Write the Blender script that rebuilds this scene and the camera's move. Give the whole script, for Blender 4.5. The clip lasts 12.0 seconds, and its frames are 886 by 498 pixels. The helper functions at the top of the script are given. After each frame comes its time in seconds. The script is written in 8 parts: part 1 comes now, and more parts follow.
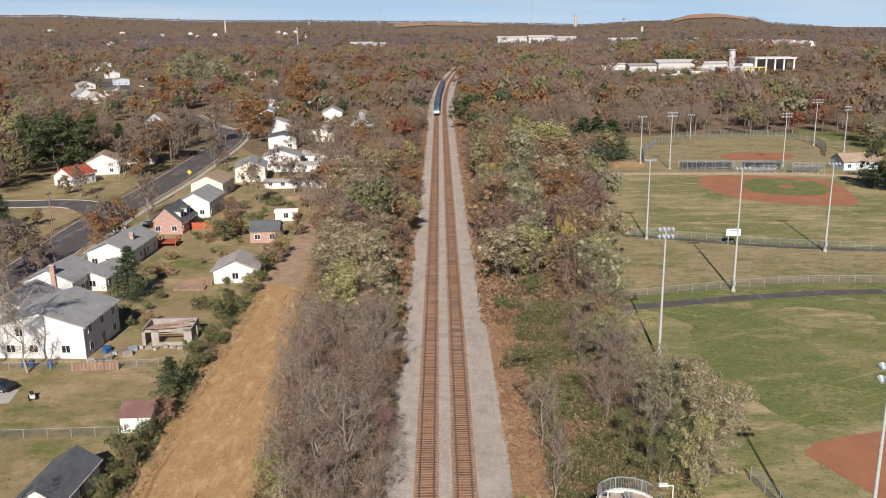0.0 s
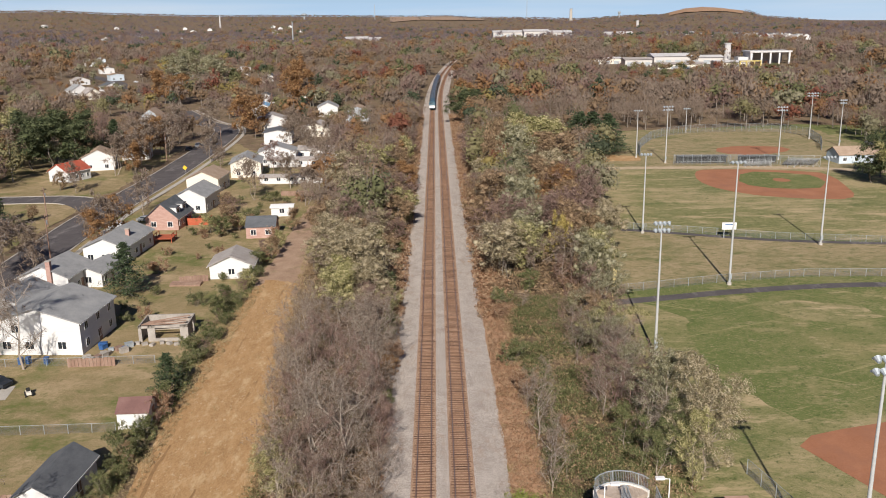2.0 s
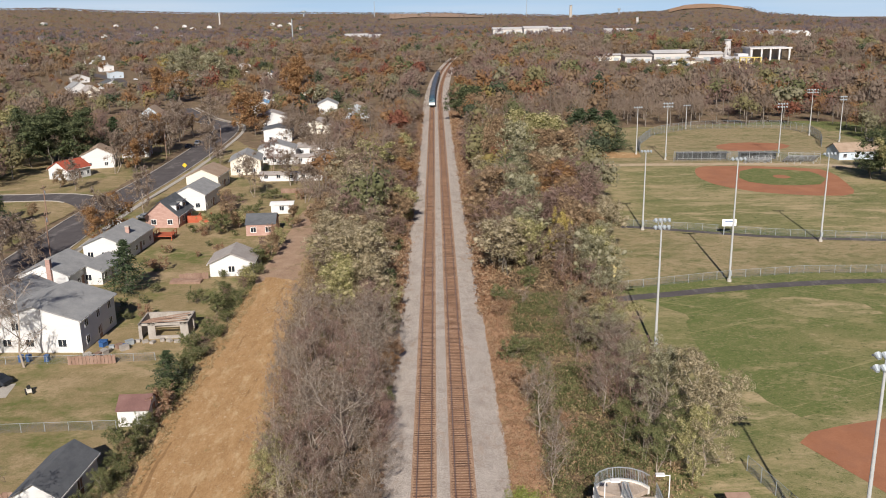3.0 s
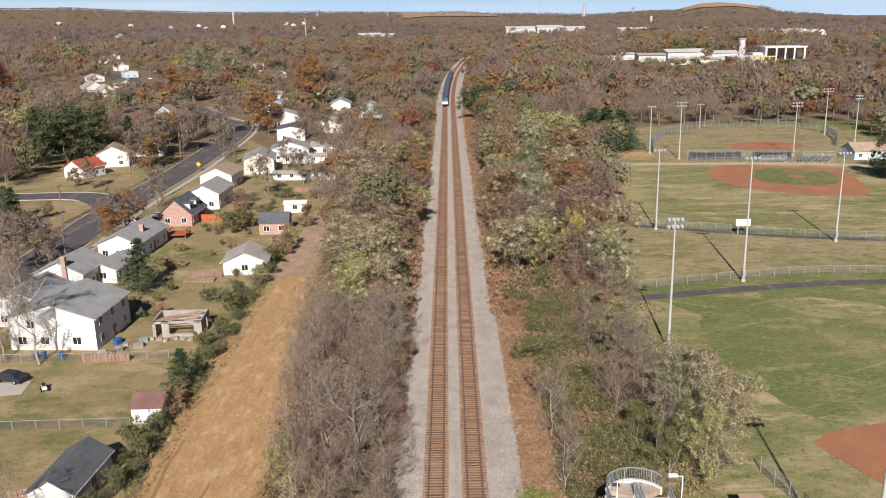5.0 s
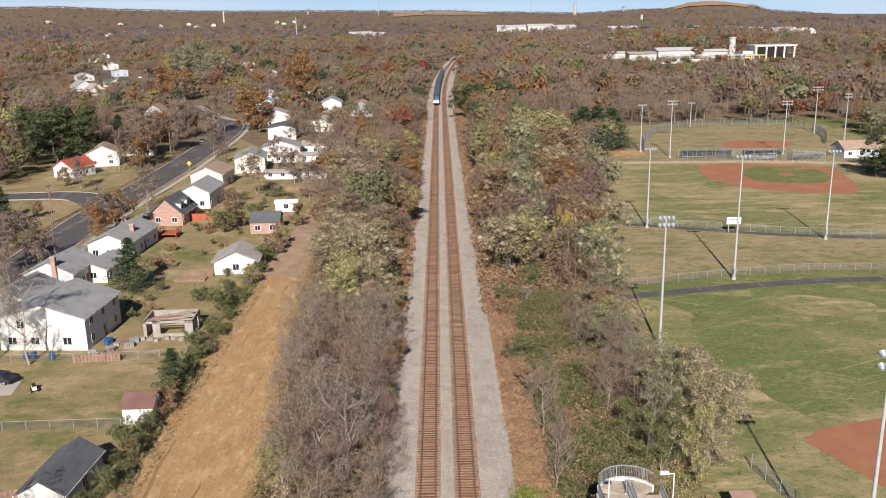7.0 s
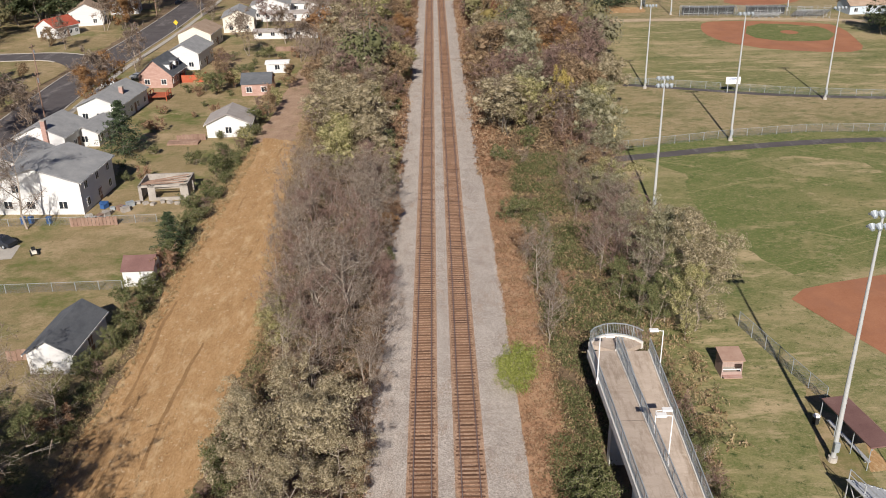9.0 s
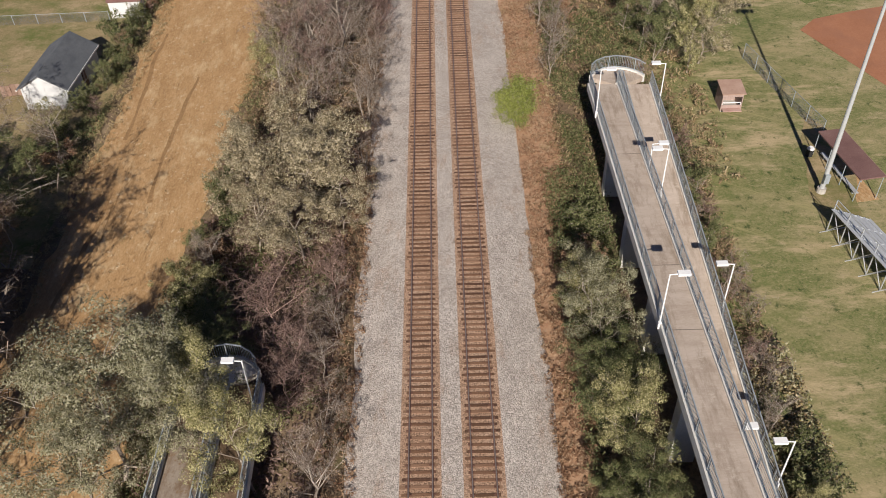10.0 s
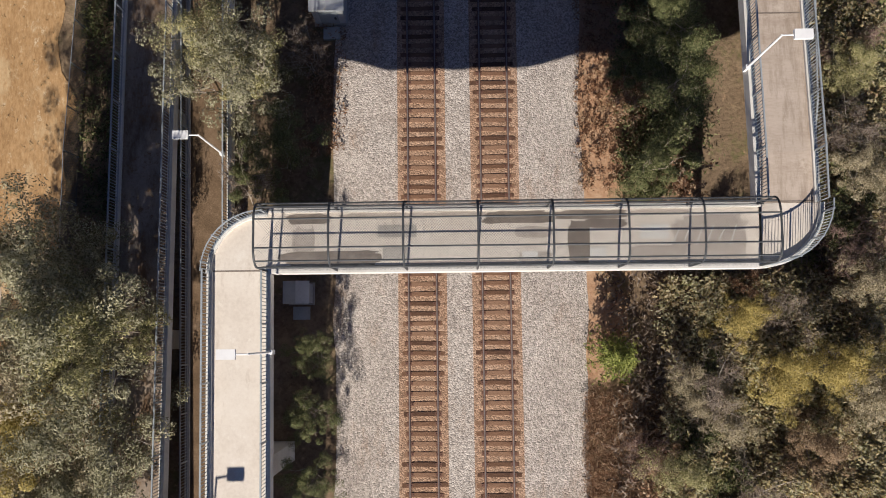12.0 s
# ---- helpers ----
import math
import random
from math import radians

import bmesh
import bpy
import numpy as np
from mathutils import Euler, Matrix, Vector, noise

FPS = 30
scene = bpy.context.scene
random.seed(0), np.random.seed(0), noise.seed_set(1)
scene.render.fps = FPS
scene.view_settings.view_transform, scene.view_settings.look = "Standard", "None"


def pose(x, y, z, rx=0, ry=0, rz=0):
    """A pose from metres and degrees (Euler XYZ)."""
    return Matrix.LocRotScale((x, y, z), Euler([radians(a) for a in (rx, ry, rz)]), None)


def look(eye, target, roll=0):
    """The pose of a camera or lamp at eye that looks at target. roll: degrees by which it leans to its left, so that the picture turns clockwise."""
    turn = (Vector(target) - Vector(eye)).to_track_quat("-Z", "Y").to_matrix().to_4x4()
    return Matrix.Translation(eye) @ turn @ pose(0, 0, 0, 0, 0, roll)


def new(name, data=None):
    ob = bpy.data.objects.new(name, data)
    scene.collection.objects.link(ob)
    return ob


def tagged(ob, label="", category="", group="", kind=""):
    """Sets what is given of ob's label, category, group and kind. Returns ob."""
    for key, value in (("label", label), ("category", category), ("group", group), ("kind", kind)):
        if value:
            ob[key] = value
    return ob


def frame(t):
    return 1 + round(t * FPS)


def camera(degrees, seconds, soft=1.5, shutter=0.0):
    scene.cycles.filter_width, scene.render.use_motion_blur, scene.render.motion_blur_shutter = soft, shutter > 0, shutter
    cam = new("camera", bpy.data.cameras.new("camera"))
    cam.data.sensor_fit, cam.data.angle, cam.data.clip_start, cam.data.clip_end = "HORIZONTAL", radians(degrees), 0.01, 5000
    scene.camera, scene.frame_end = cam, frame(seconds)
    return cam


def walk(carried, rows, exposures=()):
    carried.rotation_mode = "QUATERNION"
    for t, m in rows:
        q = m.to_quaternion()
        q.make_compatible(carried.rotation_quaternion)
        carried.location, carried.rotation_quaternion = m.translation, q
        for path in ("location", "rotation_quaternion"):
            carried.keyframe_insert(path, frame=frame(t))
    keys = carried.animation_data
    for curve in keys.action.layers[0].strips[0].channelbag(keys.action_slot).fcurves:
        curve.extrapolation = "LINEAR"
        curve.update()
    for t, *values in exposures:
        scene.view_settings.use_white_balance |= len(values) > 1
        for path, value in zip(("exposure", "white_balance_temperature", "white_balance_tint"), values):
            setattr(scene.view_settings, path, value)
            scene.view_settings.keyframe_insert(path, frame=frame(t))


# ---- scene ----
# ---------------------------------------------------------------- camera
cam = camera(54.22, 12.0, soft=1.0)
EYE = (-0.08, 0.0, 46.33)
TURNS = [  # seconds, pitch, roll, yaw of a hovering camera that tilts down
    (0.0, -14.83, 0.66, -0.24), (0.5, -14.91, 0.70, -0.38), (1.0, -14.99, 0.76, -0.55), (1.5, -15.08, 0.80, -0.35),
    (2.0, -15.18, 0.82, -0.54), (2.5, -15.28, 0.86, -0.60), (3.0, -15.37, 0.90, -0.56), (5.0, -15.41, 0.98, 0.28),
    (5.5, -15.41, 0.99, 0.13), (6.0, -15.44, 0.98, -0.03), (6.5, -15.46, 0.97, -0.19), (7.0, -15.50, 0.98, -0.30),
    (8.3, -17.74, 1.04, -0.55), (8.5, -18.77, 1.05, -0.59),
    (9.0, -24.58, 1.09, -0.68), (9.5, -33.06, 1.14, -0.75), (10.0, -42.05, 1.17, -0.83), (10.5, -52.66, 1.12, -0.84),
    (11.0, -63.23, 1.08, -0.81), (11.5, -73.73, 1.08, -0.72), (12.0, -84.23, 1.04, -0.62)]
walk(cam, [(t, pose(*EYE, 90 + p, r, w)) for t, p, r, w in TURNS], [(0.0, 0.36), (3.0, 0.36), (5.0, 0.50), (6.5, 0.50), (8.5, 0.42), (9.5, 0.33), (10.5, 0.29), (11.0, 0.34), (12.0, 0.40)])

# ---------------------------------------------------------------- sky and sun
SUN_UP, SUN_AZ = 32.5, 184.3   # the sun stands behind the camera, shadows fall ahead
world = bpy.data.worlds.new("sky")
scene.world = world
world.use_nodes = True
wn = world.node_tree.nodes
sky = wn.new("ShaderNodeTexSky")
sky.sky_type, sky.sun_disc = "NISHITA", False
sky.sun_elevation, sky.sun_rotation = radians(SUN_UP), radians(SUN_AZ)
sky.dust_density, sky.air_density, sky.ozone_density, sky.altitude = 0.0, 1.0, 1.5, 2500
back = wn["Background"]
back.inputs["Strength"].default_value = 0.0235
tint, streak, spread, soft_cloud, place = (wn.new("ShaderNode" + k) for k in ("Mix", "TexNoise", "Mapping", "MapRange", "TexCoord"))
tint.data_type, tint.blend_type = "RGBA", "MULTIPLY"
tint.inputs[0].default_value, tint.inputs[7].default_value = 1.0, (0.72, 0.92, 1.5, 1)   # a clean blue autumn sky
wl = world.node_tree.links
wl.new(sky.outputs[0], tint.inputs[6])
cloud = wn.new("ShaderNodeMix")     # faint streaks of high cloud
cloud.data_type = "RGBA"
cloud.inputs[7].default_value = (22.4, 24.6, 27.4, 1)
spread.inputs["Scale"].default_value = (1.5, 1.5, 26)
streak.inputs["Scale"].default_value, streak.inputs["Detail"].default_value = 2.0, 8.0
soft_cloud.inputs[1].default_value, soft_cloud.inputs[2].default_value, soft_cloud.inputs[4].default_value = 0.42, 0.72, 0.55
wl.new(place.outputs["Generated"], spread.inputs[0]), wl.new(spread.outputs[0], streak.inputs["Vector"])
split, low_sky, veil = (wn.new("ShaderNode" + k) for k in ("SeparateXYZ", "MapRange", "Math"))    # the cloud thickens towards the horizon
low_sky.inputs[1].default_value, low_sky.inputs[2].default_value, low_sky.inputs[3].default_value, low_sky.inputs[4].default_value = 0.0, 0.45, 1.0, 0.12
veil.operation = "MULTIPLY"
wl.new(place.outputs["Generated"], split.inputs[0]), wl.new(split.outputs[2], low_sky.inputs[0])
wl.new(streak.outputs["Fac"], soft_cloud.inputs[0]), wl.new(soft_cloud.outputs[0], veil.inputs[0]), wl.new(low_sky.outputs[0], veil.inputs[1]), wl.new(veil.outputs[0], cloud.inputs[0])
haze, low_haze = wn.new("ShaderNodeMix"), wn.new("ShaderNodeMapRange")     # paler towards the horizon
haze.data_type, haze.inputs[7].default_value = "RGBA", (16.2, 22.4, 29.6, 1)
low_haze.inputs[1].default_value, low_haze.inputs[2].default_value, low_haze.inputs[3].default_value, low_haze.inputs[4].default_value = 0.0, 0.13, 0.9, 0.0
wl.new(split.outputs[2], low_haze.inputs[0]), wl.new(low_haze.outputs[0], haze.inputs[0])
wl.new(tint.outputs[2], haze.inputs[6]), wl.new(haze.outputs[2], cloud.inputs[6]), wl.new(cloud.outputs[2], back.inputs["Color"])
sun_dir = Vector((math.sin(radians(SUN_AZ)) * math.cos(radians(SUN_UP)), math.cos(radians(SUN_AZ)) * math.cos(radians(SUN_UP)), math.sin(radians(SUN_UP))))
lamp = bpy.data.lights.new("sun", "SUN")
lamp.energy, lamp.angle, lamp.color = 5.0, radians(0.53), (1.0, 0.92, 0.825)
new("sun", lamp).matrix_world = look(sun_dir * 500, (0, 0, 0))

# ---------------------------------------------------------------- materials
def mat(name, colours, scale=1.0, fine=20.0, rough=0.85, bump=0.2, bump_scale=None, metal=0.0, vary=0.0, island=0.0, stretch=(1, 1, 1), detail=6.0, mix=0.35, patches=()):
    """A surface whose colour wanders between the given colours at two scales, with fine relief."""
    m = bpy.data.materials.new(name)
    m.use_nodes = True
    n, l = m.node_tree.nodes, m.node_tree.links
    p = n["Principled BSDF"]
    p.inputs["Roughness"].default_value, p.inputs["Metallic"].default_value = rough, metal
    p.inputs["Specular IOR Level"].default_value = 0.3
    tc, mp = n.new("ShaderNodeTexCoord"), n.new("ShaderNodeMapping")
    mp.inputs["Scale"].default_value = stretch
    l.new(tc.outputs["Object"], mp.inputs[0])
    a, b = n.new("ShaderNodeTexNoise"), n.new("ShaderNodeTexNoise")
    for t, s, d in ((a, scale, detail), (b, fine, 3.0)):
        t.inputs["Scale"].default_value, t.inputs["Detail"].default_value = s, d
        t.inputs["Roughness"].default_value = 0.65
        l.new(mp.outputs[0], t.inputs["Vector"])
    add = n.new("ShaderNodeMix")
    add.data_type = "FLOAT"
    add.inputs[0].default_value = mix
    l.new(a.outputs["Fac"], add.inputs[2]), l.new(b.outputs["Fac"], add.inputs[3])
    fac = add.outputs[0]
    if island or vary:
        src = n.new("ShaderNodeNewGeometry").outputs["Random Per Island"] if island else n.new("ShaderNodeObjectInfo").outputs["Random"]
        off = n.new("ShaderNodeMath")
        off.operation = "MULTIPLY_ADD"
        off.inputs[1].default_value, off.inputs[2].default_value = (island or vary), -(island or vary) / 2
        l.new(src, off.inputs[0])
        plus = n.new("ShaderNodeMath")
        l.new(fac, plus.inputs[0]), l.new(off.outputs[0], plus.inputs[1])
        fac = plus.outputs[0]
    r = n.new("ShaderNodeValToRGB")
    els = r.color_ramp.elements
    k = len(colours)
    for i in range(k - 2):
        els.new(0.5)
    for i, c in enumerate(colours):
        els[i].position = 0.3 + 0.4 * i / max(1, k - 1)
        els[i].color = (*c, 1)
    l.new(fac, r.inputs[0])
    colour = r.outputs[0]
    for tone, size, edge, width, sx, sy, *turned in patches:   # worn or overgrown places with a ragged outline
        mp2, t2, r2, mx = n.new("ShaderNodeMapping"), n.new("ShaderNodeTexNoise"), n.new("ShaderNodeMapRange"), n.new("ShaderNodeMix")
        mp2.inputs["Scale"].default_value, mp2.inputs["Location"].default_value = (sx, sy, 1), (size * 37, size * 91, 0)
        where = tc.outputs["Object"]
        if turned:     # streaks along another direction
            mp3 = n.new("ShaderNodeMapping")
            mp3.inputs["Rotation"].default_value = (0, 0, math.radians(turned[0]))
            l.new(where, mp3.inputs[0])
            where = mp3.outputs[0]
        l.new(where, mp2.inputs[0]), l.new(mp2.outputs[0], t2.inputs["Vector"])
        t2.inputs["Scale"].default_value, t2.inputs["Detail"].default_value, t2.inputs["Roughness"].default_value = size, 10.0, 0.78
        r2.inputs[1].default_value, r2.inputs[2].default_value = edge - width, edge + width
        mx.data_type = "RGBA"
        mx.inputs[7].default_value = (*tone, 1)
        l.new(t2.outputs["Fac"], r2.inputs[0]), l.new(r2.outputs[0], mx.inputs[0]), l.new(colour, mx.inputs[6])
        colour = mx.outputs[2]
    l.new(colour, p.inputs["Base Color"])
    if bump:
        bp, t = n.new("ShaderNodeBump"), n.new("ShaderNodeTexNoise")
        t.inputs["Scale"].default_value, t.inputs["Detail"].default_value = bump_scale or fine, 4.0
        l.new(mp.outputs[0], t.inputs["Vector"])
        bp.inputs["Strength"].default_value, bp.inputs["Distance"].default_value = bump, 0.05
        l.new(t.outputs["Fac"], bp.inputs["Height"]), l.new(bp.outputs[0], p.inputs["Normal"])
    return m


def leaf_mat(name, colours, island=0.9, sheer=0.24):
    m = mat(name, colours, 0.12, 3.0, 0.7, 0, island=island)
    n, l = m.node_tree.nodes, m.node_tree.links
    p, out = n["Principled BSDF"], n["Material Output"]
    tr, mx = n.new("ShaderNodeBsdfTranslucent"), n.new("ShaderNodeMixShader")
    mx.inputs[0].default_value = sheer
    l.new(n["Color Ramp"].outputs[0], tr.inputs["Color"])
    l.new(p.outputs[0], mx.inputs[1]), l.new(tr.outputs[0], mx.inputs[2]), l.new(mx.outputs[0], out.inputs["Surface"])
    return m


M = {}
M["litter"] = mat("leaf_litter", [(0.07, 0.048, 0.03), (0.125, 0.088, 0.055), (0.2, 0.14, 0.09), (0.125, 0.105, 0.055)], 0.5, 5.0, 0.95, 0.9, 5.0, detail=10.0, mix=0.55, patches=(((0.30, 0.22, 0.14), 0.3, 0.58, 0.09, 1, 1), ((0.10, 0.11, 0.035), 0.25, 0.60, 0.07, 1, 1), ((0.34, 0.23, 0.145), 3.0, 0.62, 0.05, 1, 1)))
MOWN = (((0.30, 0.265, 0.125), 0.5, 0.615, 0.035, 0.05, 1.6, 32), ((0.30, 0.265, 0.125), 0.6, 0.62, 0.035, 0.05, 1.5, -24), ((0.34, 0.285, 0.155), 2.4, 0.6, 0.06, 0.8, 1.2), ((0.045, 0.07, 0.018), 1.1, 0.61, 0.06, 1, 1))
M["lawn"] = mat("ballfield_grass", [(0.066, 0.10, 0.024), (0.104, 0.138, 0.037), (0.148, 0.166, 0.056), (0.24, 0.215, 0.10)], 0.9, 6.0, 0.95, 0.8, 6.0, detail=10.0, mix=0.62, patches=(((0.25, 0.22, 0.10), 0.022, 0.585, 0.08, 1, 1.2), ((0.38, 0.30, 0.165), 0.06, 0.60, 0.06, 0.7, 1.3), ((0.38, 0.305, 0.18), 0.3, 0.62, 0.06, 0.8, 1.4)) + MOWN)
M["outfield"] = mat("half_dry_field_grass", [(0.09, 0.118, 0.033), (0.145, 0.16, 0.056), (0.21, 0.2, 0.085), (0.30, 0.255, 0.135)], 0.9, 6.0, 0.95, 0.8, 6.0, detail=10.0, mix=0.62, patches=(((0.36, 0.29, 0.16), 0.03, 0.53, 0.06, 0.8, 1.3), ((0.1, 0.13, 0.04), 0.05, 0.6, 0.06, 0.6, 1.2), ((0.44, 0.345, 0.205), 0.12, 0.57, 0.05, 0.5, 1.6), ((0.40, 0.32, 0.19), 0.4, 0.61, 0.06, 0.8, 1.4)) + MOWN)
M["drylawn"] = mat("dry_field_grass", [(0.175, 0.155, 0.065), (0.265, 0.215, 0.11), (0.335, 0.265, 0.155), (0.4, 0.32, 0.205)], 0.9, 5.0, 0.95, 0.8, 6.0, detail=10.0, mix=0.6, patches=(((0.125, 0.14, 0.045), 0.06, 0.57, 0.08, 0.8, 1.1), ((0.11, 0.13, 0.042), 0.5, 0.58, 0.08, 0.8, 1.3), ((0.40, 0.315, 0.195), 0.3, 0.6, 0.08, 1, 1.3)))
M["lane"] = mat("weathered_ramp_concrete", [(0.36, 0.285, 0.23), (0.47, 0.39, 0.325), (0.56, 0.475, 0.41)], 0.5, 7.0, 0.85, 0.12, 30.0, stretch=(0.5, 2, 1), patches=(((0.26, 0.2, 0.15), 0.5, 0.58, 0.1, 2.2, 0.4), ((0.58, 0.5, 0.42), 0.9, 0.62, 0.06, 1, 1.2)))
# leaf litter on concrete whose base colour is darkened for tree shade
M["shadedleaflane"] = mat("leaf_strewn_shaded_concrete", [(0.2, 0.16, 0.125), (0.29, 0.24, 0.195), (0.37, 0.315, 0.26)], 0.5, 7.0, 0.85, 0.2, 30.0, patches=(((0.15, 0.09, 0.05), 0.5, 0.53, 0.1, 2.0, 0.7), ((0.2, 0.12, 0.06), 3.0, 0.58, 0.05, 1, 1)))
M["yard"] = mat("yard_grass", [(0.16, 0.14, 0.055), (0.235, 0.185, 0.09), (0.31, 0.235, 0.13), (0.37, 0.285, 0.17)], 0.5, 5.0, 0.95, 0.7, 6.0, detail=10.0, mix=0.55, patches=(((0.125, 0.14, 0.04), 0.05, 0.55, 0.06, 1, 1.3), ((0.40, 0.30, 0.18), 0.09, 0.57, 0.06, 1, 1.2), ((0.13, 0.13, 0.045), 1.0, 0.62, 0.06, 1, 1)))
M["dirt"] = mat("cleared_earth", [(0.245, 0.14, 0.063), (0.35, 0.21, 0.097), (0.44, 0.275, 0.135), (0.515, 0.345, 0.19)], 0.7, 6.0, 0.95, 1.0, 3.0, stretch=(1.6, 0.6, 1), detail=10.0, mix=0.55, patches=(((0.52, 0.37, 0.21), 0.3, 0.58, 0.06, 1.8, 0.7), ((0.2, 0.115, 0.05), 0.22, 0.63, 0.05, 3.0, 0.25), ((0.62, 0.50, 0.34), 1.8, 0.62, 0.05, 1.2, 0.9), ((0.22, 0.19, 0.08), 0.35, 0.66, 0.05, 1.5, 0.6)))
M["clay"] = mat("infield_clay", [(0.27, 0.115, 0.06), (0.35, 0.155, 0.085), (0.41, 0.195, 0.11)], 0.2, 5.0, 0.9, 0.15, patches=(((0.30, 0.14, 0.085), 0.12, 0.58, 0.08, 1, 1),))
M["asphalt"] = mat("asphalt", [(0.065, 0.058, 0.06), (0.098, 0.088, 0.09), (0.13, 0.117, 0.118)], 0.2, 9.0, 0.9, 0.15, patches=(((0.2, 0.185, 0.18), 0.25, 0.6, 0.06, 1, 0.3), ((0.07, 0.065, 0.07), 0.4, 0.62, 0.04, 1, 0.5)))
M["kerb"] = mat("kerb_concrete", [(0.32, 0.29, 0.26), (0.42, 0.39, 0.35), (0.5, 0.47, 0.42)], 0.4, 6.0, 0.9, 0.15)
M["concrete"] = mat("bridge_concrete", [(0.56, 0.49, 0.42), (0.67, 0.605, 0.53), (0.74, 0.685, 0.61)], 0.5, 7.0, 0.85, 0.12, 30.0, patches=(((0.46, 0.39, 0.32), 0.5, 0.66, 0.08, 1.6, 0.6), ((0.74, 0.69, 0.62), 0.9, 0.62, 0.05, 1, 0.8)))
M["fascia"] = mat("white_concrete", [(0.52, 0.50, 0.46), (0.66, 0.64, 0.60), (0.74, 0.72, 0.68)], 0.6, 9.0, 0.8, 0.1)
M["galv"] = mat("galvanised_steel", [(0.28, 0.32, 0.35), (0.38, 0.42, 0.45), (0.46, 0.50, 0.53)], 1.5, 15.0, 0.5, 0.05, metal=0.3)
M["darksteel"] = mat("dark_painted_steel", [(0.035, 0.04, 0.045), (0.06, 0.065, 0.07), (0.09, 0.09, 0.095)], 2.0, 15.0, 0.55, 0.05)
M["white"] = mat("white_paint", [(0.72, 0.72, 0.72), (0.8, 0.8, 0.8), (0.84, 0.84, 0.83)], 0.8, 6.0, 0.6, 0.03)
M["tie"] = mat("weathered_tie", [(0.085, 0.045, 0.03), (0.14, 0.075, 0.045), (0.2, 0.11, 0.068), (0.26, 0.155, 0.1)], 1.2, 14.0, 0.9, 0.5, 25.0, vary=0.45, stretch=(0.4, 2, 1))
M["tiefar"] = mat("weathered_tie_far", [(0.085, 0.045, 0.03), (0.14, 0.075, 0.045), (0.2, 0.11, 0.068), (0.26, 0.155, 0.1)], 1.2, 14.0, 0.9, 0.3, 25.0, island=0.45)
M["rail"] = mat("rusty_rail", [(0.12, 0.06, 0.045), (0.18, 0.095, 0.07), (0.24, 0.15, 0.12)], 3.0, 25.0, 0.6, 0.1, metal=0.3)
M["railtop"] = mat("worn_rail_head", [(0.22, 0.17, 0.15), (0.3, 0.25, 0.23), (0.36, 0.31, 0.29)], 3.0, 25.0, 0.4, 0.05, metal=0.5)


def ballast_mat(name, colours, patches=()):
    m = mat(name, colours, 0.35, 3.0, 0.95, 0, patches=patches)
    n, l = m.node_tree.nodes, m.node_tree.links
    v, mul, bp = n.new("ShaderNodeTexVoronoi"), n.new("ShaderNodeMix"), n.new("ShaderNodeBump")
    v.inputs["Scale"].default_value = 14.0
    l.new(n["Mapping"].outputs[0], v.inputs["Vector"])
    mul.data_type, mul.blend_type = "RGBA", "MULTIPLY"
    mul.inputs[0].default_value = 0.72
    r = n.new("ShaderNodeValToRGB")
    r.color_ramp.elements[0].color, r.color_ramp.elements[1].color = (0.28, 0.26, 0.24, 1), (1.25, 1.22, 1.2, 1)
    sep = n.new("ShaderNodeSeparateColor")
    l.new(v.outputs["Color"], sep.inputs[0]), l.new(sep.outputs[0], r.inputs[0])
    base = n["Principled BSDF"].inputs["Base Color"].links[0].from_socket
    l.new(base, mul.inputs[6]), l.new(r.outputs[0], mul.inputs[7])
    l.new(mul.outputs[2], n["Principled BSDF"].inputs["Base Color"])
    bp.inputs["Strength"].default_value, bp.inputs["Distance"].default_value = 0.75, 0.045
    bp.invert = True
    l.new(v.outputs["Distance"], bp.inputs["Height"]), l.new(bp.outputs[0], n["Principled BSDF"].inputs["Normal"])
    return m


M["ballast"] = ballast_mat("crushed_stone", [(0.39, 0.34, 0.305), (0.515, 0.465, 0.425), (0.61, 0.56, 0.52)], (((0.40, 0.29, 0.215), 0.35, 0.62, 0.09, 1.4, 0.5), ((0.585, 0.54, 0.50), 0.2, 0.6, 0.08, 1.5, 0.4), ((0.34, 0.22, 0.15), 2.5, 0.68, 0.04, 1, 1)))
M["ballastrust"] = ballast_mat("rust_stained_stone", [(0.33, 0.205, 0.135), (0.44, 0.29, 0.2), (0.54, 0.39, 0.29)])
M["bark"] = mat("grey_bark", [(0.10, 0.085, 0.07), (0.2, 0.175, 0.15), (0.28, 0.25, 0.22)], 0.6, 6.0, 0.9, 0.3)
M["twig"] = mat("bare_twigs", [(0.25, 0.205, 0.165), (0.36, 0.305, 0.255), (0.46, 0.40, 0.345)], 0.5, 3.0, 0.9, 0, island=0.6)
M["redtwig"] = mat("reddish_twigs", [(0.2, 0.12, 0.1), (0.31, 0.2, 0.165), (0.41, 0.29, 0.245)], 0.5, 3.0, 0.9, 0, island=0.6)
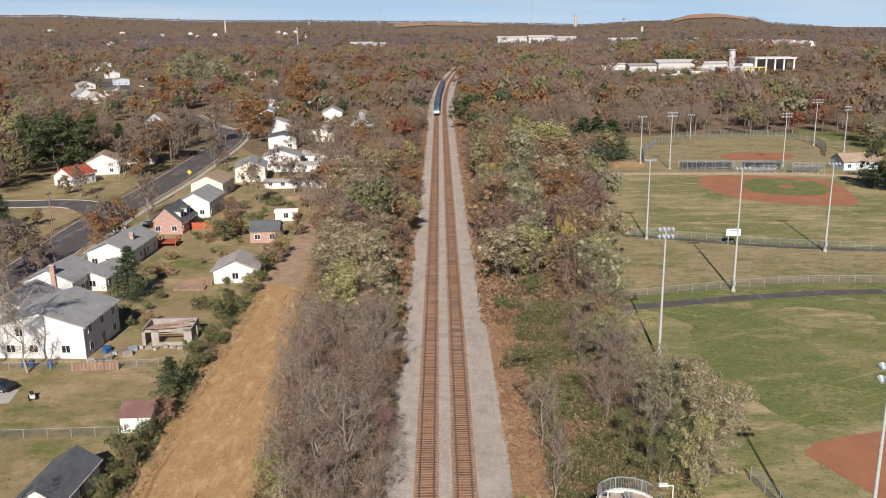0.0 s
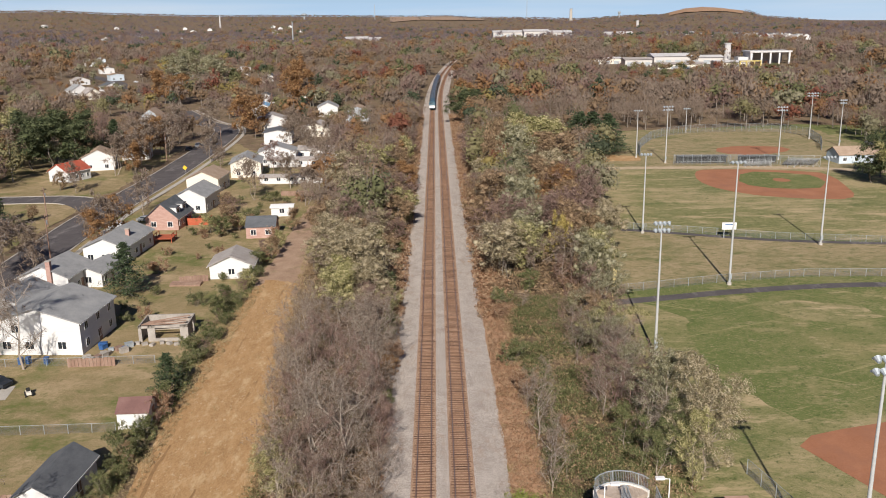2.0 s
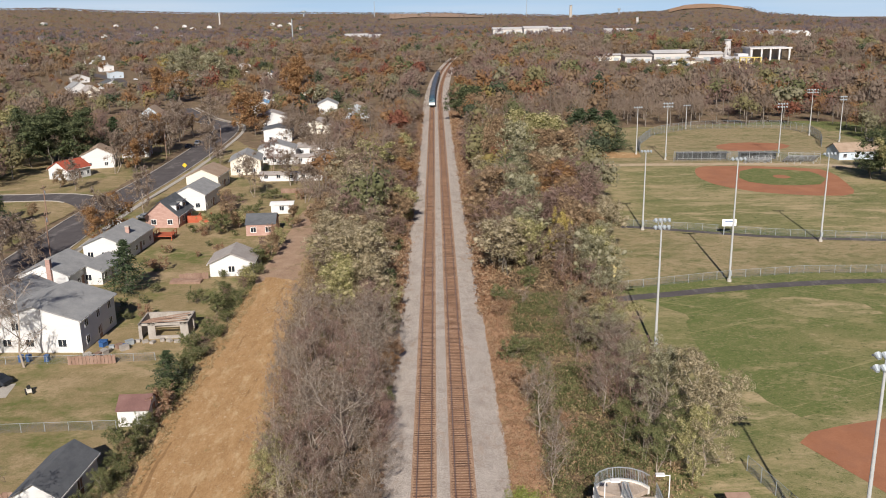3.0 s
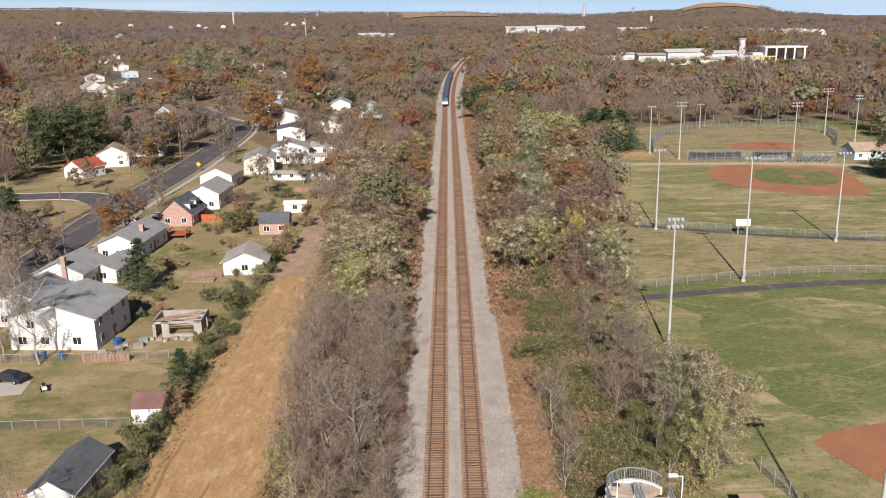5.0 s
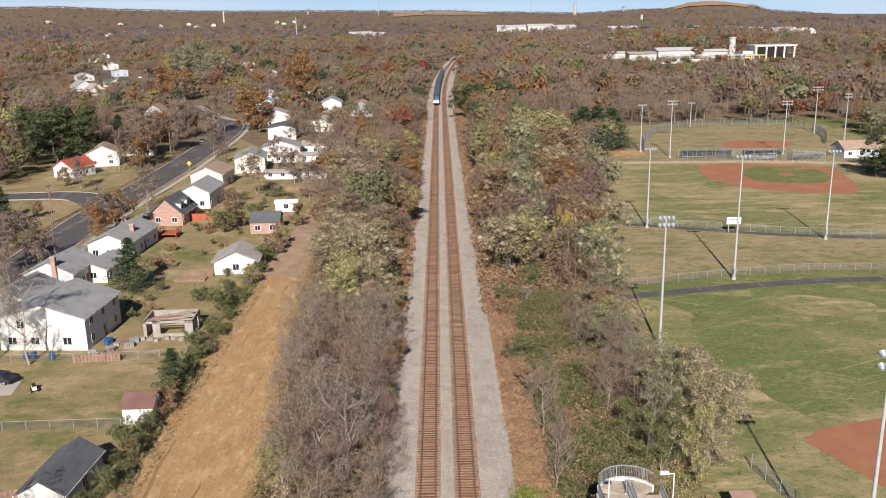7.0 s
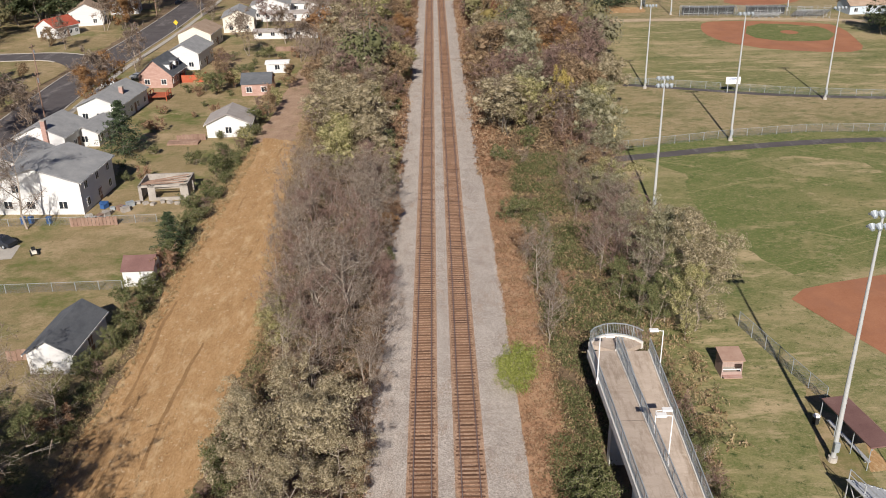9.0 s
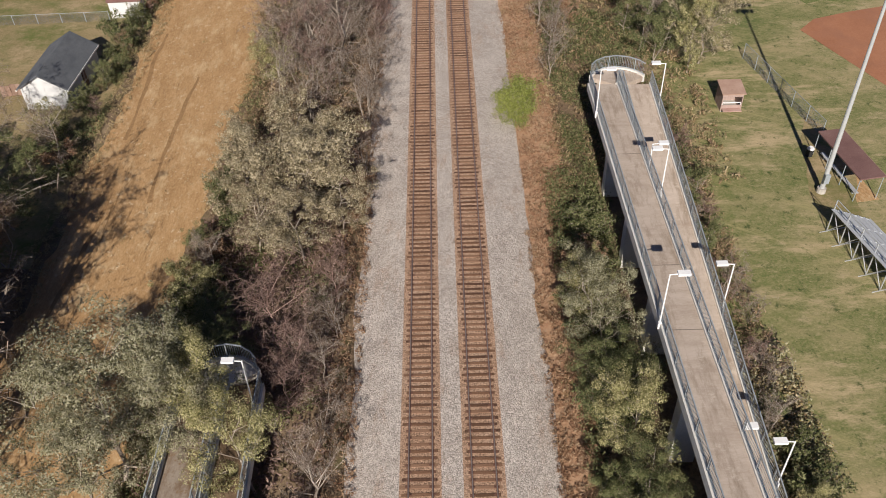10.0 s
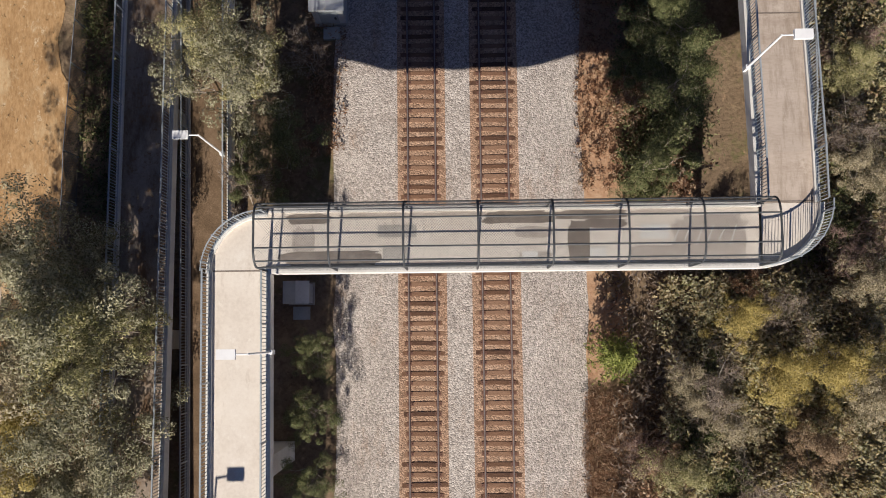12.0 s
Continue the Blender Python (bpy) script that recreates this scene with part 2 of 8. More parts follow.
TONES = {
    "olive": [(0.13, 0.125, 0.045), (0.215, 0.2, 0.085), (0.30, 0.275, 0.135), (0.38, 0.345, 0.19)],
    "silver": [(0.15, 0.143, 0.075), (0.25, 0.238, 0.14), (0.325, 0.305, 0.195), (0.39, 0.368, 0.255)],
    "khaki": [(0.17, 0.14, 0.08), (0.275, 0.23, 0.14), (0.365, 0.31, 0.2), (0.45, 0.39, 0.275)],
    "brown": [(0.15, 0.10, 0.06), (0.24, 0.16, 0.09), (0.32, 0.215, 0.125), (0.39, 0.285, 0.18)],
    "orange": [(0.19, 0.095, 0.04), (0.27, 0.14, 0.058), (0.34, 0.185, 0.08), (0.4, 0.25, 0.125)],
    "red": [(0.16, 0.05, 0.03), (0.24, 0.08, 0.045), (0.32, 0.13, 0.075)],
    "yellow": [(0.22, 0.17, 0.05), (0.32, 0.255, 0.08), (0.43, 0.35, 0.13)],
    "green": [(0.075, 0.09, 0.032), (0.125, 0.14, 0.052), (0.18, 0.19, 0.08), (0.25, 0.25, 0.12)],
    "pine": [(0.035, 0.055, 0.027), (0.065, 0.095, 0.045), (0.105, 0.14, 0.07)],
    "greybrown": [(0.17, 0.122, 0.09), (0.25, 0.186, 0.14), (0.325, 0.252, 0.195), (0.39, 0.318, 0.255)],
    "redtwigs": [(0.18, 0.115, 0.095), (0.26, 0.17, 0.14), (0.34, 0.24, 0.2)],
    "rust": [(0.24, 0.13, 0.075), (0.36, 0.205, 0.12), (0.45, 0.285, 0.175), (0.5, 0.365, 0.24)],
    "straw": [(0.27, 0.2, 0.1), (0.38, 0.29, 0.155), (0.46, 0.37, 0.22)],
}
TONES["holly"] = [(0.04, 0.055, 0.024), (0.07, 0.092, 0.037), (0.115, 0.138, 0.06), (0.16, 0.18, 0.09)]
# bare-twig colour shifted to violet: distance haze painted into the far crowns
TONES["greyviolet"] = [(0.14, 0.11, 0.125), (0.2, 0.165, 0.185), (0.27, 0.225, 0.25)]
TONES["lime"] = [(0.15, 0.18, 0.04), (0.25, 0.28, 0.065), (0.36, 0.38, 0.11)]
PALE = {"olive": 1.6, "silver": 1.22, "green": 1.12, "yellow": 1.5, "khaki": 1.3, "straw": 1.2, "pine": 1.2, "brown": 1.2, "orange": 1.1, "lime": 1.1}
LEAF = {k: leaf_mat(k + "_leaves", [tuple(min(0.6, 0.84 * a * PALE.get(k, 1.0)) for a in t) for t in c], 0.8) for k, c in TONES.items()}
MEAN = (0.25, 0.2, 0.18)     # shared grey-brown mixed into far leaf colours, evening tones as haze would
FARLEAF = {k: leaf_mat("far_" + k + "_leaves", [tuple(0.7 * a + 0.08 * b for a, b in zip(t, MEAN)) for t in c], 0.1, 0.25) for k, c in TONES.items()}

# ---------------------------------------------------------------- building helpers
rng = np.random.default_rng(7)


def mesh_np(name, verts, faces, materials):
    """A mesh from arrays of corners and of faces with equally many corners (a list of such arrays with their slot)."""
    me = bpy.data.meshes.new(name)
    groups = faces if isinstance(faces, list) else [(faces, 0)]
    me.vertices.add(len(verts))
    me.vertices.foreach_set("co", np.asarray(verts, np.float32).ravel())
    loops = np.concatenate([f.ravel() for f, _ in groups]).astype(np.int32)
    sizes = np.concatenate([np.full(len(f), f.shape[1]) for f, _ in groups])
    slots = np.concatenate([np.full(len(f), s) for f, s in groups]).astype(np.int32)
    starts = np.concatenate([[0], np.cumsum(sizes)[:-1]]).astype(np.int32)
    me.loops.add(len(loops)), me.loops.foreach_set("vertex_index", loops)
    me.polygons.add(len(sizes)), me.polygons.foreach_set("loop_start", starts)
    me.polygons.foreach_set("material_index", slots)
    for m in materials if isinstance(materials, (list, tuple)) else [materials]:
        me.materials.append(m)
    me.update(calc_edges=True)
    return me


class Build:
    """Collects boxes, prisms and sheets into one mesh."""

    def __init__(self):
        self.v, self.f = [], []

    def add(self, verts, faces, slot=0):
        k = len(self.v)
        self.v += [tuple(p) for p in verts]
        self.f += [([k + i for i in f], slot) for f in faces]
        return self

    def box(self, x0, x1, y0, y1, z0, z1, slot=0, m=None):
        c = [Vector((x, y, z)) for z in (z0, z1) for y in (y0, y1) for x in (x0, x1)]
        if m is not None:
            c = [m @ p for p in c]
        return self.add(c, [(0, 2, 3, 1), (4, 5, 7, 6), (0, 1, 5, 4), (2, 6, 7, 3), (0, 4, 6, 2), (1, 3, 7, 5)], slot)

    def rod(self, a, b, r0, r1=None, sides=6, slot=0):
        a, b = Vector(a), Vector(b)
        r1 = r0 if r1 is None else r1
        w = (b - a).normalized()
        u = w.orthogonal().normalized()
        t = w.cross(u)
        ring = [(math.cos(2 * math.pi * i / sides), math.sin(2 * math.pi * i / sides)) for i in range(sides)]
        vs = [a + (u * c + t * s) * r0 for c, s in ring] + [b + (u * c + t * s) * r1 for c, s in ring]
        fs = [(i, (i + 1) % sides, sides + (i + 1) % sides, sides + i) for i in range(sides)]
        return self.add(vs, fs + [tuple(range(sides))[::-1], tuple(range(sides, 2 * sides))], slot)

    def bar(self, a, b, w, h, slot=0):
        """A rectangular bar of width w and height h, centred on the line from a to b."""
        a, b = Vector(a), Vector(b)
        d = (b - a).normalized()
        side = d.cross(Vector((0, 0, 1)))
        side = side.normalized() if side.length > 1e-4 else Vector((1, 0, 0))
        up = side.cross(d)
        vs = [p + side * (sx * w / 2) + up * (sy * h / 2) for p in (a, b) for sx, sy in ((-1, -1), (1, -1), (1, 1), (-1, 1))]
        return self.add(vs, [(0, 1, 2, 3), (7, 6, 5, 4), (0, 4, 5, 1), (1, 5, 6, 2), (2, 6, 7, 3), (3, 7, 4, 0)], slot)

    def prism(self, outline, z0, z1, slot=0):
        n = len(outline)
        vs = [(x, y, z0) for x, y in outline] + [(x, y, z1) for x, y in outline]
        return self.add(vs, [(i, (i + 1) % n, n + (i + 1) % n, n + i) for i in range(n)] + [tuple(range(n))[::-1], tuple(range(n, 2 * n))], slot)

    def mesh(self, name, materials):
        me = bpy.data.meshes.new(name)
        me.from_pydata(self.v, [], [f for f, _ in self.f])
        for m in materials if isinstance(materials, (list, tuple)) else [materials]:
            me.materials.append(m)
        me.polygons.foreach_set("material_index", [s for _, s in self.f])
        bm = bmesh.new()
        bm.from_mesh(me)
        bmesh.ops.recalc_face_normals(bm, faces=bm.faces)
        bm.to_mesh(me)
        bm.free()
        return me


def part(name, made, materials, parent, label=""):
    """Links a Build or a mesh as one object under a thing or a part."""
    me = made.mesh(name, materials) if isinstance(made, Build) else made
    ob = new(name, me)
    ob.parent = parent
    return tagged(ob, label=label)


def thing(name, label, category, at=(0, 0, 0), turn=0, group="", kind=""):
    ob = new(name)
    ob.empty_display_size = 0.1
    ob.matrix_world = pose(*at, 0, 0, turn)
    return tagged(ob, label, category, group, kind)


# ---------------------------------------------------------------- ground
M["dryverge"] = mat("dry_grass_verge", [(0.25, 0.13, 0.075), (0.36, 0.21, 0.125), (0.44, 0.28, 0.175), (0.5, 0.36, 0.24)], 0.5, 4.0, 0.95, 0.8, 5.0, patches=(((0.2, 0.17, 0.07), 0.2, 0.6, 0.06, 1, 1),))
M["paledirt"] = mat("pale_trodden_earth", [(0.36, 0.27, 0.17), (0.46, 0.36, 0.25), (0.54, 0.44, 0.33)], 0.5, 5.0, 0.95, 0.4, 6.0, patches=(((0.2, 0.19, 0.08), 0.2, 0.62, 0.06, 1, 1),))
M["weedy"] = mat("pinkish_dry_weeds", [(0.2, 0.13, 0.09), (0.3, 0.2, 0.14), (0.4, 0.28, 0.2), (0.48, 0.37, 0.28)], 0.4, 4.0, 0.95, 0.8, 5.0, mix=0.55, patches=(((0.18, 0.15, 0.07), 0.15, 0.6, 0.07, 1, 1),))
GZ = -0.8                    # the land lies below the top of the rails
SC = (46.33 - GZ) / 46.33    # plan figures are taken at rail height


def g(x, y, z=GZ):
    return (x * SC, y * SC, z)


def land(x, y):
    """Height of the land: flat near the line, rising in soft hills far away."""
    x, y = np.asarray(x, float), np.asarray(y, float)
    d = np.hypot(x, y)
    t = np.clip((d - 1700) / 2900, 0, 1)
    ridge = np.interp(x / np.maximum(d, 1) * 4600, [-2500, -2010, -1792, -1561, -1185, -919, -642, -357, 77, 207, 470, 745, 858, 997, 1140, 1173, 1240, 1320, 1396, 1524, 1588, 1710, 1884, 2070],
                      [86, 85, 85, 67, 53, 48, 42, 38, 38, 27, 19, 9, 16, 23, 24, 38, 55, 60, 55, 36, 11, 1, -15, -20])
    roll = 5 * np.sin(x / 310 + 1.0) * np.sin(y / 420) + 4 * np.sin(x / 170 + y / 260)
    return GZ + ridge * t * t * (3 - 2 * t) + roll * np.clip((d - 900) / 900, 0, 1) * (1 - 0.6 * t)


def ground_sheet():
    ys = np.concatenate([np.linspace(-160, 20, 10), np.geomspace(30, 1500, 50), np.linspace(1560, 4900, 57)])
    half = np.concatenate([np.geomspace(6, 600, 34), np.linspace(660, 3600, 50)])
    xs = np.concatenate([-half[::-1], [0], half])
    X, Y = np.meshgrid(xs, ys)
    v = np.stack([X, Y, land(X, Y)], -1).reshape(-1, 3)
    n = len(xs)
    i = np.arange((len(ys) - 1) * (n - 1))
    r, c = i // (n - 1), i % (n - 1)
    f = np.stack([r * n + c, r * n + c + 1, (r + 1) * n + c + 1, (r + 1) * n + c], 1)
    tagged(new("ground", mesh_np("ground", v, f, M["litter"])), "brown leaf-littered ground rolling to wooded hills", "ground", kind="structure")


ground_sheet()


def far_field(a0, a1, d0, d1, material, label):
    """An open hillside far away, between two bearings and two distances."""
    n, k = 24, 16
    A, D = np.meshgrid(np.linspace(a0, a1, n), np.linspace(d0, d1, k))
    edge = np.sin(A * 90) * 60 * np.linspace(-1, 1, k)[:, None]
    X, Y = A * (D + edge), D + edge
    v = np.stack([X, Y, land(X, Y) + 2.5], -1).reshape(-1, 3)
    i = np.arange((k - 1) * (n - 1))
    q = (i // (n - 1)) * n + i % (n - 1)
    tagged(new("far_field", mesh_np("far_field", v, np.stack([q, q + 1, q + n + 1, q + n], 1), material)), label, "field", kind="structure")


def sheet(name, outline, z, material, label, category, rough=0.0, step=2.0, kind="structure"):
    """A flat patch of ground with an outline that wanders by up to rough metres."""
    pts = []
    n = len(outline)
    for i in range(n):
        a, b = Vector((*outline[i], 0)), Vector((*outline[(i + 1) % n], 0))
        k = max(1, int((b - a).length / step)) if rough else 1
        for j in range(k):
            p = a.lerp(b, j / k)
            if rough:
                w = noise.noise_vector(p * 0.25) * rough + noise.noise_vector(p * 1.1) * rough * 0.4
                p = p + Vector((w.x, w.y, 0))
            pts.append((p.x, p.y, z))
    bm = bmesh.new()
    face = bm.faces.new([bm.verts.new(p) for p in pts])
    bmesh.ops.triangulate(bm, faces=[face])
    bmesh.ops.recalc_face_normals(bm, faces=bm.faces)
    if bm.faces[:] and bm.faces[0].normal.z < 0:
        bmesh.ops.reverse_faces(bm, faces=bm.faces)
    me = bpy.data.meshes.new(name)
    bm.to_mesh(me)
    bm.free()
    me.materials.append(material)
    return tagged(new(name, me), label, category, kind=kind)


def plan(*pts):
    return [g(x, y)[:2] for x, y in pts]


sheet("field_lawn", plan((22, -60), (22, 60), (25, 95), (28, 140), (36, 190), (48, 262), (60, 300), (64, 345), (150, 360), (240, 330), (240, -60)), GZ + 0.02, M["lawn"],
      "mottled green and straw-coloured ball field grass", "lawn", 1.2, 4.0)
sheet("outfield_lawn", plan((18, -60), (18, 70), (22, 98), (24, 128), (32, 136), (38, 128), (35.5, 104), (42, 92), (46, 92), (54, 94), (66, 93), (72, 84), (72, 60), (50, 55), (38, 48), (34, 20), (34, -60)), GZ + 0.028, M["outfield"], "half-dry mown grass round the softball infield", "lawn", 1.2, 2.0)
sheet("dry_lawn", plan((51, 133), (56, 135), (63, 134), (68, 131), (69, 126), (62, 124), (55, 126)), GZ + 0.03, M["outfield"], "worn straw-coloured patch of outfield grass", "lawn", 1.2, 1.5)
sheet("outfield_lawn", plan((37, 187), (48, 184), (62, 180.5), (76, 175), (92, 171), (118, 168.5), (155, 165), (156, 262), (112, 257), (73, 261), (49, 260)), GZ + 0.028, M["outfield"], "half-dry mown grass of the farther outfield", "lawn", 0.8, 3.0)
sheet("yard_lawn", plan((-33, 50), (-33, 105), (-33, 148), (-31, 200), (-30, 245), (-77, 330), (-78, 220), (-79, 130), (-82, 50)), GZ + 0.02, M["yard"],
      "patchy green and tan back yard lawn", "lawn", 1.0, 4.0)
sheet("verge_lawn", plan((-90, 150), (-90, 260), (-93, 320), (-150, 330), (-150, 150)), GZ + 0.02, M["yard"], "patchy green and tan front yard lawn", "lawn", 1.0, 4.0)
sheet("dry_lawn", plan((29, 141), (52, 146.5), (66, 148.5), (100, 146), (150, 144), (150, 163), (116, 167), (90, 169), (70, 174), (57, 179), (42, 185), (36, 186)), GZ + 0.035, M["drylawn"], "straw-coloured grass between two outfield fences", "lawn", 0.8, 3.0)
sheet("dry_lawn", plan((20, -60), (20, 70), (24, 95), (27, 118), (31, 96), (36.5, 84), (34, 66), (30, 50), (28, 20), (30, -60)), GZ + 0.035, M["outfield"], "half-dry straw and green grass beside the ramp", "lawn", 1.0, 2.5)
sheet("dry_lawn", plan((46, 258), (73, 262), (112, 258), (135, 255), (150, 280), (150, 345), (100, 352), (60, 340), (60, 300)), GZ + 0.035, M["drylawn"], "straw-coloured grass of the far ball field", "lawn", 1.0, 4.0)
sheet("dry_verge", plan((6, -60), (6, 420), (9.5, 420), (9.5, 200), (11, 130), (10.5, 60), (9, 10), (9, -60)), GZ + 0.02, M["dryverge"], "dry rust-brown grass verge beside the ballast", "verge", 0.6, 3.0)
RUTS = (((-30.6, 88.4), (-30.6, 83.6), (-30.3, 76.7), (-30.0, 72.0), (-30.0, 67.7)), ((-25.2, 78.9), (-25.5, 72.5), (-25.6, 67.5), (-25.7, 62.4), (-25.5, 58.3)), ((-29.0, 60.1), (-29.1, 54.6), (-29.4, 49.4), (-30.1, 43.1)))
sheet("gravel_shoulder", plan((5.8, 52), (5.8, 128), (6.5, 122), (6.7, 100), (6.9, 84), (6.8, 70), (6.4, 58)), GZ + 0.1, M["ballast"], "thin spill of grey gravel beside the ballast", "shoulder", 0.4, 1.0)
sheet("dirt_track", plan((-21.5, -40), (-21.5, 20), (-21.0, 43), (-20.4, 57), (-19.6, 68), (-19.2, 79), (-20.8, 105), (-25.2, 142), (-26.5, 149), (-31, 151), (-33, 145),
      (-32.8, 127), (-32.7, 103), (-32.5, 84), (-32, 72), (-31.6, 55), (-32, 43), (-33, 20), (-36, -40)), GZ + 0.05, M["dirt"], "cleared strip of tan bare earth with wheel ruts", "dirt track", 1.3, 0.8)
sheet("weedy_verge", plan((-24.3, 139), (-25, 160), (-25.5, 180), (-28, 214), (-32.5, 214), (-32.8, 180), (-33, 144)), GZ + 0.03, M["weedy"], "pinkish dry weeds beyond the cleared strip", "verge", 1.0, 2.0)
M["rut"] = mat("dark_rutted_earth", [(0.2, 0.115, 0.053), (0.28, 0.166, 0.077), (0.36, 0.225, 0.112)], 0.7, 6.0, 0.95, 1.0, 4.0, detail=10.0, mix=0.6)
for line in RUTS:
    half = [0.12 + 0.1 * abs(math.sin(2.1 * i)) for i in range(len(line))]
    sheet("wheel_rut", plan(*([(x - h, y) for (x, y), h in zip(line, half)] + [(x + h, y) for (x, y), h in zip(line[::-1], half[::-1])])), GZ + 0.055, M["rut"], "dark wheel rut pressed into the cleared earth", "rut", 0.22, 0.7)
sheet("clay_infield", plan((39.2, 85.6), (41.5, 88), (45.6, 89.4), (52.3, 91.2), (62, 90), (68, 82), (68, 70), (60, 62), (50, 59)), GZ + 0.05, M["clay"], "brick-red clay softball infield", "infield")
sheet("clay_infield", plan((75.4, 249.7), (73.9, 243), (73.6, 236.7), (74.8, 230), (77.5, 224.5), (82, 219), (88.8, 215.2), (95, 213), (101.9, 212.3), (105.5, 214.5), (107.8, 219.0), (110, 228), (112.2, 238.4), (112.6, 244), (112.0, 249.1), (105, 253), (96.3, 255.8), (87, 257.2), (79.7, 257.0), (77, 254)),
      GZ + 0.05, M["clay"], "brick-red clay baseball infield", "infield")
sheet("infield_grass", plan((84.4, 238), (85, 232), (89.1, 227.7), (95, 226), (102.4, 226.8), (107.3, 234.5), (108, 241), (107.3, 245.7), (100, 250.5), (93.3, 252.2), (88, 248)), GZ + 0.08, M["lawn"], "green grass inside a clay infield", "lawn")
sheet("pitchers_mound", [(96.5 * SC + 2.4 * math.cos(a * 0.5236), 238.5 * SC + 2.8 * math.sin(a * 0.5236)) for a in range(12)], GZ + 0.11, M["clay"], "small round clay pitcher's mound", "mound")
sheet("clay_patch", plan((52, 274), (66, 275), (67, 284), (58, 287), (51, 283)), GZ + 0.05, M["dirt"], "patch of bare orange earth under the pines", "bare ground", 0.8, 1.5)
sheet("clay_infield", plan((94.7, 291.1), (97, 286), (100.7, 283.4), (110, 284), (117.9, 289.3), (121, 294), (119.9, 299.3), (110, 303), (103.1, 302.0), (97, 298)), GZ + 0.05, M["clay"], "brick-red clay far infield", "infield")
far_field(-0.05, 0.055, 3300, 4400, M["weedy"], "pale open fields on the far ridge")
far_field(0.262, 0.345, 3500, 4400, M["dryverge"], "bare tan top of the far hill")


def ribbon(name, pts, width, z, material, label, category, thick=0.0, offset=0.0):
    """A strip of even width along a line, with a real edge where thick is given."""
    P = [Vector((x, y, 0)) for x, y in pts]
    L, R = [], []
    for i, p in enumerate(P):
        d = (P[min(i + 1, len(P) - 1)] - P[max(i - 1, 0)]).normalized()
        s = Vector((d.y, -d.x, 0))
        L.append(p + s * (offset - width / 2)), R.append(p + s * (offset + width / 2))
    b = Build()
    n = len(P)
    if thick:
        vs = [(q.x, q.y, zz) for zz in (z - thick, z) for q in (L + R)]
        fs = []
        for i in range(n - 1):
            lo0, lo1, ro0, ro1 = i, i + 1, n + i, n + i + 1
            lt0, lt1, rt0, rt1 = 2 * n + i, 2 * n + i + 1, 3 * n + i, 3 * n + i + 1
            fs += [(lt0, rt0, rt1, lt1), (lo0, lt0, lt1, lo1), (ro0, ro1, rt1, rt0)]
        fs += [(0, n, 3 * n, 2 * n), (n - 1, 3 * n - 1, 4 * n - 1, 2 * n - 1)]
        b.add(vs, fs)
    else:
        b.add([(q.x, q.y, z) for q in L + R], [(i, n + i, n + i + 1, i + 1) for i in range(n - 1)])
    return tagged(new(name, b.mesh(name, material)), label, category, kind="structure")


def smooth(pts, k=6):
    """A line through the given points, rounded off."""
    out = []
    for i in range(len(pts) - 1):
        p0, p1, p2, p3 = (np.array(pts[min(max(j, 0), len(pts) - 1)], float) for j in (i - 1, i, i + 1, i + 2))
        for j in range(k):
            t = j / k
            out.append(tuple(0.5 * (2 * p1 + (p2 - p0) * t + (2 * p0 - 5 * p1 + 4 * p2 - p3) * t * t + (3 * p1 - p0 - 3 * p2 + p3) * t ** 3)))
    return out + [tuple(pts[-1])]


ROAD = smooth(plan((-80, 90), (-80.5, 150), (-83, 198), (-83, 226), (-82.5, 260), (-83.5, 305), (-86, 350), (-92, 378), (-105, 396), (-131, 450)))
ribbon("road", ROAD, 10.0, GZ + 0.05, M["asphalt"], "grey asphalt street with worn patches", "road")
for side in (-1, 1):
    ribbon("kerb", ROAD, 0.35, GZ + 0.15, M["kerb"], "pale concrete kerb along the street", "kerb", 0.3, side * 5.2)
ribbon("pavement", ROAD, 1.4, GZ + 0.12, M["kerb"], "pale concrete pavement beside the street", "pavement", 0.2, 7.4)
SIDE_ROAD = smooth(plan((-84, 212), (-97, 226), (-115, 227), (-150, 226)))
ribbon("side_road", SIDE_ROAD, 9.0, GZ + 0.06, M["asphalt"], "grey asphalt side street", "road")
for side in (-1, 1):
    ribbon("kerb", SIDE_ROAD[5:], 0.5, GZ + 0.15, M["kerb"], "pale concrete kerb along the side street", "kerb", 0.3, side * 4.7)
ribbon("worn_path", smooth(plan((46, 262), (75, 261), (100, 259), (125, 252), (150, 238))), 4.5, GZ + 0.06, M["paledirt"], "worn tan track between two ball fields", "path")
ribbon("far_road", smooth(plan((-330, 800), (-258, 695), (-208, 605), (-150, 520))), 11, GZ + 0.05, M["asphalt"], "grey asphalt street among far houses", "road")
ribbon("foot_path", smooth(plan((24, 133.5), (29, 135.2), (39.5, 137.5), (49.9, 139.8), (63.3, 141.8), (76.6, 142.4), (100, 140), (130, 132))), 2.6, GZ + 0.06, M["asphalt"], "dark asphalt foot path across the grass", "path")
ribbon("foot_path", smooth(plan((40, 184), (43.4, 183.5), (56.0, 178.5), (69.5, 173.5), (89.9, 169.5), (130, 165))), 2.0, GZ + 0.06, M["asphalt"], "dark asphalt foot path behind the outfield fence", "path")

# ---------------------------------------------------------------- railway
def line_x(y):
    """The line runs straight, then bends to the right."""
    return max(0.0, y - 430.0) ** 2 * 9.3e-5


def line_at(s, off, z):
    y = s
    dx = 2 * max(0.0, y - 430.0) * 9.3e-5
    k = math.hypot(1, dx)
    return (line_x(y) + off / k, y - off * dx / k, z), math.atan2(-dx, 1)


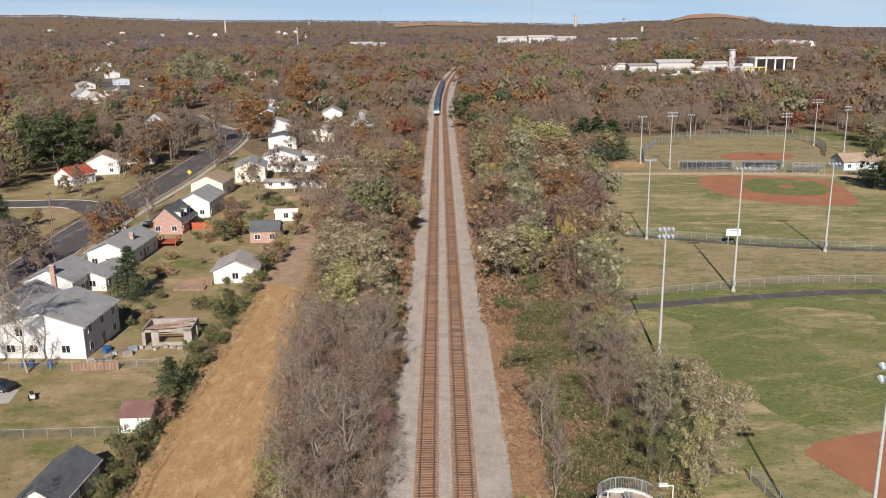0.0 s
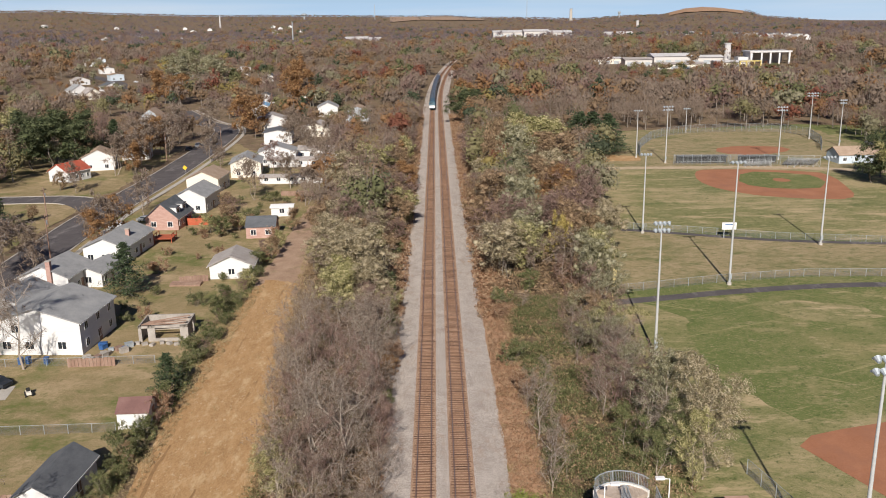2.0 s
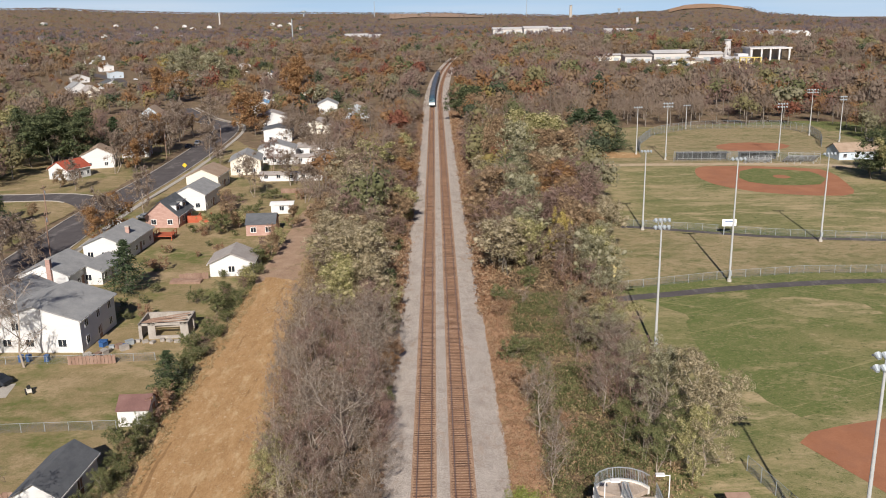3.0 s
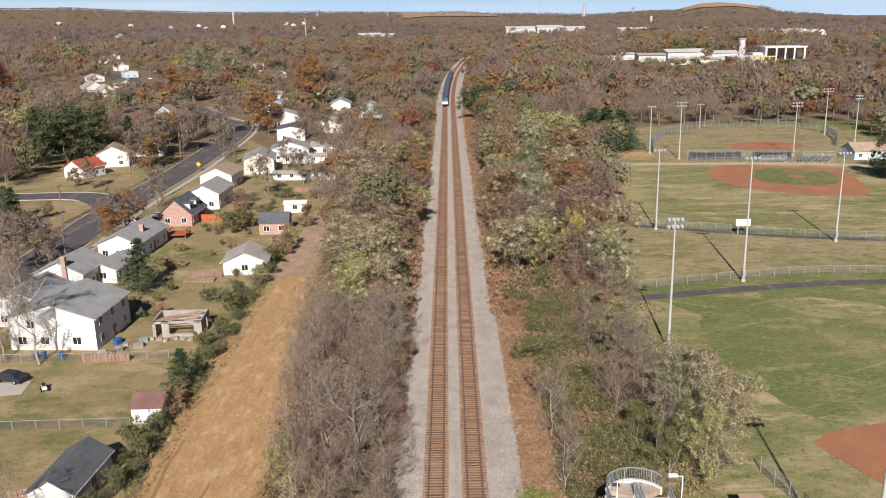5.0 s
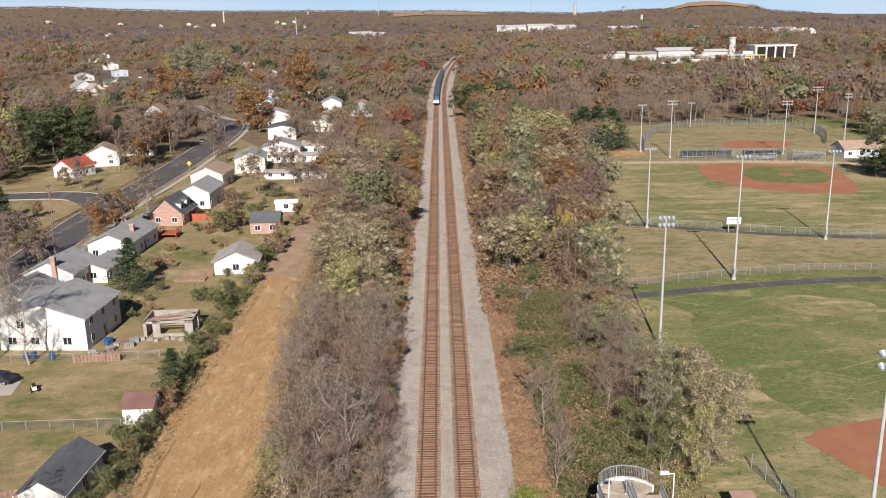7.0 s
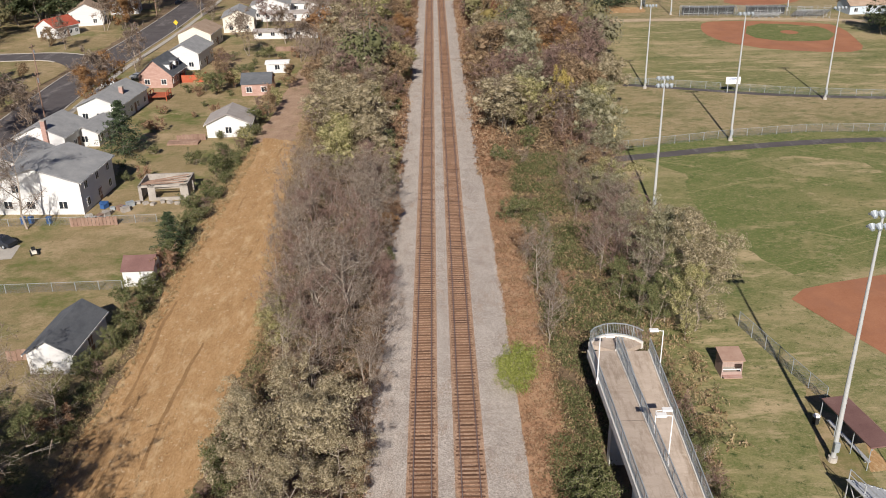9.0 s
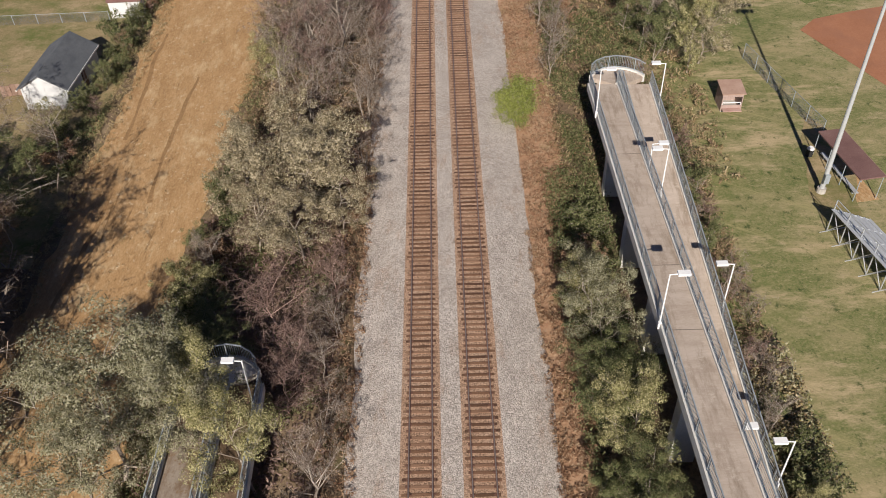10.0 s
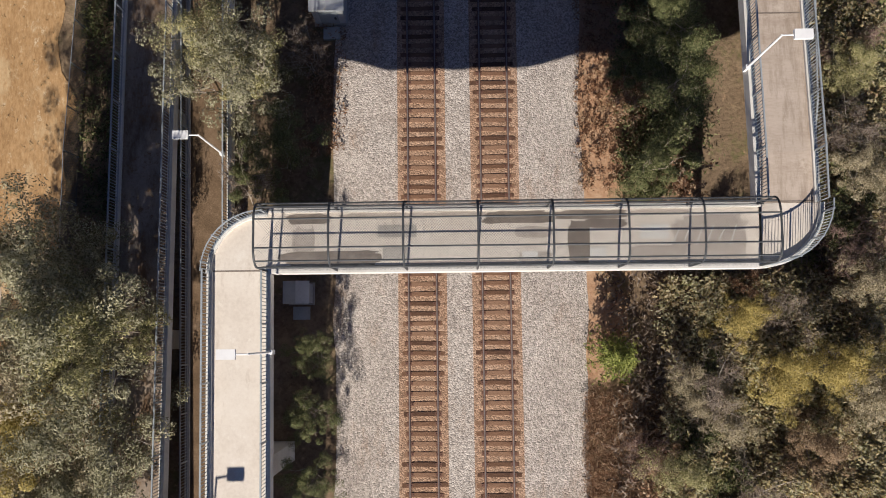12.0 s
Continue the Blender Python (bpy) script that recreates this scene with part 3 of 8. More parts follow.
def swept(profile, ys, off=0.0, close=True):
    v, f = [], []
    n = len(profile)
    for y in ys:
        for px, pz in profile:
            v.append(line_at(y, off + px, pz)[0])
    for i in range(len(ys) - 1):
        for j in range(n if close else n - 1):
            a, b = i * n + j, i * n + (j + 1) % n
            f.append((a, b, b + n, a + n))
    return Build().add(v, f)


far_ys = [-60, 430] + [430 + 20 * i for i in range(1, 40)]


def ballast_bed():
    ys = np.concatenate([np.arange(-60, 200, 0.6), np.arange(200, 430, 3), np.arange(430, 1200, 10)])
    prof = [(-7.2, GZ - 0.1), (-6.5, GZ + 0.1), (-5.6, -0.55), (-4.6, -0.32), (-3.8, -0.17), (-3.3, -0.15), (-2.7, -0.185), (-1.98, -0.195), (-1.3, -0.185), (-0.68, -0.15), (0, -0.1), (0.68, -0.15), (1.3, -0.185), (1.98, -0.195),
            (2.7, -0.185), (3.3, -0.15), (3.9, -0.17), (4.7, -0.32), (5.6, -0.5), (6.6, GZ + 0.1), (7.3, GZ - 0.1)]
    v, f = [], []
    n = len(prof)
    for y in ys:
        for j, (px, pz) in enumerate(prof):
            e = 1.0 if 0 < j < n - 1 else 0.3
            w = noise.noise(Vector((px * 0.9, y * 0.45, 0))) * (0.05 if abs(px) > 3.3 else 0.015) * e
            s = noise.noise(Vector((y * 0.12, 3.0 if px > 0 else 9.0, 0))) * 0.5 * (abs(px) > 5)
            v.append(line_at(y, px + (s if px > 0 else -s), pz + w)[0])
    for i in range(len(ys) - 1):
        for j in range(n - 1):
            a = i * n + j
            f.append((a, a + 1, a + 1 + n, a + n))
    F = np.array(f)
    mid = np.array([abs((prof[j][0] + prof[j + 1][0]) / 2) for j in range(n - 1)] * (len(ys) - 1))
    rusty = (mid > 0.6) & (mid < 3.3)
    me = mesh_np("ballast", np.array(v), [(F[~rusty], 0), (F[rusty], 1)], [M["ballast"], M["ballastrust"]])
    return tagged(new("ballast", me), "pale grey crushed stone ballast under two tracks", "ballast", kind="structure")


ballast_bed()
RAIL_FOOT = [(-0.07, -0.15), (0.07, -0.15), (0.07, -0.135), (0.012, -0.12), (0.012, -0.04), (0.036, -0.03), (0.036, -0.004), (-0.036, -0.004), (-0.036, -0.03), (-0.012, -0.04), (-0.012, -0.12), (-0.07, -0.135)]
RAIL_HEAD = [(-0.034, -0.006), (0.034, -0.006), (0.03, 0.0), (-0.03, 0.0)]


def tie_mesh():
    b = Build()
    b.box(-1.29, 1.29, -0.115, 0.115, -0.34, -0.165)
    for x in (-0.7525, 0.7525):
        b.box(x - 0.17, x + 0.17, -0.09, 0.09, -0.163, -0.148, 1)
        for sx in (-0.1, 0.1):
            b.box(x + sx - 0.02, x + sx + 0.02, -0.05, -0.01, -0.15, -0.12, 1)
    return b


TIE = tie_mesh().mesh("tie", [M["tie"], M["rail"]])


def track(off):
    t = thing("railway_track", "rusty rails spiked to brown weathered timber ties", "railway track", group="parallel railway tracks")
    for s in (-0.7525, 0.7525):
        r = part("rail", swept(RAIL_FOOT, far_ys, off + s), M["rail"], t)
        part("rail_head", swept(RAIL_HEAD, far_ys, off + s), M["railtop"], r, "worn brighter running surface")
    return t


TRACKS = [(track(o), o) for o in (-1.98, 1.98)]


def lay_ties():
    for t, off in TRACKS:
        y, k = -12.0, 0
        far = Build()
        while y < 900:
            y += 0.527 + random.uniform(-0.02, 0.02)
            dx, rz = random.uniform(-0.05, 0.05), random.uniform(-1.2, 1.2)
            p, turn = line_at(y, off + dx, random.uniform(-0.008, 0.008))
            m = Matrix.Translation(p) @ Matrix.Rotation(turn + radians(rz), 4, "Z")
            if k < 300:
                ob = new("tie", TIE)
                ob.parent, ob.matrix_basis = t, m
            else:
                far.box(-1.29, 1.29, -0.115, 0.115, -0.30, -0.165, 0, m)
            k += 1
        tagged(part("far_ties", far, M["tiefar"], t), kind="stuff")

# ---------------------------------------------------------------- footbridge with its ramps
DECK = 8.3
bridge = thing("footbridge", "concrete footbridge with steel railings, caged span and switchback ramps", "footbridge")


def lane(pts, inner=2.35, posts=True, floor_mat=None, label=""):
    """A walkway along the line pts: slab, kerbs and a picket railing on either side."""
    P = [Vector(p) for p in pts]
    n = len(P)
    S = []
    for i in range(n):
        d = P[min(i + 1, n - 1)] - P[max(i - 1, 0)]
        S.append(Vector((d.y, -d.x, 0)).normalized())
    w = inner / 2

    def strip(x0, x1, z0, z1):
        b = Build()
        vs = []
        for p, s in zip(P, S):
            vs += [p + s * x0 + Vector((0, 0, z0)), p + s * x1 + Vector((0, 0, z0)), p + s * x1 + Vector((0, 0, z1)), p + s * x0 + Vector((0, 0, z1))]
        fs = [(4 * i + j, 4 * i + (j + 1) % 4, 4 * i + 4 + (j + 1) % 4, 4 * i + 4 + j) for i in range(n - 1) for j in range(4)]
        return b.add(vs, fs + [(0, 1, 2, 3), (4 * n - 1, 4 * n - 2, 4 * n - 3, 4 * n - 4)])
    part("deck", strip(-w - 0.02, w + 0.02, -0.45, 0), floor_mat or M["concrete"], bridge, label)
    pickets = Build()
    for side in (-1, 1):
        x0, x1 = sorted((side * w, side * (w + 0.24)))
        part("kerb", strip(x0, x1, -0.55, 0.16), M["fascia"], bridge)
        c = side * (w + 0.1)
        for h, t in ((1.35, 0.035), (0.25, 0.025)):
            part("handrail", strip(c - t, c + t, h - t, h + t), M["galv"], bridge)
        run = 0.0
        for i in range(n - 1):
            a, b = P[i] + S[i] * c, P[i + 1] + S[i + 1] * c
            k = max(1, round((b - a).length / 0.155))
            for j in range(k):
                q = a.lerp(b, j / k)
                pickets.rod(q + Vector((0, 0, 0.25)), q + Vector((0, 0, 1.35)), 0.019, sides=3)
                run += (b - a).length / k
                if run > 2.4:
                    run = 0.0
                    part("post", Build().bar(q + Vector((0, 0, 0.1)), q + Vector((0, 0, 1.4)), 0.075, 0.075), M["galv"], bridge)
    tagged(part("pickets", pickets, M["galv"], bridge), kind="stuff")


def run(a, b, step=3.0):
    a, b = Vector(a), Vector(b)
    k = max(1, int((b - a).length / step))
    return [tuple(a.lerp(b, i / k)) for i in range(k + 1)]


def up_z(y):
    return DECK - max(0.0, y - 8.0) * 0.0575


def turn_pts(cx, cy, r, z0, z1, a0, a1, k=8):
    return [(cx + r * math.cos(radians(a0 + (a1 - a0) * i / k)), cy + r * math.sin(radians(a0 + (a1 - a0) * i / k)), z0 + (z1 - z0) * i / k) for i in range(k + 1)]


RX, RX2 = 14.47, 17.42   # right ramps: the upper one and the one that doubles back
TIPY = 67.6
lane(run((RX, 5.72, DECK), (RX, 8, DECK)) + run((RX, 8.5, up_z(8.5)), (RX, TIPY, up_z(TIPY))), floor_mat=M["lane"])
lane(turn_pts((RX + RX2) / 2, TIPY, (RX2 - RX) / 2, up_z(TIPY), up_z(TIPY) - 0.1, 180, 0)[1:-1], inner=2.35, floor_mat=M["lane"])
lane(run((RX2, TIPY, up_z(TIPY) - 0.1), (RX2, 12, 0.75)) + [(RX2, 8.5, -0.4)], floor_mat=M["lane"])
# left ramps
LX = -9.75
lane(run((LX, 3.0, DECK), (LX, -45, DECK - 1.5)))


def corner(cx, cy, r0, r1, a0, a1):
    """The rounded corner where the span meets a ramp: floor, fascia and outer railing."""
    k = 10
    arc = [(cx + r1 * math.cos(radians(a0 + (a1 - a0) * i / k)), cy + r1 * math.sin(radians(a0 + (a1 - a0) * i / k))) for i in range(k + 1)]
    part("corner_deck", Build().prism([(cx, cy)] + arc, DECK - 0.45, DECK), M["concrete"], bridge)
    def hoop(inset, outset, z0, z1):
        """A bent bar that follows the corner."""
        vs, b = [], Build()
        for i in range(k + 1):
            u = Vector((math.cos(radians(a0 + (a1 - a0) * i / k)), math.sin(radians(a0 + (a1 - a0) * i / k)), 0))
            for r, z in ((r1 - inset, z0), (r1 + outset, z0), (r1 + outset, z1), (r1 - inset, z1)):
                vs.append(Vector((cx, cy, DECK + z)) + u * r)
        fs = [(4 * i + j, 4 * i + (j + 1) % 4, 4 * i + 4 + (j + 1) % 4, 4 * i + 4 + j) for i in range(k) for j in range(4)]
        return b.add(vs, fs + [(0, 1, 2, 3), (4 * k + 3, 4 * k + 2, 4 * k + 1, 4 * k)])
    part("kerb", hoop(0.11, 0.11, -0.53, 0.17), M["fascia"], bridge)
    for h in (0.25, 1.35):
        part("handrail", hoop(0.025, 0.025, h - 0.025, h + 0.025), M["galv"], bridge)
    pk = Build()
    for i in range(k):
        a, b = Vector((*arc[i], DECK)), Vector((*arc[i + 1], DECK))
        for j in range(3):
            q = a.lerp(b, j / 3)
            pk.rod(q + Vector((0, 0, 0.2)), q + Vector((0, 0, 1.35)), 0.019, sides=3)
        if i % 3 == 0:
            part("post", Build().bar(a + Vector((0, 0, 0.1)), a + Vector((0, 0, 1.4)), 0.075, 0.075), M["galv"], bridge)
    tagged(part("pickets", pk, M["galv"], bridge), kind="stuff")


SY0, SY1 = 2.85, 5.75      # the span's edges
SX0, SX1 = -8.5, 13.2
corner(-8.5, 2.9, 0, 2.6, 90, 180)
corner(13.2, 5.7, 0, 2.75, -90, 0)
part("span_deck", Build().box(SX0, SX1 + 0.1, SY0 + 0.2, SY1 - 0.2, DECK - 0.5, DECK), M["concrete"], bridge, "stained concrete deck with pale patches")
for y in (SY0, SY1 - 0.2):
    part("edge_beam", Build().box(SX0, SX1 + 0.1, y, y + 0.2, DECK - 0.75, DECK + 0.14), M["fascia"], bridge)
part("girder", Build().box(SX0 + 0.3, SX1 - 0.3, SY0 + 0.45, SY0 + 0.95, DECK - 1.2, DECK - 0.5), M["fascia"], bridge)
part("girder", Build().box(SX0 + 0.3, SX1 - 0.3, SY1 - 0.95, SY1 - 0.45, DECK - 1.2, DECK - 0.5), M["fascia"], bridge)


def cage_profile(k=6):
    pts = [(SY0 + 0.1, DECK + 0.14), (SY0 + 0.1, DECK + 2.1)]
    r = 0.75
    pts += [(SY0 + 0.1 + r - r * math.cos(radians(90 * i / k)), DECK + 2.1 + r * math.sin(radians(90 * i / k))) for i in range(1, k + 1)]
    return pts + [(SY0 + SY1 - y, z) for y, z in reversed(pts)]


CAGE = cage_profile()
HOOPS = [SX0 + 0.02 + (SX1 - 0.1 - SX0) * i / 7 for i in range(8)]
for x in HOOPS:
    h = Build()
    for (y0, z0), (y1, z1) in zip(CAGE, CAGE[1:]):
        h.rod((x, y0, z0), (x, y1, z1), 0.05, sides=6)
    part("hoop", h, M["darksteel"], bridge, "dark steel cage hoop")
for k in (1, 4, 7, len(CAGE) - 8, len(CAGE) - 5, len(CAGE) - 2):
    y, z = CAGE[k]
    part("cage_rail", Build().rod((SX0, y, z), (SX1 - 0.1, y, z), 0.04), M["darksteel"], bridge, "dark steel cage rail")
for y, z in ((SY0 + 0.22, DECK + 1.0), (SY1 - 0.22, DECK + 1.0)):
    part("cage_rail", Build().rod((SX0, y, z), (SX1 - 0.1, y, z), 0.025), M["darksteel"], bridge, "dark steel hand rail")


def chain_link():
    """Crossing wires over the whole cage."""
    L = [0.0]
    for (y0, z0), (y1, z1) in zip(CAGE, CAGE[1:]):
        L.append(L[-1] + math.hypot(y1 - y0, z1 - z0))
    total = L[-1]
    C = np.array(CAGE)
    v, f = [], []
    s_steps = np.array(L)
    for sgn in (-1, 1):
        for x0 in np.arange(SX0 - total, SX1 + total, 0.11):
            xs = x0 + sgn * s_steps * 0.9
            for i in range(len(L) - 1):
                if min(xs[i], xs[i + 1]) < SX0 or max(xs[i], xs[i + 1]) > SX1 - 0.1:
                    continue
                k = len(v)
                w = 0.0062
                v += [(xs[i] - w, *C[i]), (xs[i] + w, *C[i]), (xs[i + 1] + w, *C[i + 1]), (xs[i + 1] - w, *C[i + 1])]
                f.append((k, k + 1, k + 2, k + 3))
    me = mesh_np("chain_link", np.array(v), np.array(f), M["darksteel"])
    tagged(part("chain_link", me, M["darksteel"], bridge, "dark chain-link mesh"), kind="stuff")


chain_link()


def pier(x, y, top, w=0.9):
    part("pier", Build().box(x - w / 2, x + w / 2, y - 0.5, y + 0.5, GZ - 0.3, top), M["fascia"], bridge)


for x, y, t in ((SX0 + 0.6, 4.3, DECK - 0.75), (SX1 - 0.6, 4.3, DECK - 0.75)):
    pier(x, y, t, 0.8)
for y in range(14, 68, 9):
    if y > 14:
        pier(RX, y, up_z(y) - 0.45, 1.6)
    pier(RX2, y, max(GZ, up_z(TIPY) - 0.1 - (TIPY - y) * 0.0716 - 0.45), 1.6)
for y in (-6, -16, -26, -36):
    pier(LX, y, DECK - 1.3, 1.6)

# ---------------------------------------------------------------- trees
def sticks(P0, P1, R0, R1):
    """Tapered three-sided sticks."""
    P0, P1, R0, R1 = (np.asarray(a, float) for a in (P0, P1, R0, R1))
    d = P1 - P0
    d /= np.linalg.norm(d, axis=1)[:, None] + 1e-9
    ref = np.where(np.abs(d[:, 2:]) < 0.9, [[0, 0, 1.0]], [[1.0, 0, 0]])
    u = np.cross(d, ref)
    u /= np.linalg.norm(u, axis=1)[:, None]
    w = np.cross(d, u)
    vs = []
    for P, R in ((P0, R0), (P1, R1)):
        for a in (0, 2.094, 4.189):
            vs.append(P + (u * math.cos(a) + w * math.sin(a)) * R[:, None])
    v = np.stack(vs, 1).reshape(-1, 3)
    k = np.arange(len(P0))[:, None] * 6
    f = np.concatenate([k + np.array([[a, b, b + 3, a + 3]]) for a, b in ((0, 1), (1, 2), (2, 0))])
    return v, f


def leaves(C, size, r, flat=0.0, slim=0.55, out=None, loose=0.4):
    """A leaf spray at each centre: a small blade in a random attitude, or lying along a clump's outside."""
    n = len(C)
    if out is not None:
        w = out + np.array([0, -0.3, 0.6] if loose > 0.2 else [0, -0.05, 0.3]) + r.normal(size=(n, 3)) * loose
        a = np.cross(w, r.normal(size=(n, 3)))
        b = np.cross(w, a)
        s = size * r.uniform(0.6, 1.4, n)[:, None]
        a *= s / (np.linalg.norm(a, axis=1)[:, None] + 1e-9)
        b *= s * slim * (0.7 + 0.5 * r.random((n, 1))) / (np.linalg.norm(b, axis=1)[:, None] + 1e-9)
        return np.stack([C - a * 0.5 - b * 0.5, C - a * 0.5 + b * 0.5, C + a * 0.6], 1).reshape(-1, 3), np.arange(n * 3).reshape(-1, 3)
    a = r.normal(size=(n, 3))
    a[:, 2] *= 1 - flat      # flat: the blades lie towards the light
    a /= np.linalg.norm(a, axis=1)[:, None]
    up = r.normal(size=(n, 3)) * (1 - flat)
    up += np.array([0, -0.5, 0.85]) * flat
    b = np.cross(a, up)
    b /= np.linalg.norm(b, axis=1)[:, None]
    s = size * r.uniform(0.6, 1.4, n)[:, None]
    q = slim * (1 + 0.5 * r.random((n, 1)))
    v = np.stack([C - a * s * 0.5 - b * s * q * 0.5, C - a * s * 0.5 + b * s * q * 0.5, C + a * s * 0.6], 1).reshape(-1, 3)
    return v, np.arange(n * 3).reshape(-1, 3)


def lumps(C, R, r, fine=True):
    """The dense inside of a crown: a small uneven lump of foliage at each centre, under its outer leaves."""
    d = np.array([(1, 0, 0), (-1, 0, 0), (0, 1, 0), (0, -1, 0), (0, 0, 1), (0, 0, -1)], float)
    base = [(0, 2, 4), (2, 1, 4), (1, 3, 4), (3, 0, 4), (2, 0, 5), (1, 2, 5), (3, 1, 5), (0, 3, 5)]
    pts, seen, tri = [tuple(p) for p in d], {}, []

    def mid(i, j):
        key = (min(i, j), max(i, j))
        if key not in seen:
            q = np.array(pts[i]) + np.array(pts[j])
            seen[key] = len(pts)
            pts.append(tuple(q / np.linalg.norm(q)))
        return seen[key]
    if not fine:
        tri = list(base)
    for a, b, c in base if fine else ():
        ab, bc, ca = mid(a, b), mid(b, c), mid(c, a)
        tri += [(a, ab, ca), (ab, b, bc), (ca, bc, c), (ab, bc, ca)]
    P = np.array(pts)
    n = len(C)
    v = C[:, None, :] + P[None] * R[:, None, None] * r.uniform(0.5, 1.12, (n, len(P), 1))
    f = np.array(tri)[None] + (np.arange(n) * len(P))[:, None, None]
    return v.reshape(-1, 3), f.reshape(-1, 3)


def skeleton(r, height, spread, limbs, subs, twigs, low=0.25, up=0.5, trunk=0.02, stems=1):
    """Trunk, limbs, branches and twigs as sticks; and the twigs' tips."""
    P0, P1, R0, R1 = [], [], [], []

    def put(a, b, ra, rb):
        P0.append(a), P1.append(b), R0.append(ra), R1.append(rb)
    tips = []
    for st in range(stems):
        base = np.array([0.0, 0, 0]) + (r.normal(size=3) * [0.3, 0.3, 0] if stems > 1 else 0)
        lean = np.clip(r.normal(size=2) * (0.06 if stems == 1 else 0.2), -0.22, 0.22)
        R = height * trunk / math.sqrt(stems)
        prev, axis = base, []
        for i in range(1, 6):
            q = base + np.array([lean[0] * height * i / 5 + r.normal() * 0.02 * height, lean[1] * height * i / 5 + r.normal() * 0.02 * height, height * 0.93 * i / 5])
            put(prev, q, R * (1 - (i - 1) / 5.5), R * (1 - i / 5.5))
            axis.append((prev, q, i)), prev.copy()
            prev = q
        for j in range(max(2, limbs // stems)):
            h = low + (1 - low) * (j + r.random()) / max(2, limbs // stems)
            seg = axis[min(4, int(h * 5))]
            t = h * 5 - min(4, int(h * 5))
            o = seg[0] + (seg[1] - seg[0]) * min(1, t)
            az = r.random() * 6.283
            reach = spread * (0.45 + 0.75 * math.sin(math.pi * min(0.97, (h - low) / (1 - low) * 0.75 + 0.22))) * r.uniform(0.7, 1.15)
            d = np.array([math.cos(az), math.sin(az), up * r.uniform(0.6, 1.6) + h * 0.5])
            d /= np.linalg.norm(d)
            m1 = o + d * reach * 0.5 + r.normal(size=3) * 0.05 * reach
            d2 = d + np.array([0, 0, 0.25]) + r.normal(size=3) * 0.2
            m2 = m1 + d2 / np.linalg.norm(d2) * reach * 0.55
            rr = R * 0.42 * (1.1 - h * 0.6)
            put(o, m1, rr, rr * 0.65), put(m1, m2, rr * 0.65, rr * 0.25)
            for k in range(subs):
                s = r.uniform(0.2, 1.0)
                o2 = o + (m1 - o) * min(1, s * 2) if s < 0.5 else m1 + (m2 - m1) * (s * 2 - 1)
                e = d * 0.7 + r.normal(size=3) * 0.75 + np.array([0, 0, 0.25])
                e /= np.linalg.norm(e)
                ln = reach * r.uniform(0.25, 0.5)
                p2 = o2 + e * ln
                put(o2, p2, rr * 0.32, rr * 0.12)
                for m in range(twigs):
                    o3 = o2 + (p2 - o2) * r.uniform(0.3, 1.0)
                    e3 = e * 0.8 + r.normal(size=3) * 0.6 + np.array([0, 0, 0.15])
                    e3 /= np.linalg.norm(e3)
                    p3 = o3 + e3 * ln * r.uniform(0.3, 0.7)
                    put(o3, p3, max(0.008, rr * 0.12), 0.005)
                    tips.append((o3, p3))
    return (np.array(P0), np.array(P1), np.array(R0), np.array(R1)), tips


LEAFY = ("holly", "khaki", "olive", "silver", "brown", "orange", "green", "red", "yellow")


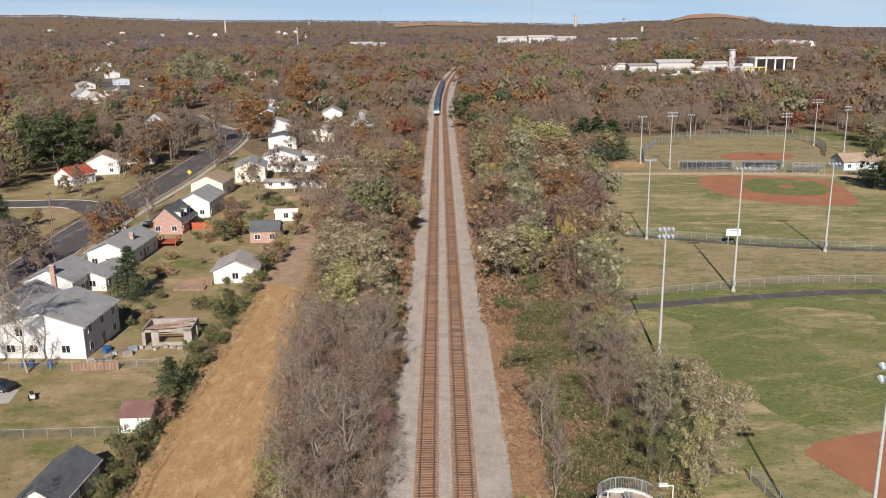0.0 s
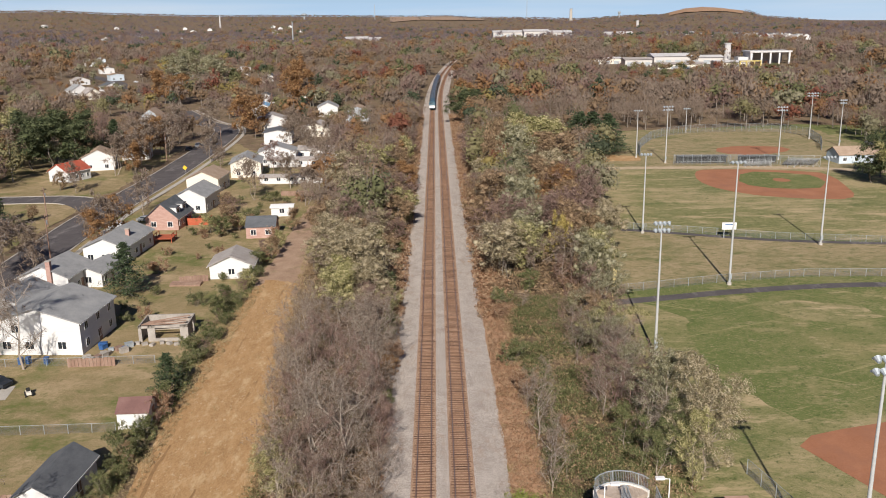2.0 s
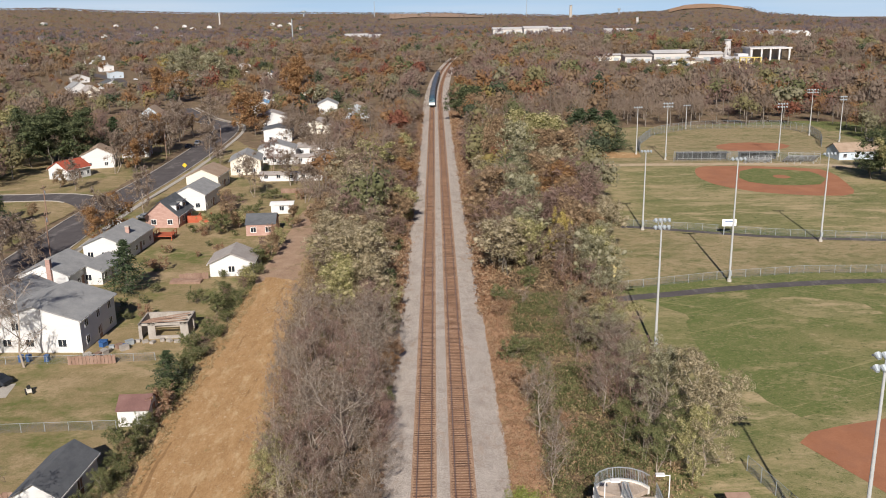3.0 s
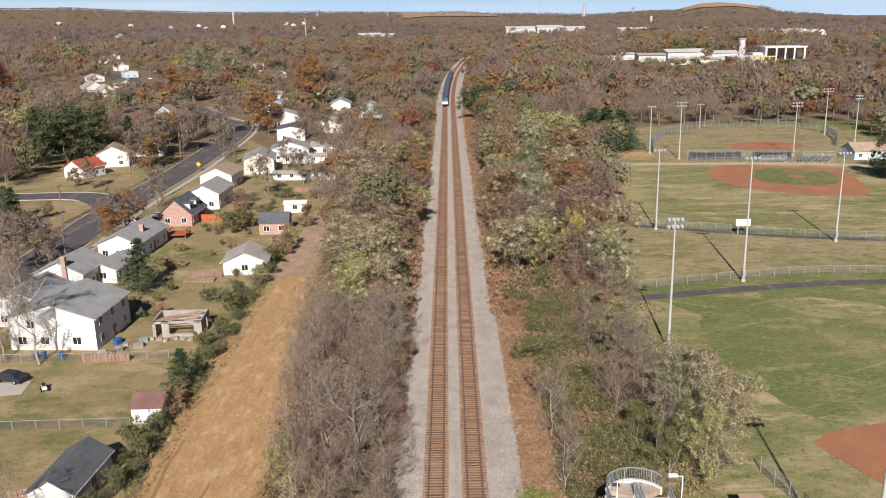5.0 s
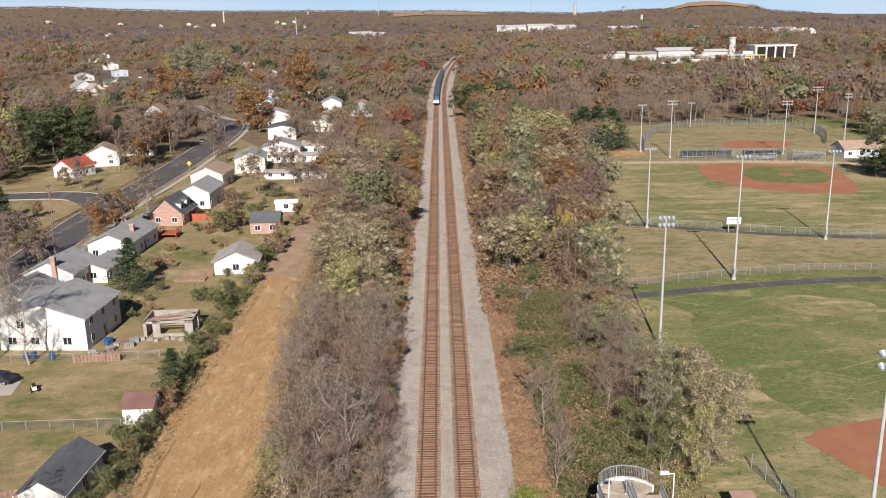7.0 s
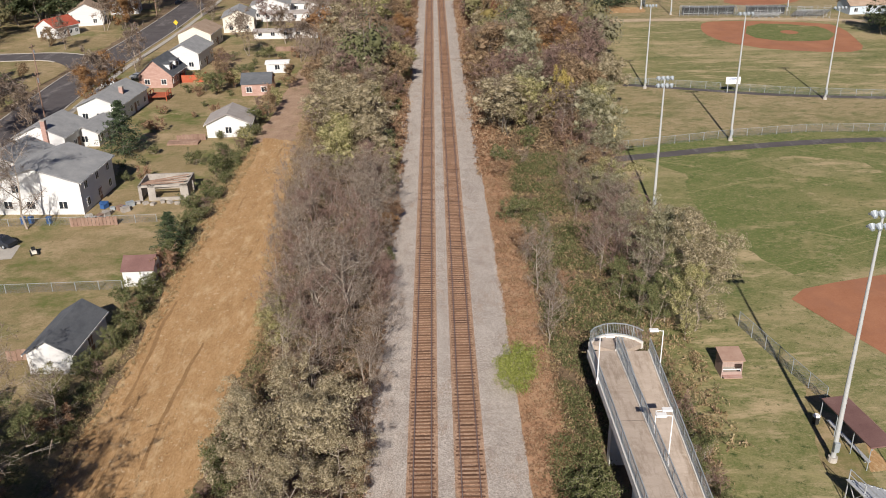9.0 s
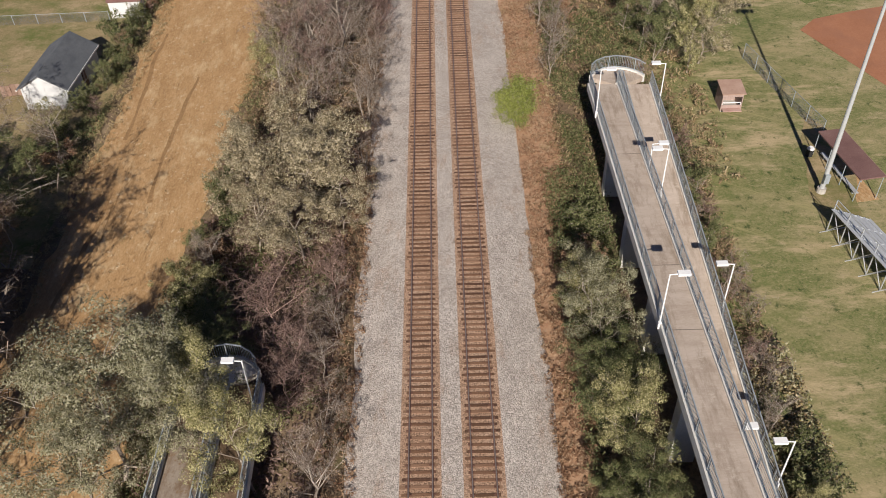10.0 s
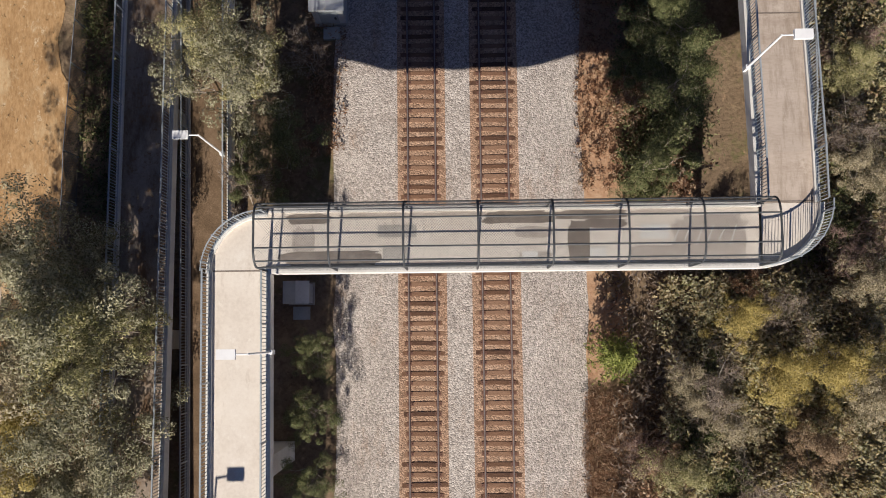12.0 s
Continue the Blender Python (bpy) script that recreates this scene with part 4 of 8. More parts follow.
def template(kind, seed, fine):
    """Meshes of one tree: its trunk with limbs, and its crown of leaves or of sprays of twigs."""
    r = np.random.default_rng(seed)
    slim, out, core = 0.55, None, None
    if kind in ("bare", "redbare"):
        fine = max(fine, 0)
        S, tips = skeleton(r, 9, 3.4, 14, 7, 6 if fine else 4, 0.15, 0.7, 0.016, stems=1 if seed % 2 else 3)
        k = 2 if fine else 4
        T = np.array([(t[0] + (t[1] - t[0]) * u + r.normal(size=3) * 0.1) for t in tips for u in r.uniform(0.2, 1.2, k)])
        size, leaf, slim = (0.55 if fine else 0.8), ("greybrown" if kind == "bare" else "redtwigs"), (0.06 if fine else 0.11)
        tw = M["twig"] if kind == "bare" else M["redtwig"]
    elif kind in LEAFY:
        S, tips = skeleton(r, 9, 3.2, 15, 7, 6, 0.12, 0.55, 0.016, stems=1 if seed % 3 else 2)
        k = {2: 30, 1: 18, 0: 15}.get(fine, 8)
        # the leaves gather in clumps round the branch ends, with gaps between
        ends = np.array([np.mean([t[1] for t in tips[i:i + 6]], 0) for i in range(0, len(tips), 6)])
        ends = ends[r.permutation(len(ends))[:int(len(ends) * 0.85)]]
        own = r.integers(0, len(ends), len(tips) * k)
        out = r.normal(size=(len(own), 3))
        out /= np.linalg.norm(out, axis=1)[:, None]
        girth = r.uniform(0.38, 0.8, len(ends)) * (1.0 if fine > 0 else 1.4)
        wide = girth[own][:, None]
        if fine < 1:
            core = ends, girth * 0.42
        T = ends[own] + out * wide * (r.random((len(own), 1)) ** 0.5 * (0.55 if fine > 0 else 0.95) + (0.5 if fine > 0 else 0.3)) * [1, 1, 0.85]
        size, leaf, tw = {2: 0.115, 1: 0.155, 0: 0.19}.get(fine, 0.29), kind, M["twig" if fine > 0 else "bark"]
    elif kind in ("shrub", "redshrub", "limebush"):
        S, tips = skeleton(r, 2.6, 1.6, 15, 6, 4, 0.05, 0.6, 0.012, stems=5)
        T = np.array([(t[0] + (t[1] - t[0]) * u + r.normal(size=3) * (0.25 if kind == "limebush" else 0.1)) for t in tips for u in r.uniform(0.1, 1.1, 8)])
        size, leaf, tw = 0.15, {"shrub": "green", "redshrub": "rust", "limebush": "lime"}[kind], M["twig"]
    else:   # conifer
        P0, P1, R0, R1, T = [(0, 0, 0)], [(0, 0, 9)], [0.16], [0.02], []
        for i in range(120):
            h = 0.06 + 0.92 * (i + r.random()) / 120
            az, ln = r.random() * 6.283, 3.0 * (1.02 - h) ** 0.75 * r.uniform(0.7, 1.12)
            o = np.array([0, 0, h * 9])
            e = np.array([math.cos(az), math.sin(az), r.uniform(-0.2, 0.2)])
            P0.append(o), P1.append(o + e * ln), R0.append(0.03), R1.append(0.008)
            for s in np.linspace(0.15, 1, 30):
                T.append(o + e * ln * s + r.normal(size=3) * [0.22, 0.22, 0.1] * (0.5 + ln * 0.25))
        S, T = (np.array(P0, float), np.array(P1, float), np.array(R0), np.array(R1)), np.array(T)
        size, leaf, tw, slim = 0.34, ("lime" if kind == "fir" else "pine"), M["bark"], 0.3
    if kind in LEAFY or (kind in ("bare", "redbare") and not fine):      # the finest twigs of leafy or distant trees stay hidden
        thick = S[2] > {2: 0.011, 1: 0.016, 0: 0.03}.get(fine, 0.06)
        S = tuple(a[thick] for a in S)
    v, f = sticks(*S)
    lv, lf = leaves(T, size, r, 0.0, slim, out, {2: 0.28, 1: 0.25}.get(fine, 0.19))
    if core:
        cv, cf = lumps(*core, r)
        lv, lf = np.concatenate([lv, cv]), np.concatenate([lf, cf + len(lv)])
    return mesh_np("trunk", v, f, tw), mesh_np("crown", lv, lf, LEAF[leaf])


KIND_LABEL = {"khaki": ("tree", "tree with dry khaki and tan leaves"), "bare": ("leafless tree", "grey leafless tree with fine twigs"), "redbare": ("leafless tree", "reddish leafless tree with fine twigs"), "olive": ("tree", "olive-green tree turning yellow in autumn"),
              "silver": ("tree", "tree with silvery pale green leaves"), "brown": ("tree", "brown autumn tree with dry leaves"), "orange": ("tree", "orange-brown autumn oak tree"),
              "holly": ("tree", "dark evergreen broadleaf tree"), "green": ("tree", "dark green leafy tree"), "red": ("tree", "dark red autumn tree"), "yellow": ("tree", "yellow autumn tree"), "shrub": ("shrub", "low green leafy shrub"),
              "redshrub": ("shrub", "low rust-coloured shrub"), "pine": ("conifer", "dark green conical evergreen tree"), "fir": ("conifer", "small bright green conifer"), "limebush": ("shrub", "round bright green bush")}
TEMPLATES = {}


def tree(kind, x, y, height, wide=1.0, where="beside the railway", z=GZ):
    """One tree of a kind, height metres tall, standing on the ground."""
    far = math.hypot(x, y)
    fine = 2 if far < 47 else 1 if far < 127 else 0 if far < 235 else -1     # the nearer, the finer its leaves
    if kind not in LEAFY:
        fine = 1 if far < 150 else 0
    options = TEMPLATES.setdefault((kind, fine), [])
    if len(options) < (3 if fine > 0 else 2):
        options.append(template(kind, 100 + 7 * len(options) + sum(map(ord, kind)), fine))
    trunk, crown = options[random.randrange(len(options))]
    base = {"shrub": 2.6, "redshrub": 2.6, "limebush": 2.6}.get(kind, 9.0)
    cat, label = KIND_LABEL[kind]
    t = thing(cat.replace(" ", "_"), label + " " + where, cat)
    k = height / base
    t.matrix_world = Matrix.Translation((x, y, z - 0.05)) @ Matrix.Rotation(random.random() * 6.283, 4, "Z") @ Matrix.Diagonal((k * wide, k * wide, k, 1))
    for name, me in (("trunk", trunk), ("crown", crown)):
        ob = new(name, me)
        ob.parent = t
    return t


def scatter(kinds, left, right, y0, y1, n, h0, h1, wide=1.0, where="beside the railway", gap=2.2):
    """n trees strewn over a stretch of the plan; left and right are numbers or functions of y."""
    names, weights = zip(*kinds)
    put = []
    tries = 0
    while len(put) < n and tries < n * 30:
        tries += 1
        y = random.uniform(y0, y1)
        x0, x1 = (e(y) if callable(e) else e for e in (left, right))
        x = random.uniform(x0, x1)
        if all((x - a) ** 2 + (y - b) ** 2 > gap * gap for a, b in put):
            put.append((x, y))
            tree(random.choices(names, weights)[0], x, y, random.uniform(h0, h1), wide * random.uniform(0.85, 1.2), where)


def brush(name, leaf, left, right, y0, y1, n, high, size, label, slim=0.3, stems=14, patch=0.0, mound=0.0, flat=0.0):
    """Low growth past counting: tufts of blades and leaves."""
    r = np.random.default_rng(sum(map(ord, name)) + int(y0) + n)
    y = r.uniform(y0, y1, n)
    L = np.array([left(v) if callable(left) else left for v in y])
    R = np.array([right(v) if callable(right) else right for v in y])
    x = L + (R - L) * r.random(n)
    if patch:
        keep = np.array([noise.noise(Vector((a * 0.22, b * 0.22, 3.0 + len(name)))) for a, b in zip(x, y)]) > patch - 0.6
        x, y = x[keep], y[keep]
        n = len(x)
    h = high * r.uniform(0.35, 1.0, n)
    o = r.normal(size=(n, stems, 3)) * [0.32, 0.32, 0]
    o[..., 2] = r.random((n, stems)) ** 0.7
    C = o * h[:, None, None]
    C[..., 0] += x[:, None]
    C[..., 1] += y[:, None]
    C[..., 2] += GZ + np.clip(0.55 - np.abs(np.abs(x) - 5.2) * 0.35, 0, 0.5)[:, None]
    if mound:      # a thicket grown over itself: an uneven skin of leaves well above the ground
        lift = np.array([0.55 + 0.45 * noise.noise(Vector((a * 0.45, b * 0.45, 7.0))) + 0.2 * noise.noise(Vector((a * 1.4, b * 1.4, 2.0))) for a, b in zip(x, y)])
        C[..., 2] += (mound * np.clip(lift, 0.15, 1.2))[:, None]
    v, f = leaves(C.reshape(-1, 3), size, r, flat, slim)
    tagged(new(name, mesh_np(name, v, f, LEAF[leaf])), label, "undergrowth", kind="stuff")


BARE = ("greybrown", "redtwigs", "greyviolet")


def woods(name, leaf, places, heights, lobes, n_leaf, size, label, trunks=True, spread=1.0):
    """Far woods of one colour: crowns of loose leaf sprays, or of upright twigs, on thin trunks, past counting."""
    r = np.random.default_rng(sum(map(ord, name + leaf)) + len(places))
    P, Hh = np.asarray(places, float), np.asarray(heights, float)
    n = len(P)
    if n == 0:
        return
    if leaf in BARE:
        n_leaf = int(n_leaf * 1.3)
    wide = r.uniform(0.85, 1.25, n) * spread
    az, rad = r.uniform(0, 6.283, (n, lobes)), r.uniform(0.03, 0.27, (n, lobes))
    lc = np.stack([np.cos(az) * rad, np.sin(az) * rad, 0.52 + (0.30 - rad) * r.uniform(-0.9, 1.0, (n, lobes))], -1)
    lr = r.uniform(0.11, 0.2, (n, lobes))
    base = np.stack([P[:, 0], P[:, 1], land(P[:, 0], P[:, 1])], 1)
    idx = r.integers(0, lobes, (n, n_leaf))
    o = r.normal(size=(n, n_leaf, 3))
    o /= np.linalg.norm(o, axis=2)[..., None]
    C = np.take_along_axis(lc, idx[..., None].repeat(3, 2), 1) + o * (np.take_along_axis(lr, idx, 1) * r.uniform(0.84, 1.07, (n, n_leaf)))[..., None]
    C *= Hh[:, None, None]
    C[..., :2] *= wide[:, None, None]
    C = (C + base[:, None, :]).reshape(-1, 3)
    s = size * (0.95 if leaf in BARE else 0.76) * (Hh / 11).repeat(n_leaf)[:, None] * r.uniform(0.6, 1.3, (len(C), 1))
    # sprays lie along the crown's rounded outside and turn a little to the light; bare twigs are slimmer and looser
    bare = leaf in BARE
    w = o.reshape(-1, 3) * 0.9 + np.array([0, -0.3, 0.4]) + r.normal(size=(len(C), 3)) * (0.2 if bare else 0.15)
    a = np.cross(w, r.normal(size=(len(C), 3)))
    if bare:
        a = a * [0.6, 0.6, 1] + np.array([0, 0, 0.8])
    b = np.cross(w, a)
    la, lb = (1.5, 0.2) if bare else (1.0, 0.8)
    a *= la * s / np.linalg.norm(a, axis=1)[:, None]
    b *= lb * s / np.linalg.norm(b, axis=1)[:, None]
    v = np.stack([C + a, C - a * 0.5 + b, C - a * 0.5 - b], 1).reshape(-1, 3)
    f = [(np.arange(len(C) * 3).reshape(-1, 3), 0)]
    if not bare or size > 0.4:
        cc = lc * Hh[:, None, None]
        cc[..., :2] *= wide[:, None, None]
        cv, cf = lumps((cc + base[:, None, :]).reshape(-1, 3), (lr * Hh[:, None] * (0.5 if bare else 0.5 if size < 0.4 else 0.66) * wide[:, None] ** 0.5).ravel(), r, size < 0.4)
        f.append((cf + len(v), 0))
        v = np.concatenate([v, cv])
    if trunks:
        b0 = base - [0, 0, 0.2]
        sv, sf = sticks(b0, b0 + np.stack([r.normal(size=n) * 0.3, r.normal(size=n) * 0.3, Hh * 0.75], 1), Hh * 0.017, Hh * 0.006)
        f.append((sf + len(v), 1))
        v = np.concatenate([v, sv])
    tagged(new(name, mesh_np(name, v, f, [FARLEAF[leaf], M["bark"]])), label, "woods", kind="stuff")


# ---------------------------------------------------------------- houses and yards
def siding(name, a, b):
    return mat(name, [a, tuple((p + q) / 2 for p, q in zip(a, b)), b], 0.3, 4.0, 0.75, 0.15, 10.0, stretch=(0.2, 0.2, 6))


M["siding"] = siding("white_siding", (0.56, 0.565, 0.57), (0.69, 0.69, 0.69))
M["cream"] = siding("cream_siding", (0.62, 0.58, 0.5), (0.74, 0.7, 0.62))
M["bluegrey"] = siding("pale_blue_siding", (0.42, 0.5, 0.58), (0.55, 0.62, 0.68))
M["brick"] = mat("pink_brick", [(0.30, 0.17, 0.14), (0.42, 0.27, 0.23), (0.5, 0.36, 0.31)], 0.8, 12.0, 0.9, 0.3, 14.0, stretch=(1, 1, 3))
M["block"] = mat("bare_block", [(0.22, 0.2, 0.18), (0.34, 0.31, 0.28), (0.44, 0.41, 0.37)], 0.7, 5.0, 0.95, 0.4)
M["shingle"] = mat("grey_shingles", [(0.22, 0.225, 0.23), (0.29, 0.295, 0.3), (0.36, 0.36, 0.36)], 0.5, 9.0, 0.9, 0.3, 12.0, stretch=(1, 1, 3))
M["shingledark"] = mat("slate_grey_shingles", [(0.07, 0.077, 0.088), (0.11, 0.118, 0.13), (0.15, 0.155, 0.168)], 0.5, 9.0, 0.9, 0.3, 12.0, stretch=(1, 1, 3))
M["shinglepale"] = mat("pale_shingles", [(0.26, 0.23, 0.22), (0.36, 0.33, 0.31), (0.44, 0.41, 0.39)], 0.5, 9.0, 0.9, 0.3, 12.0)
M["tanroof"] = mat("tan_shingles", [(0.25, 0.18, 0.13), (0.36, 0.27, 0.2), (0.42, 0.33, 0.26)], 0.5, 9.0, 0.9, 0.3, 12.0)
M["redroof"] = mat("red_roof", [(0.28, 0.06, 0.035), (0.38, 0.09, 0.055), (0.45, 0.14, 0.09)], 0.5, 9.0, 0.8, 0.2)
M["maroon"] = mat("maroon_roof", [(0.13, 0.07, 0.065), (0.18, 0.10, 0.09), (0.23, 0.14, 0.125)], 0.5, 9.0, 0.8, 0.2)
M["blueroof"] = mat("blue_tarpaulin", [(0.12, 0.3, 0.5), (0.2, 0.42, 0.65), (0.3, 0.5, 0.7)], 0.5, 9.0, 0.6, 0.2)
M["timber"] = mat("weathered_timber", [(0.16, 0.10, 0.075), (0.26, 0.17, 0.13), (0.34, 0.25, 0.2)], 0.8, 9.0, 0.9, 0.3, stretch=(1, 1, 0.3))
M["redwood"] = mat("red_stained_deck", [(0.30, 0.06, 0.03), (0.4, 0.1, 0.05), (0.48, 0.15, 0.08)], 0.8, 9.0, 0.8, 0.2)
M["glass"] = mat("dark_window_glass", [(0.02, 0.025, 0.03), (0.035, 0.04, 0.05)], 0.5, 2.0, 0.08, 0)
M["bluebin"] = mat("blue_plastic", [(0.03, 0.09, 0.25), (0.05, 0.13, 0.32)], 1.0, 5.0, 0.5, 0)
M["redplastic"] = mat("red_plastic", [(0.4, 0.03, 0.03), (0.5, 0.06, 0.05)], 1.0, 5.0, 0.5, 0)
M["black"] = mat("black_rubber", [(0.015, 0.015, 0.015), (0.03, 0.03, 0.03)], 1.0, 9.0, 0.8, 0)


def window(parent, m, w, h):
    """A framed window on a wall; m puts it: x along the wall, -y outwards."""
    fr = Build()
    t = 0.09
    for x0, x1, z0, z1 in ((-w / 2 - t, w / 2 + t, h / 2, h / 2 + t), (-w / 2 - t, w / 2 + t, -h / 2 - t, -h / 2), (-w / 2 - t, -w / 2, -h / 2, h / 2), (w / 2, w / 2 + t, -h / 2, h / 2), (-0.03, 0.03, -h / 2, h / 2)):
        fr.box(x0, x1, -0.07, 0.02, z0, z1, 0, m)
    win = part("window", fr, M["white"], parent)
    part("pane", Build().box(-w / 2, w / 2, -0.03, 0.01, -h / 2, h / 2, 0, m), M["glass"], win)


H1_WINDOWS = ((-4.6, 1.5), (-1.2, 1.5), (3.6, 1.5), (-3.0, 4.0))


def house(x, y, turn, w, d, eave, ridge, wall="siding", roof="shingle", label="", cols=3, rows=1, side_cols=4, chimney=None, door=True, along="y", over=0.4, name="house", cat="house", front_windows=True):
    """A gabled building; its ridge runs along its own y, or x. Front faces the camera."""
    at = g(x, y)
    t = thing(name, label, cat, (at[0], at[1], float(land(at[0], at[1]))), turn)
    W, D = w / 2, d / 2
    b = Build().box(-W, W, -D, D, -0.3, eave)
    if along == "y":
        for s in (-D, D):
            b.add([(-W, s, eave), (W, s, eave), (0, s, ridge)], [(0, 1, 2)])
    else:
        for s in (-W, W):
            b.add([(s, -D, eave), (s, D, eave), (s, 0, ridge)], [(0, 1, 2)])
    part("wall", b, M[wall], t)
    r = Build()
    A, L = (W, D) if along == "y" else (D, W)
    sl = (ridge - eave) / A
    for sgn in (-1, 1):
        e = A + over
        ez = eave - sl * over
        vs = []
        for yy in (-L - over, L + over):
            for u, z in ((0, ridge), (sgn * e, ez), (sgn * e, ez + 0.14), (0, ridge + 0.14)):
                vs.append((u, yy, z + 0.02) if along == "y" else (yy, u, z + 0.02))
        r.add(vs, [(0, 1, 2, 3), (7, 6, 5, 4), (0, 4, 5, 1), (1, 5, 6, 2), (2, 6, 7, 3), (3, 7, 4, 0)])
    part("roof", r, M[roof], t)
    for sgn in (-1, 1):
        if along == "y":
            part("gutter", Build().box(sgn * (W + over) - 0.06, sgn * (W + over) + 0.06, -L - over, L + over, eave - sl * over - 0.05, eave - sl * over + 0.1), M["white"], t)
    storey = 2.6
    if front_windows:
        for k in range(rows):
            for i in range(cols):
                window(t, Matrix.Translation((-W + w * (i + 0.5) / cols, -D, 1.4 + k * storey)), 1.1, 1.1)
    for k in range(rows):
        for i in range(side_cols):
            window(t, Matrix.Translation((W, -D + d * (i + 0.5) / side_cols, 1.4 + k * storey)) @ Matrix.Rotation(radians(90), 4, "Z"), 1.0, 1.1)
    if door:
        dm = Matrix.Translation((W, D * 0.05, 1.0)) @ Matrix.Rotation(radians(90), 4, "Z")
        dr = part("door", Build().box(-0.45, 0.45, -0.06, 0.01, -1.0, 1.05, 0, dm), M["timber"], t)
        part("handle", Build().box(0.3, 0.38, -0.1, -0.05, -0.05, 0.05, 0, dm), M["galv"], dr)
    if rows == 2 and not cols:
        for wx, wz in H1_WINDOWS:
            window(t, Matrix.Translation((wx, -D, wz)), 1.2, 1.1)
    if chimney:
        cx, cy, top = chimney
        c = part("chimney", Build().box(cx - 0.4, cx + 0.4, cy - 0.35, cy + 0.35, 0, top), M["brick"], t, "red brick chimney")
        part("cap", Build().box(cx - 0.48, cx + 0.48, cy - 0.43, cy + 0.43, top, top + 0.12), M["kerb"], c)
    return t


house(-57.2, 122.2, -3, 13, 12, 5.0, 7.1, label="large white two-storey house with grey shingle roof", rows=2, cols=0, side_cols=3)
house(-67, 131, -3, 9, 10, 4.0, 6.0, label="white house wing with grey shingle roof", cols=2, side_cols=1, door=False)
house(-68, 148, -3, 9, 10, 3.6, 5.6, label="white house with grey roof and tall brick chimney", chimney=(1.4, -5.2, 6.6))
house(-62.5, 153, -3, 5, 9, 2.6, 3.6, roof="shingle", label="low white house wing with grey roof", cols=1, side_cols=3)
house(-65, 171, -3, 8.5, 15, 3.4, 5.2, label="white house with long grey shingle roof", side_cols=4, chimney=(2.4, -1, 5.6))
brick_house = house(-62.2, 195.8, -3, 7.6, 10, 2.9, 6.2, "brick", "shingledark", label="pink brick house with dark roof and two white dormers", rows=1, cols=2)
for dy in (-2.4, 1.8):
    d = part("dormer", Build().box(1.3, 3.1, dy - 1.1, dy + 1.1, 2.9, 5.0), M["siding"], brick_house, "white clapboard dormer")
    part("dormer_roof", Build().box(0.6, 3.3, dy - 1.3, dy + 1.3, 5.0, 5.16), M["shingledark"], d)
    part("dormer_pane", Build().box(3.1, 3.13, dy - 0.5, dy + 0.5, 3.7, 4.6), M["glass"], d)
house(-60.5, 214, -3, 8, 12, 4.2, 6.2, label="white gabled house with grey roof", cols=2, rows=1)
house(-64, 239, -3, 9, 11, 4.0, 6.0, "cream", "tanroof", label="cream house with tan shingle roof", cols=2)
house(-58, 262, 8, 9, 12, 4.4, 6.4, "cream", "shingle", label="cream house with grey gable roof", cols=2)
house(-52, 282, 6, 12, 9, 4.4, 6.4, label="white house with porch and grey roof", cols=3)
house(-43.6, 276, 3, 21, 5, 2.3, 2.9, roof="shinglepale", along="x", label="long low white trailer home with pale roof", cols=5, front_windows=True)
house(-39, 293, -4, 16, 6, 3.0, 4.0, roof="shinglepale", along="x", label="long low white trailer home with pale roof", cols=5)
house(-42, 247, 0, 18, 4, 2.0, 2.5, roof="shinglepale", along="x", label="long low white trailer home with pale grey roof", cols=5)
house(-110, 257, -24, 7.5, 9, 3.2, 5.4, roof="redroof", label="white house with red roof", cols=2)
house(-108.5, 277, 15, 10, 10, 4.4, 6.8, roof="tanroof", label="white gabled house with brown roof", cols=2, rows=1)
house(-103, 297, 10, 9, 9, 4.2, 6.2, label="white house with grey roof among trees", cols=2)
house(-100, 186, 20, 9, 9, 3.2, 5.0, "bluegrey", "shingledark", label="blue-grey house with dark roof", cols=2)
house(-38.3, 156, 4, 8, 7.5, 2.6, 4.4, roof="shinglepale", label="white detached garage with pale shingle roof", cols=1, side_cols=1, name="garage", cat="garage")
house(-36.1, 94.4, 2, 3.7, 3.8, 2.1, 3.2, roof="maroon", along="x", label="small white garden shed with maroon roof", cols=0, side_cols=0, door=True, over=0.15, name="shed", cat="shed")
house(-38.6, 77.6, -3, 4.6, 8.5, 2.5, 3.9, roof="shingledark", label="white shed with dark slate shingle roof", cols=0, side_cols=1, over=0.3, name="shed", cat="shed")
house(-38.7, 185.5, 4, 6.4, 7, 2.6, 4.2, "brick", "shingledark", along="x", label="brick outbuilding with dark shingle roof", cols=2, side_cols=1, over=0.2, name="outbuilding", cat="shed")
house(-37.6, 205, 4, 5.2, 4, 2.2, 2.5, roof="white", along="x", label="small shed with flat white roof", cols=1, side_cols=1, over=0.3, name="shed", cat="shed")
far_walls = ["siding", "siding", "cream", "siding", "bluegrey"]
far_roofs = ["shingle", "shinglepale", "tanroof", "shingledark", "shinglepale"]
random.seed(5)
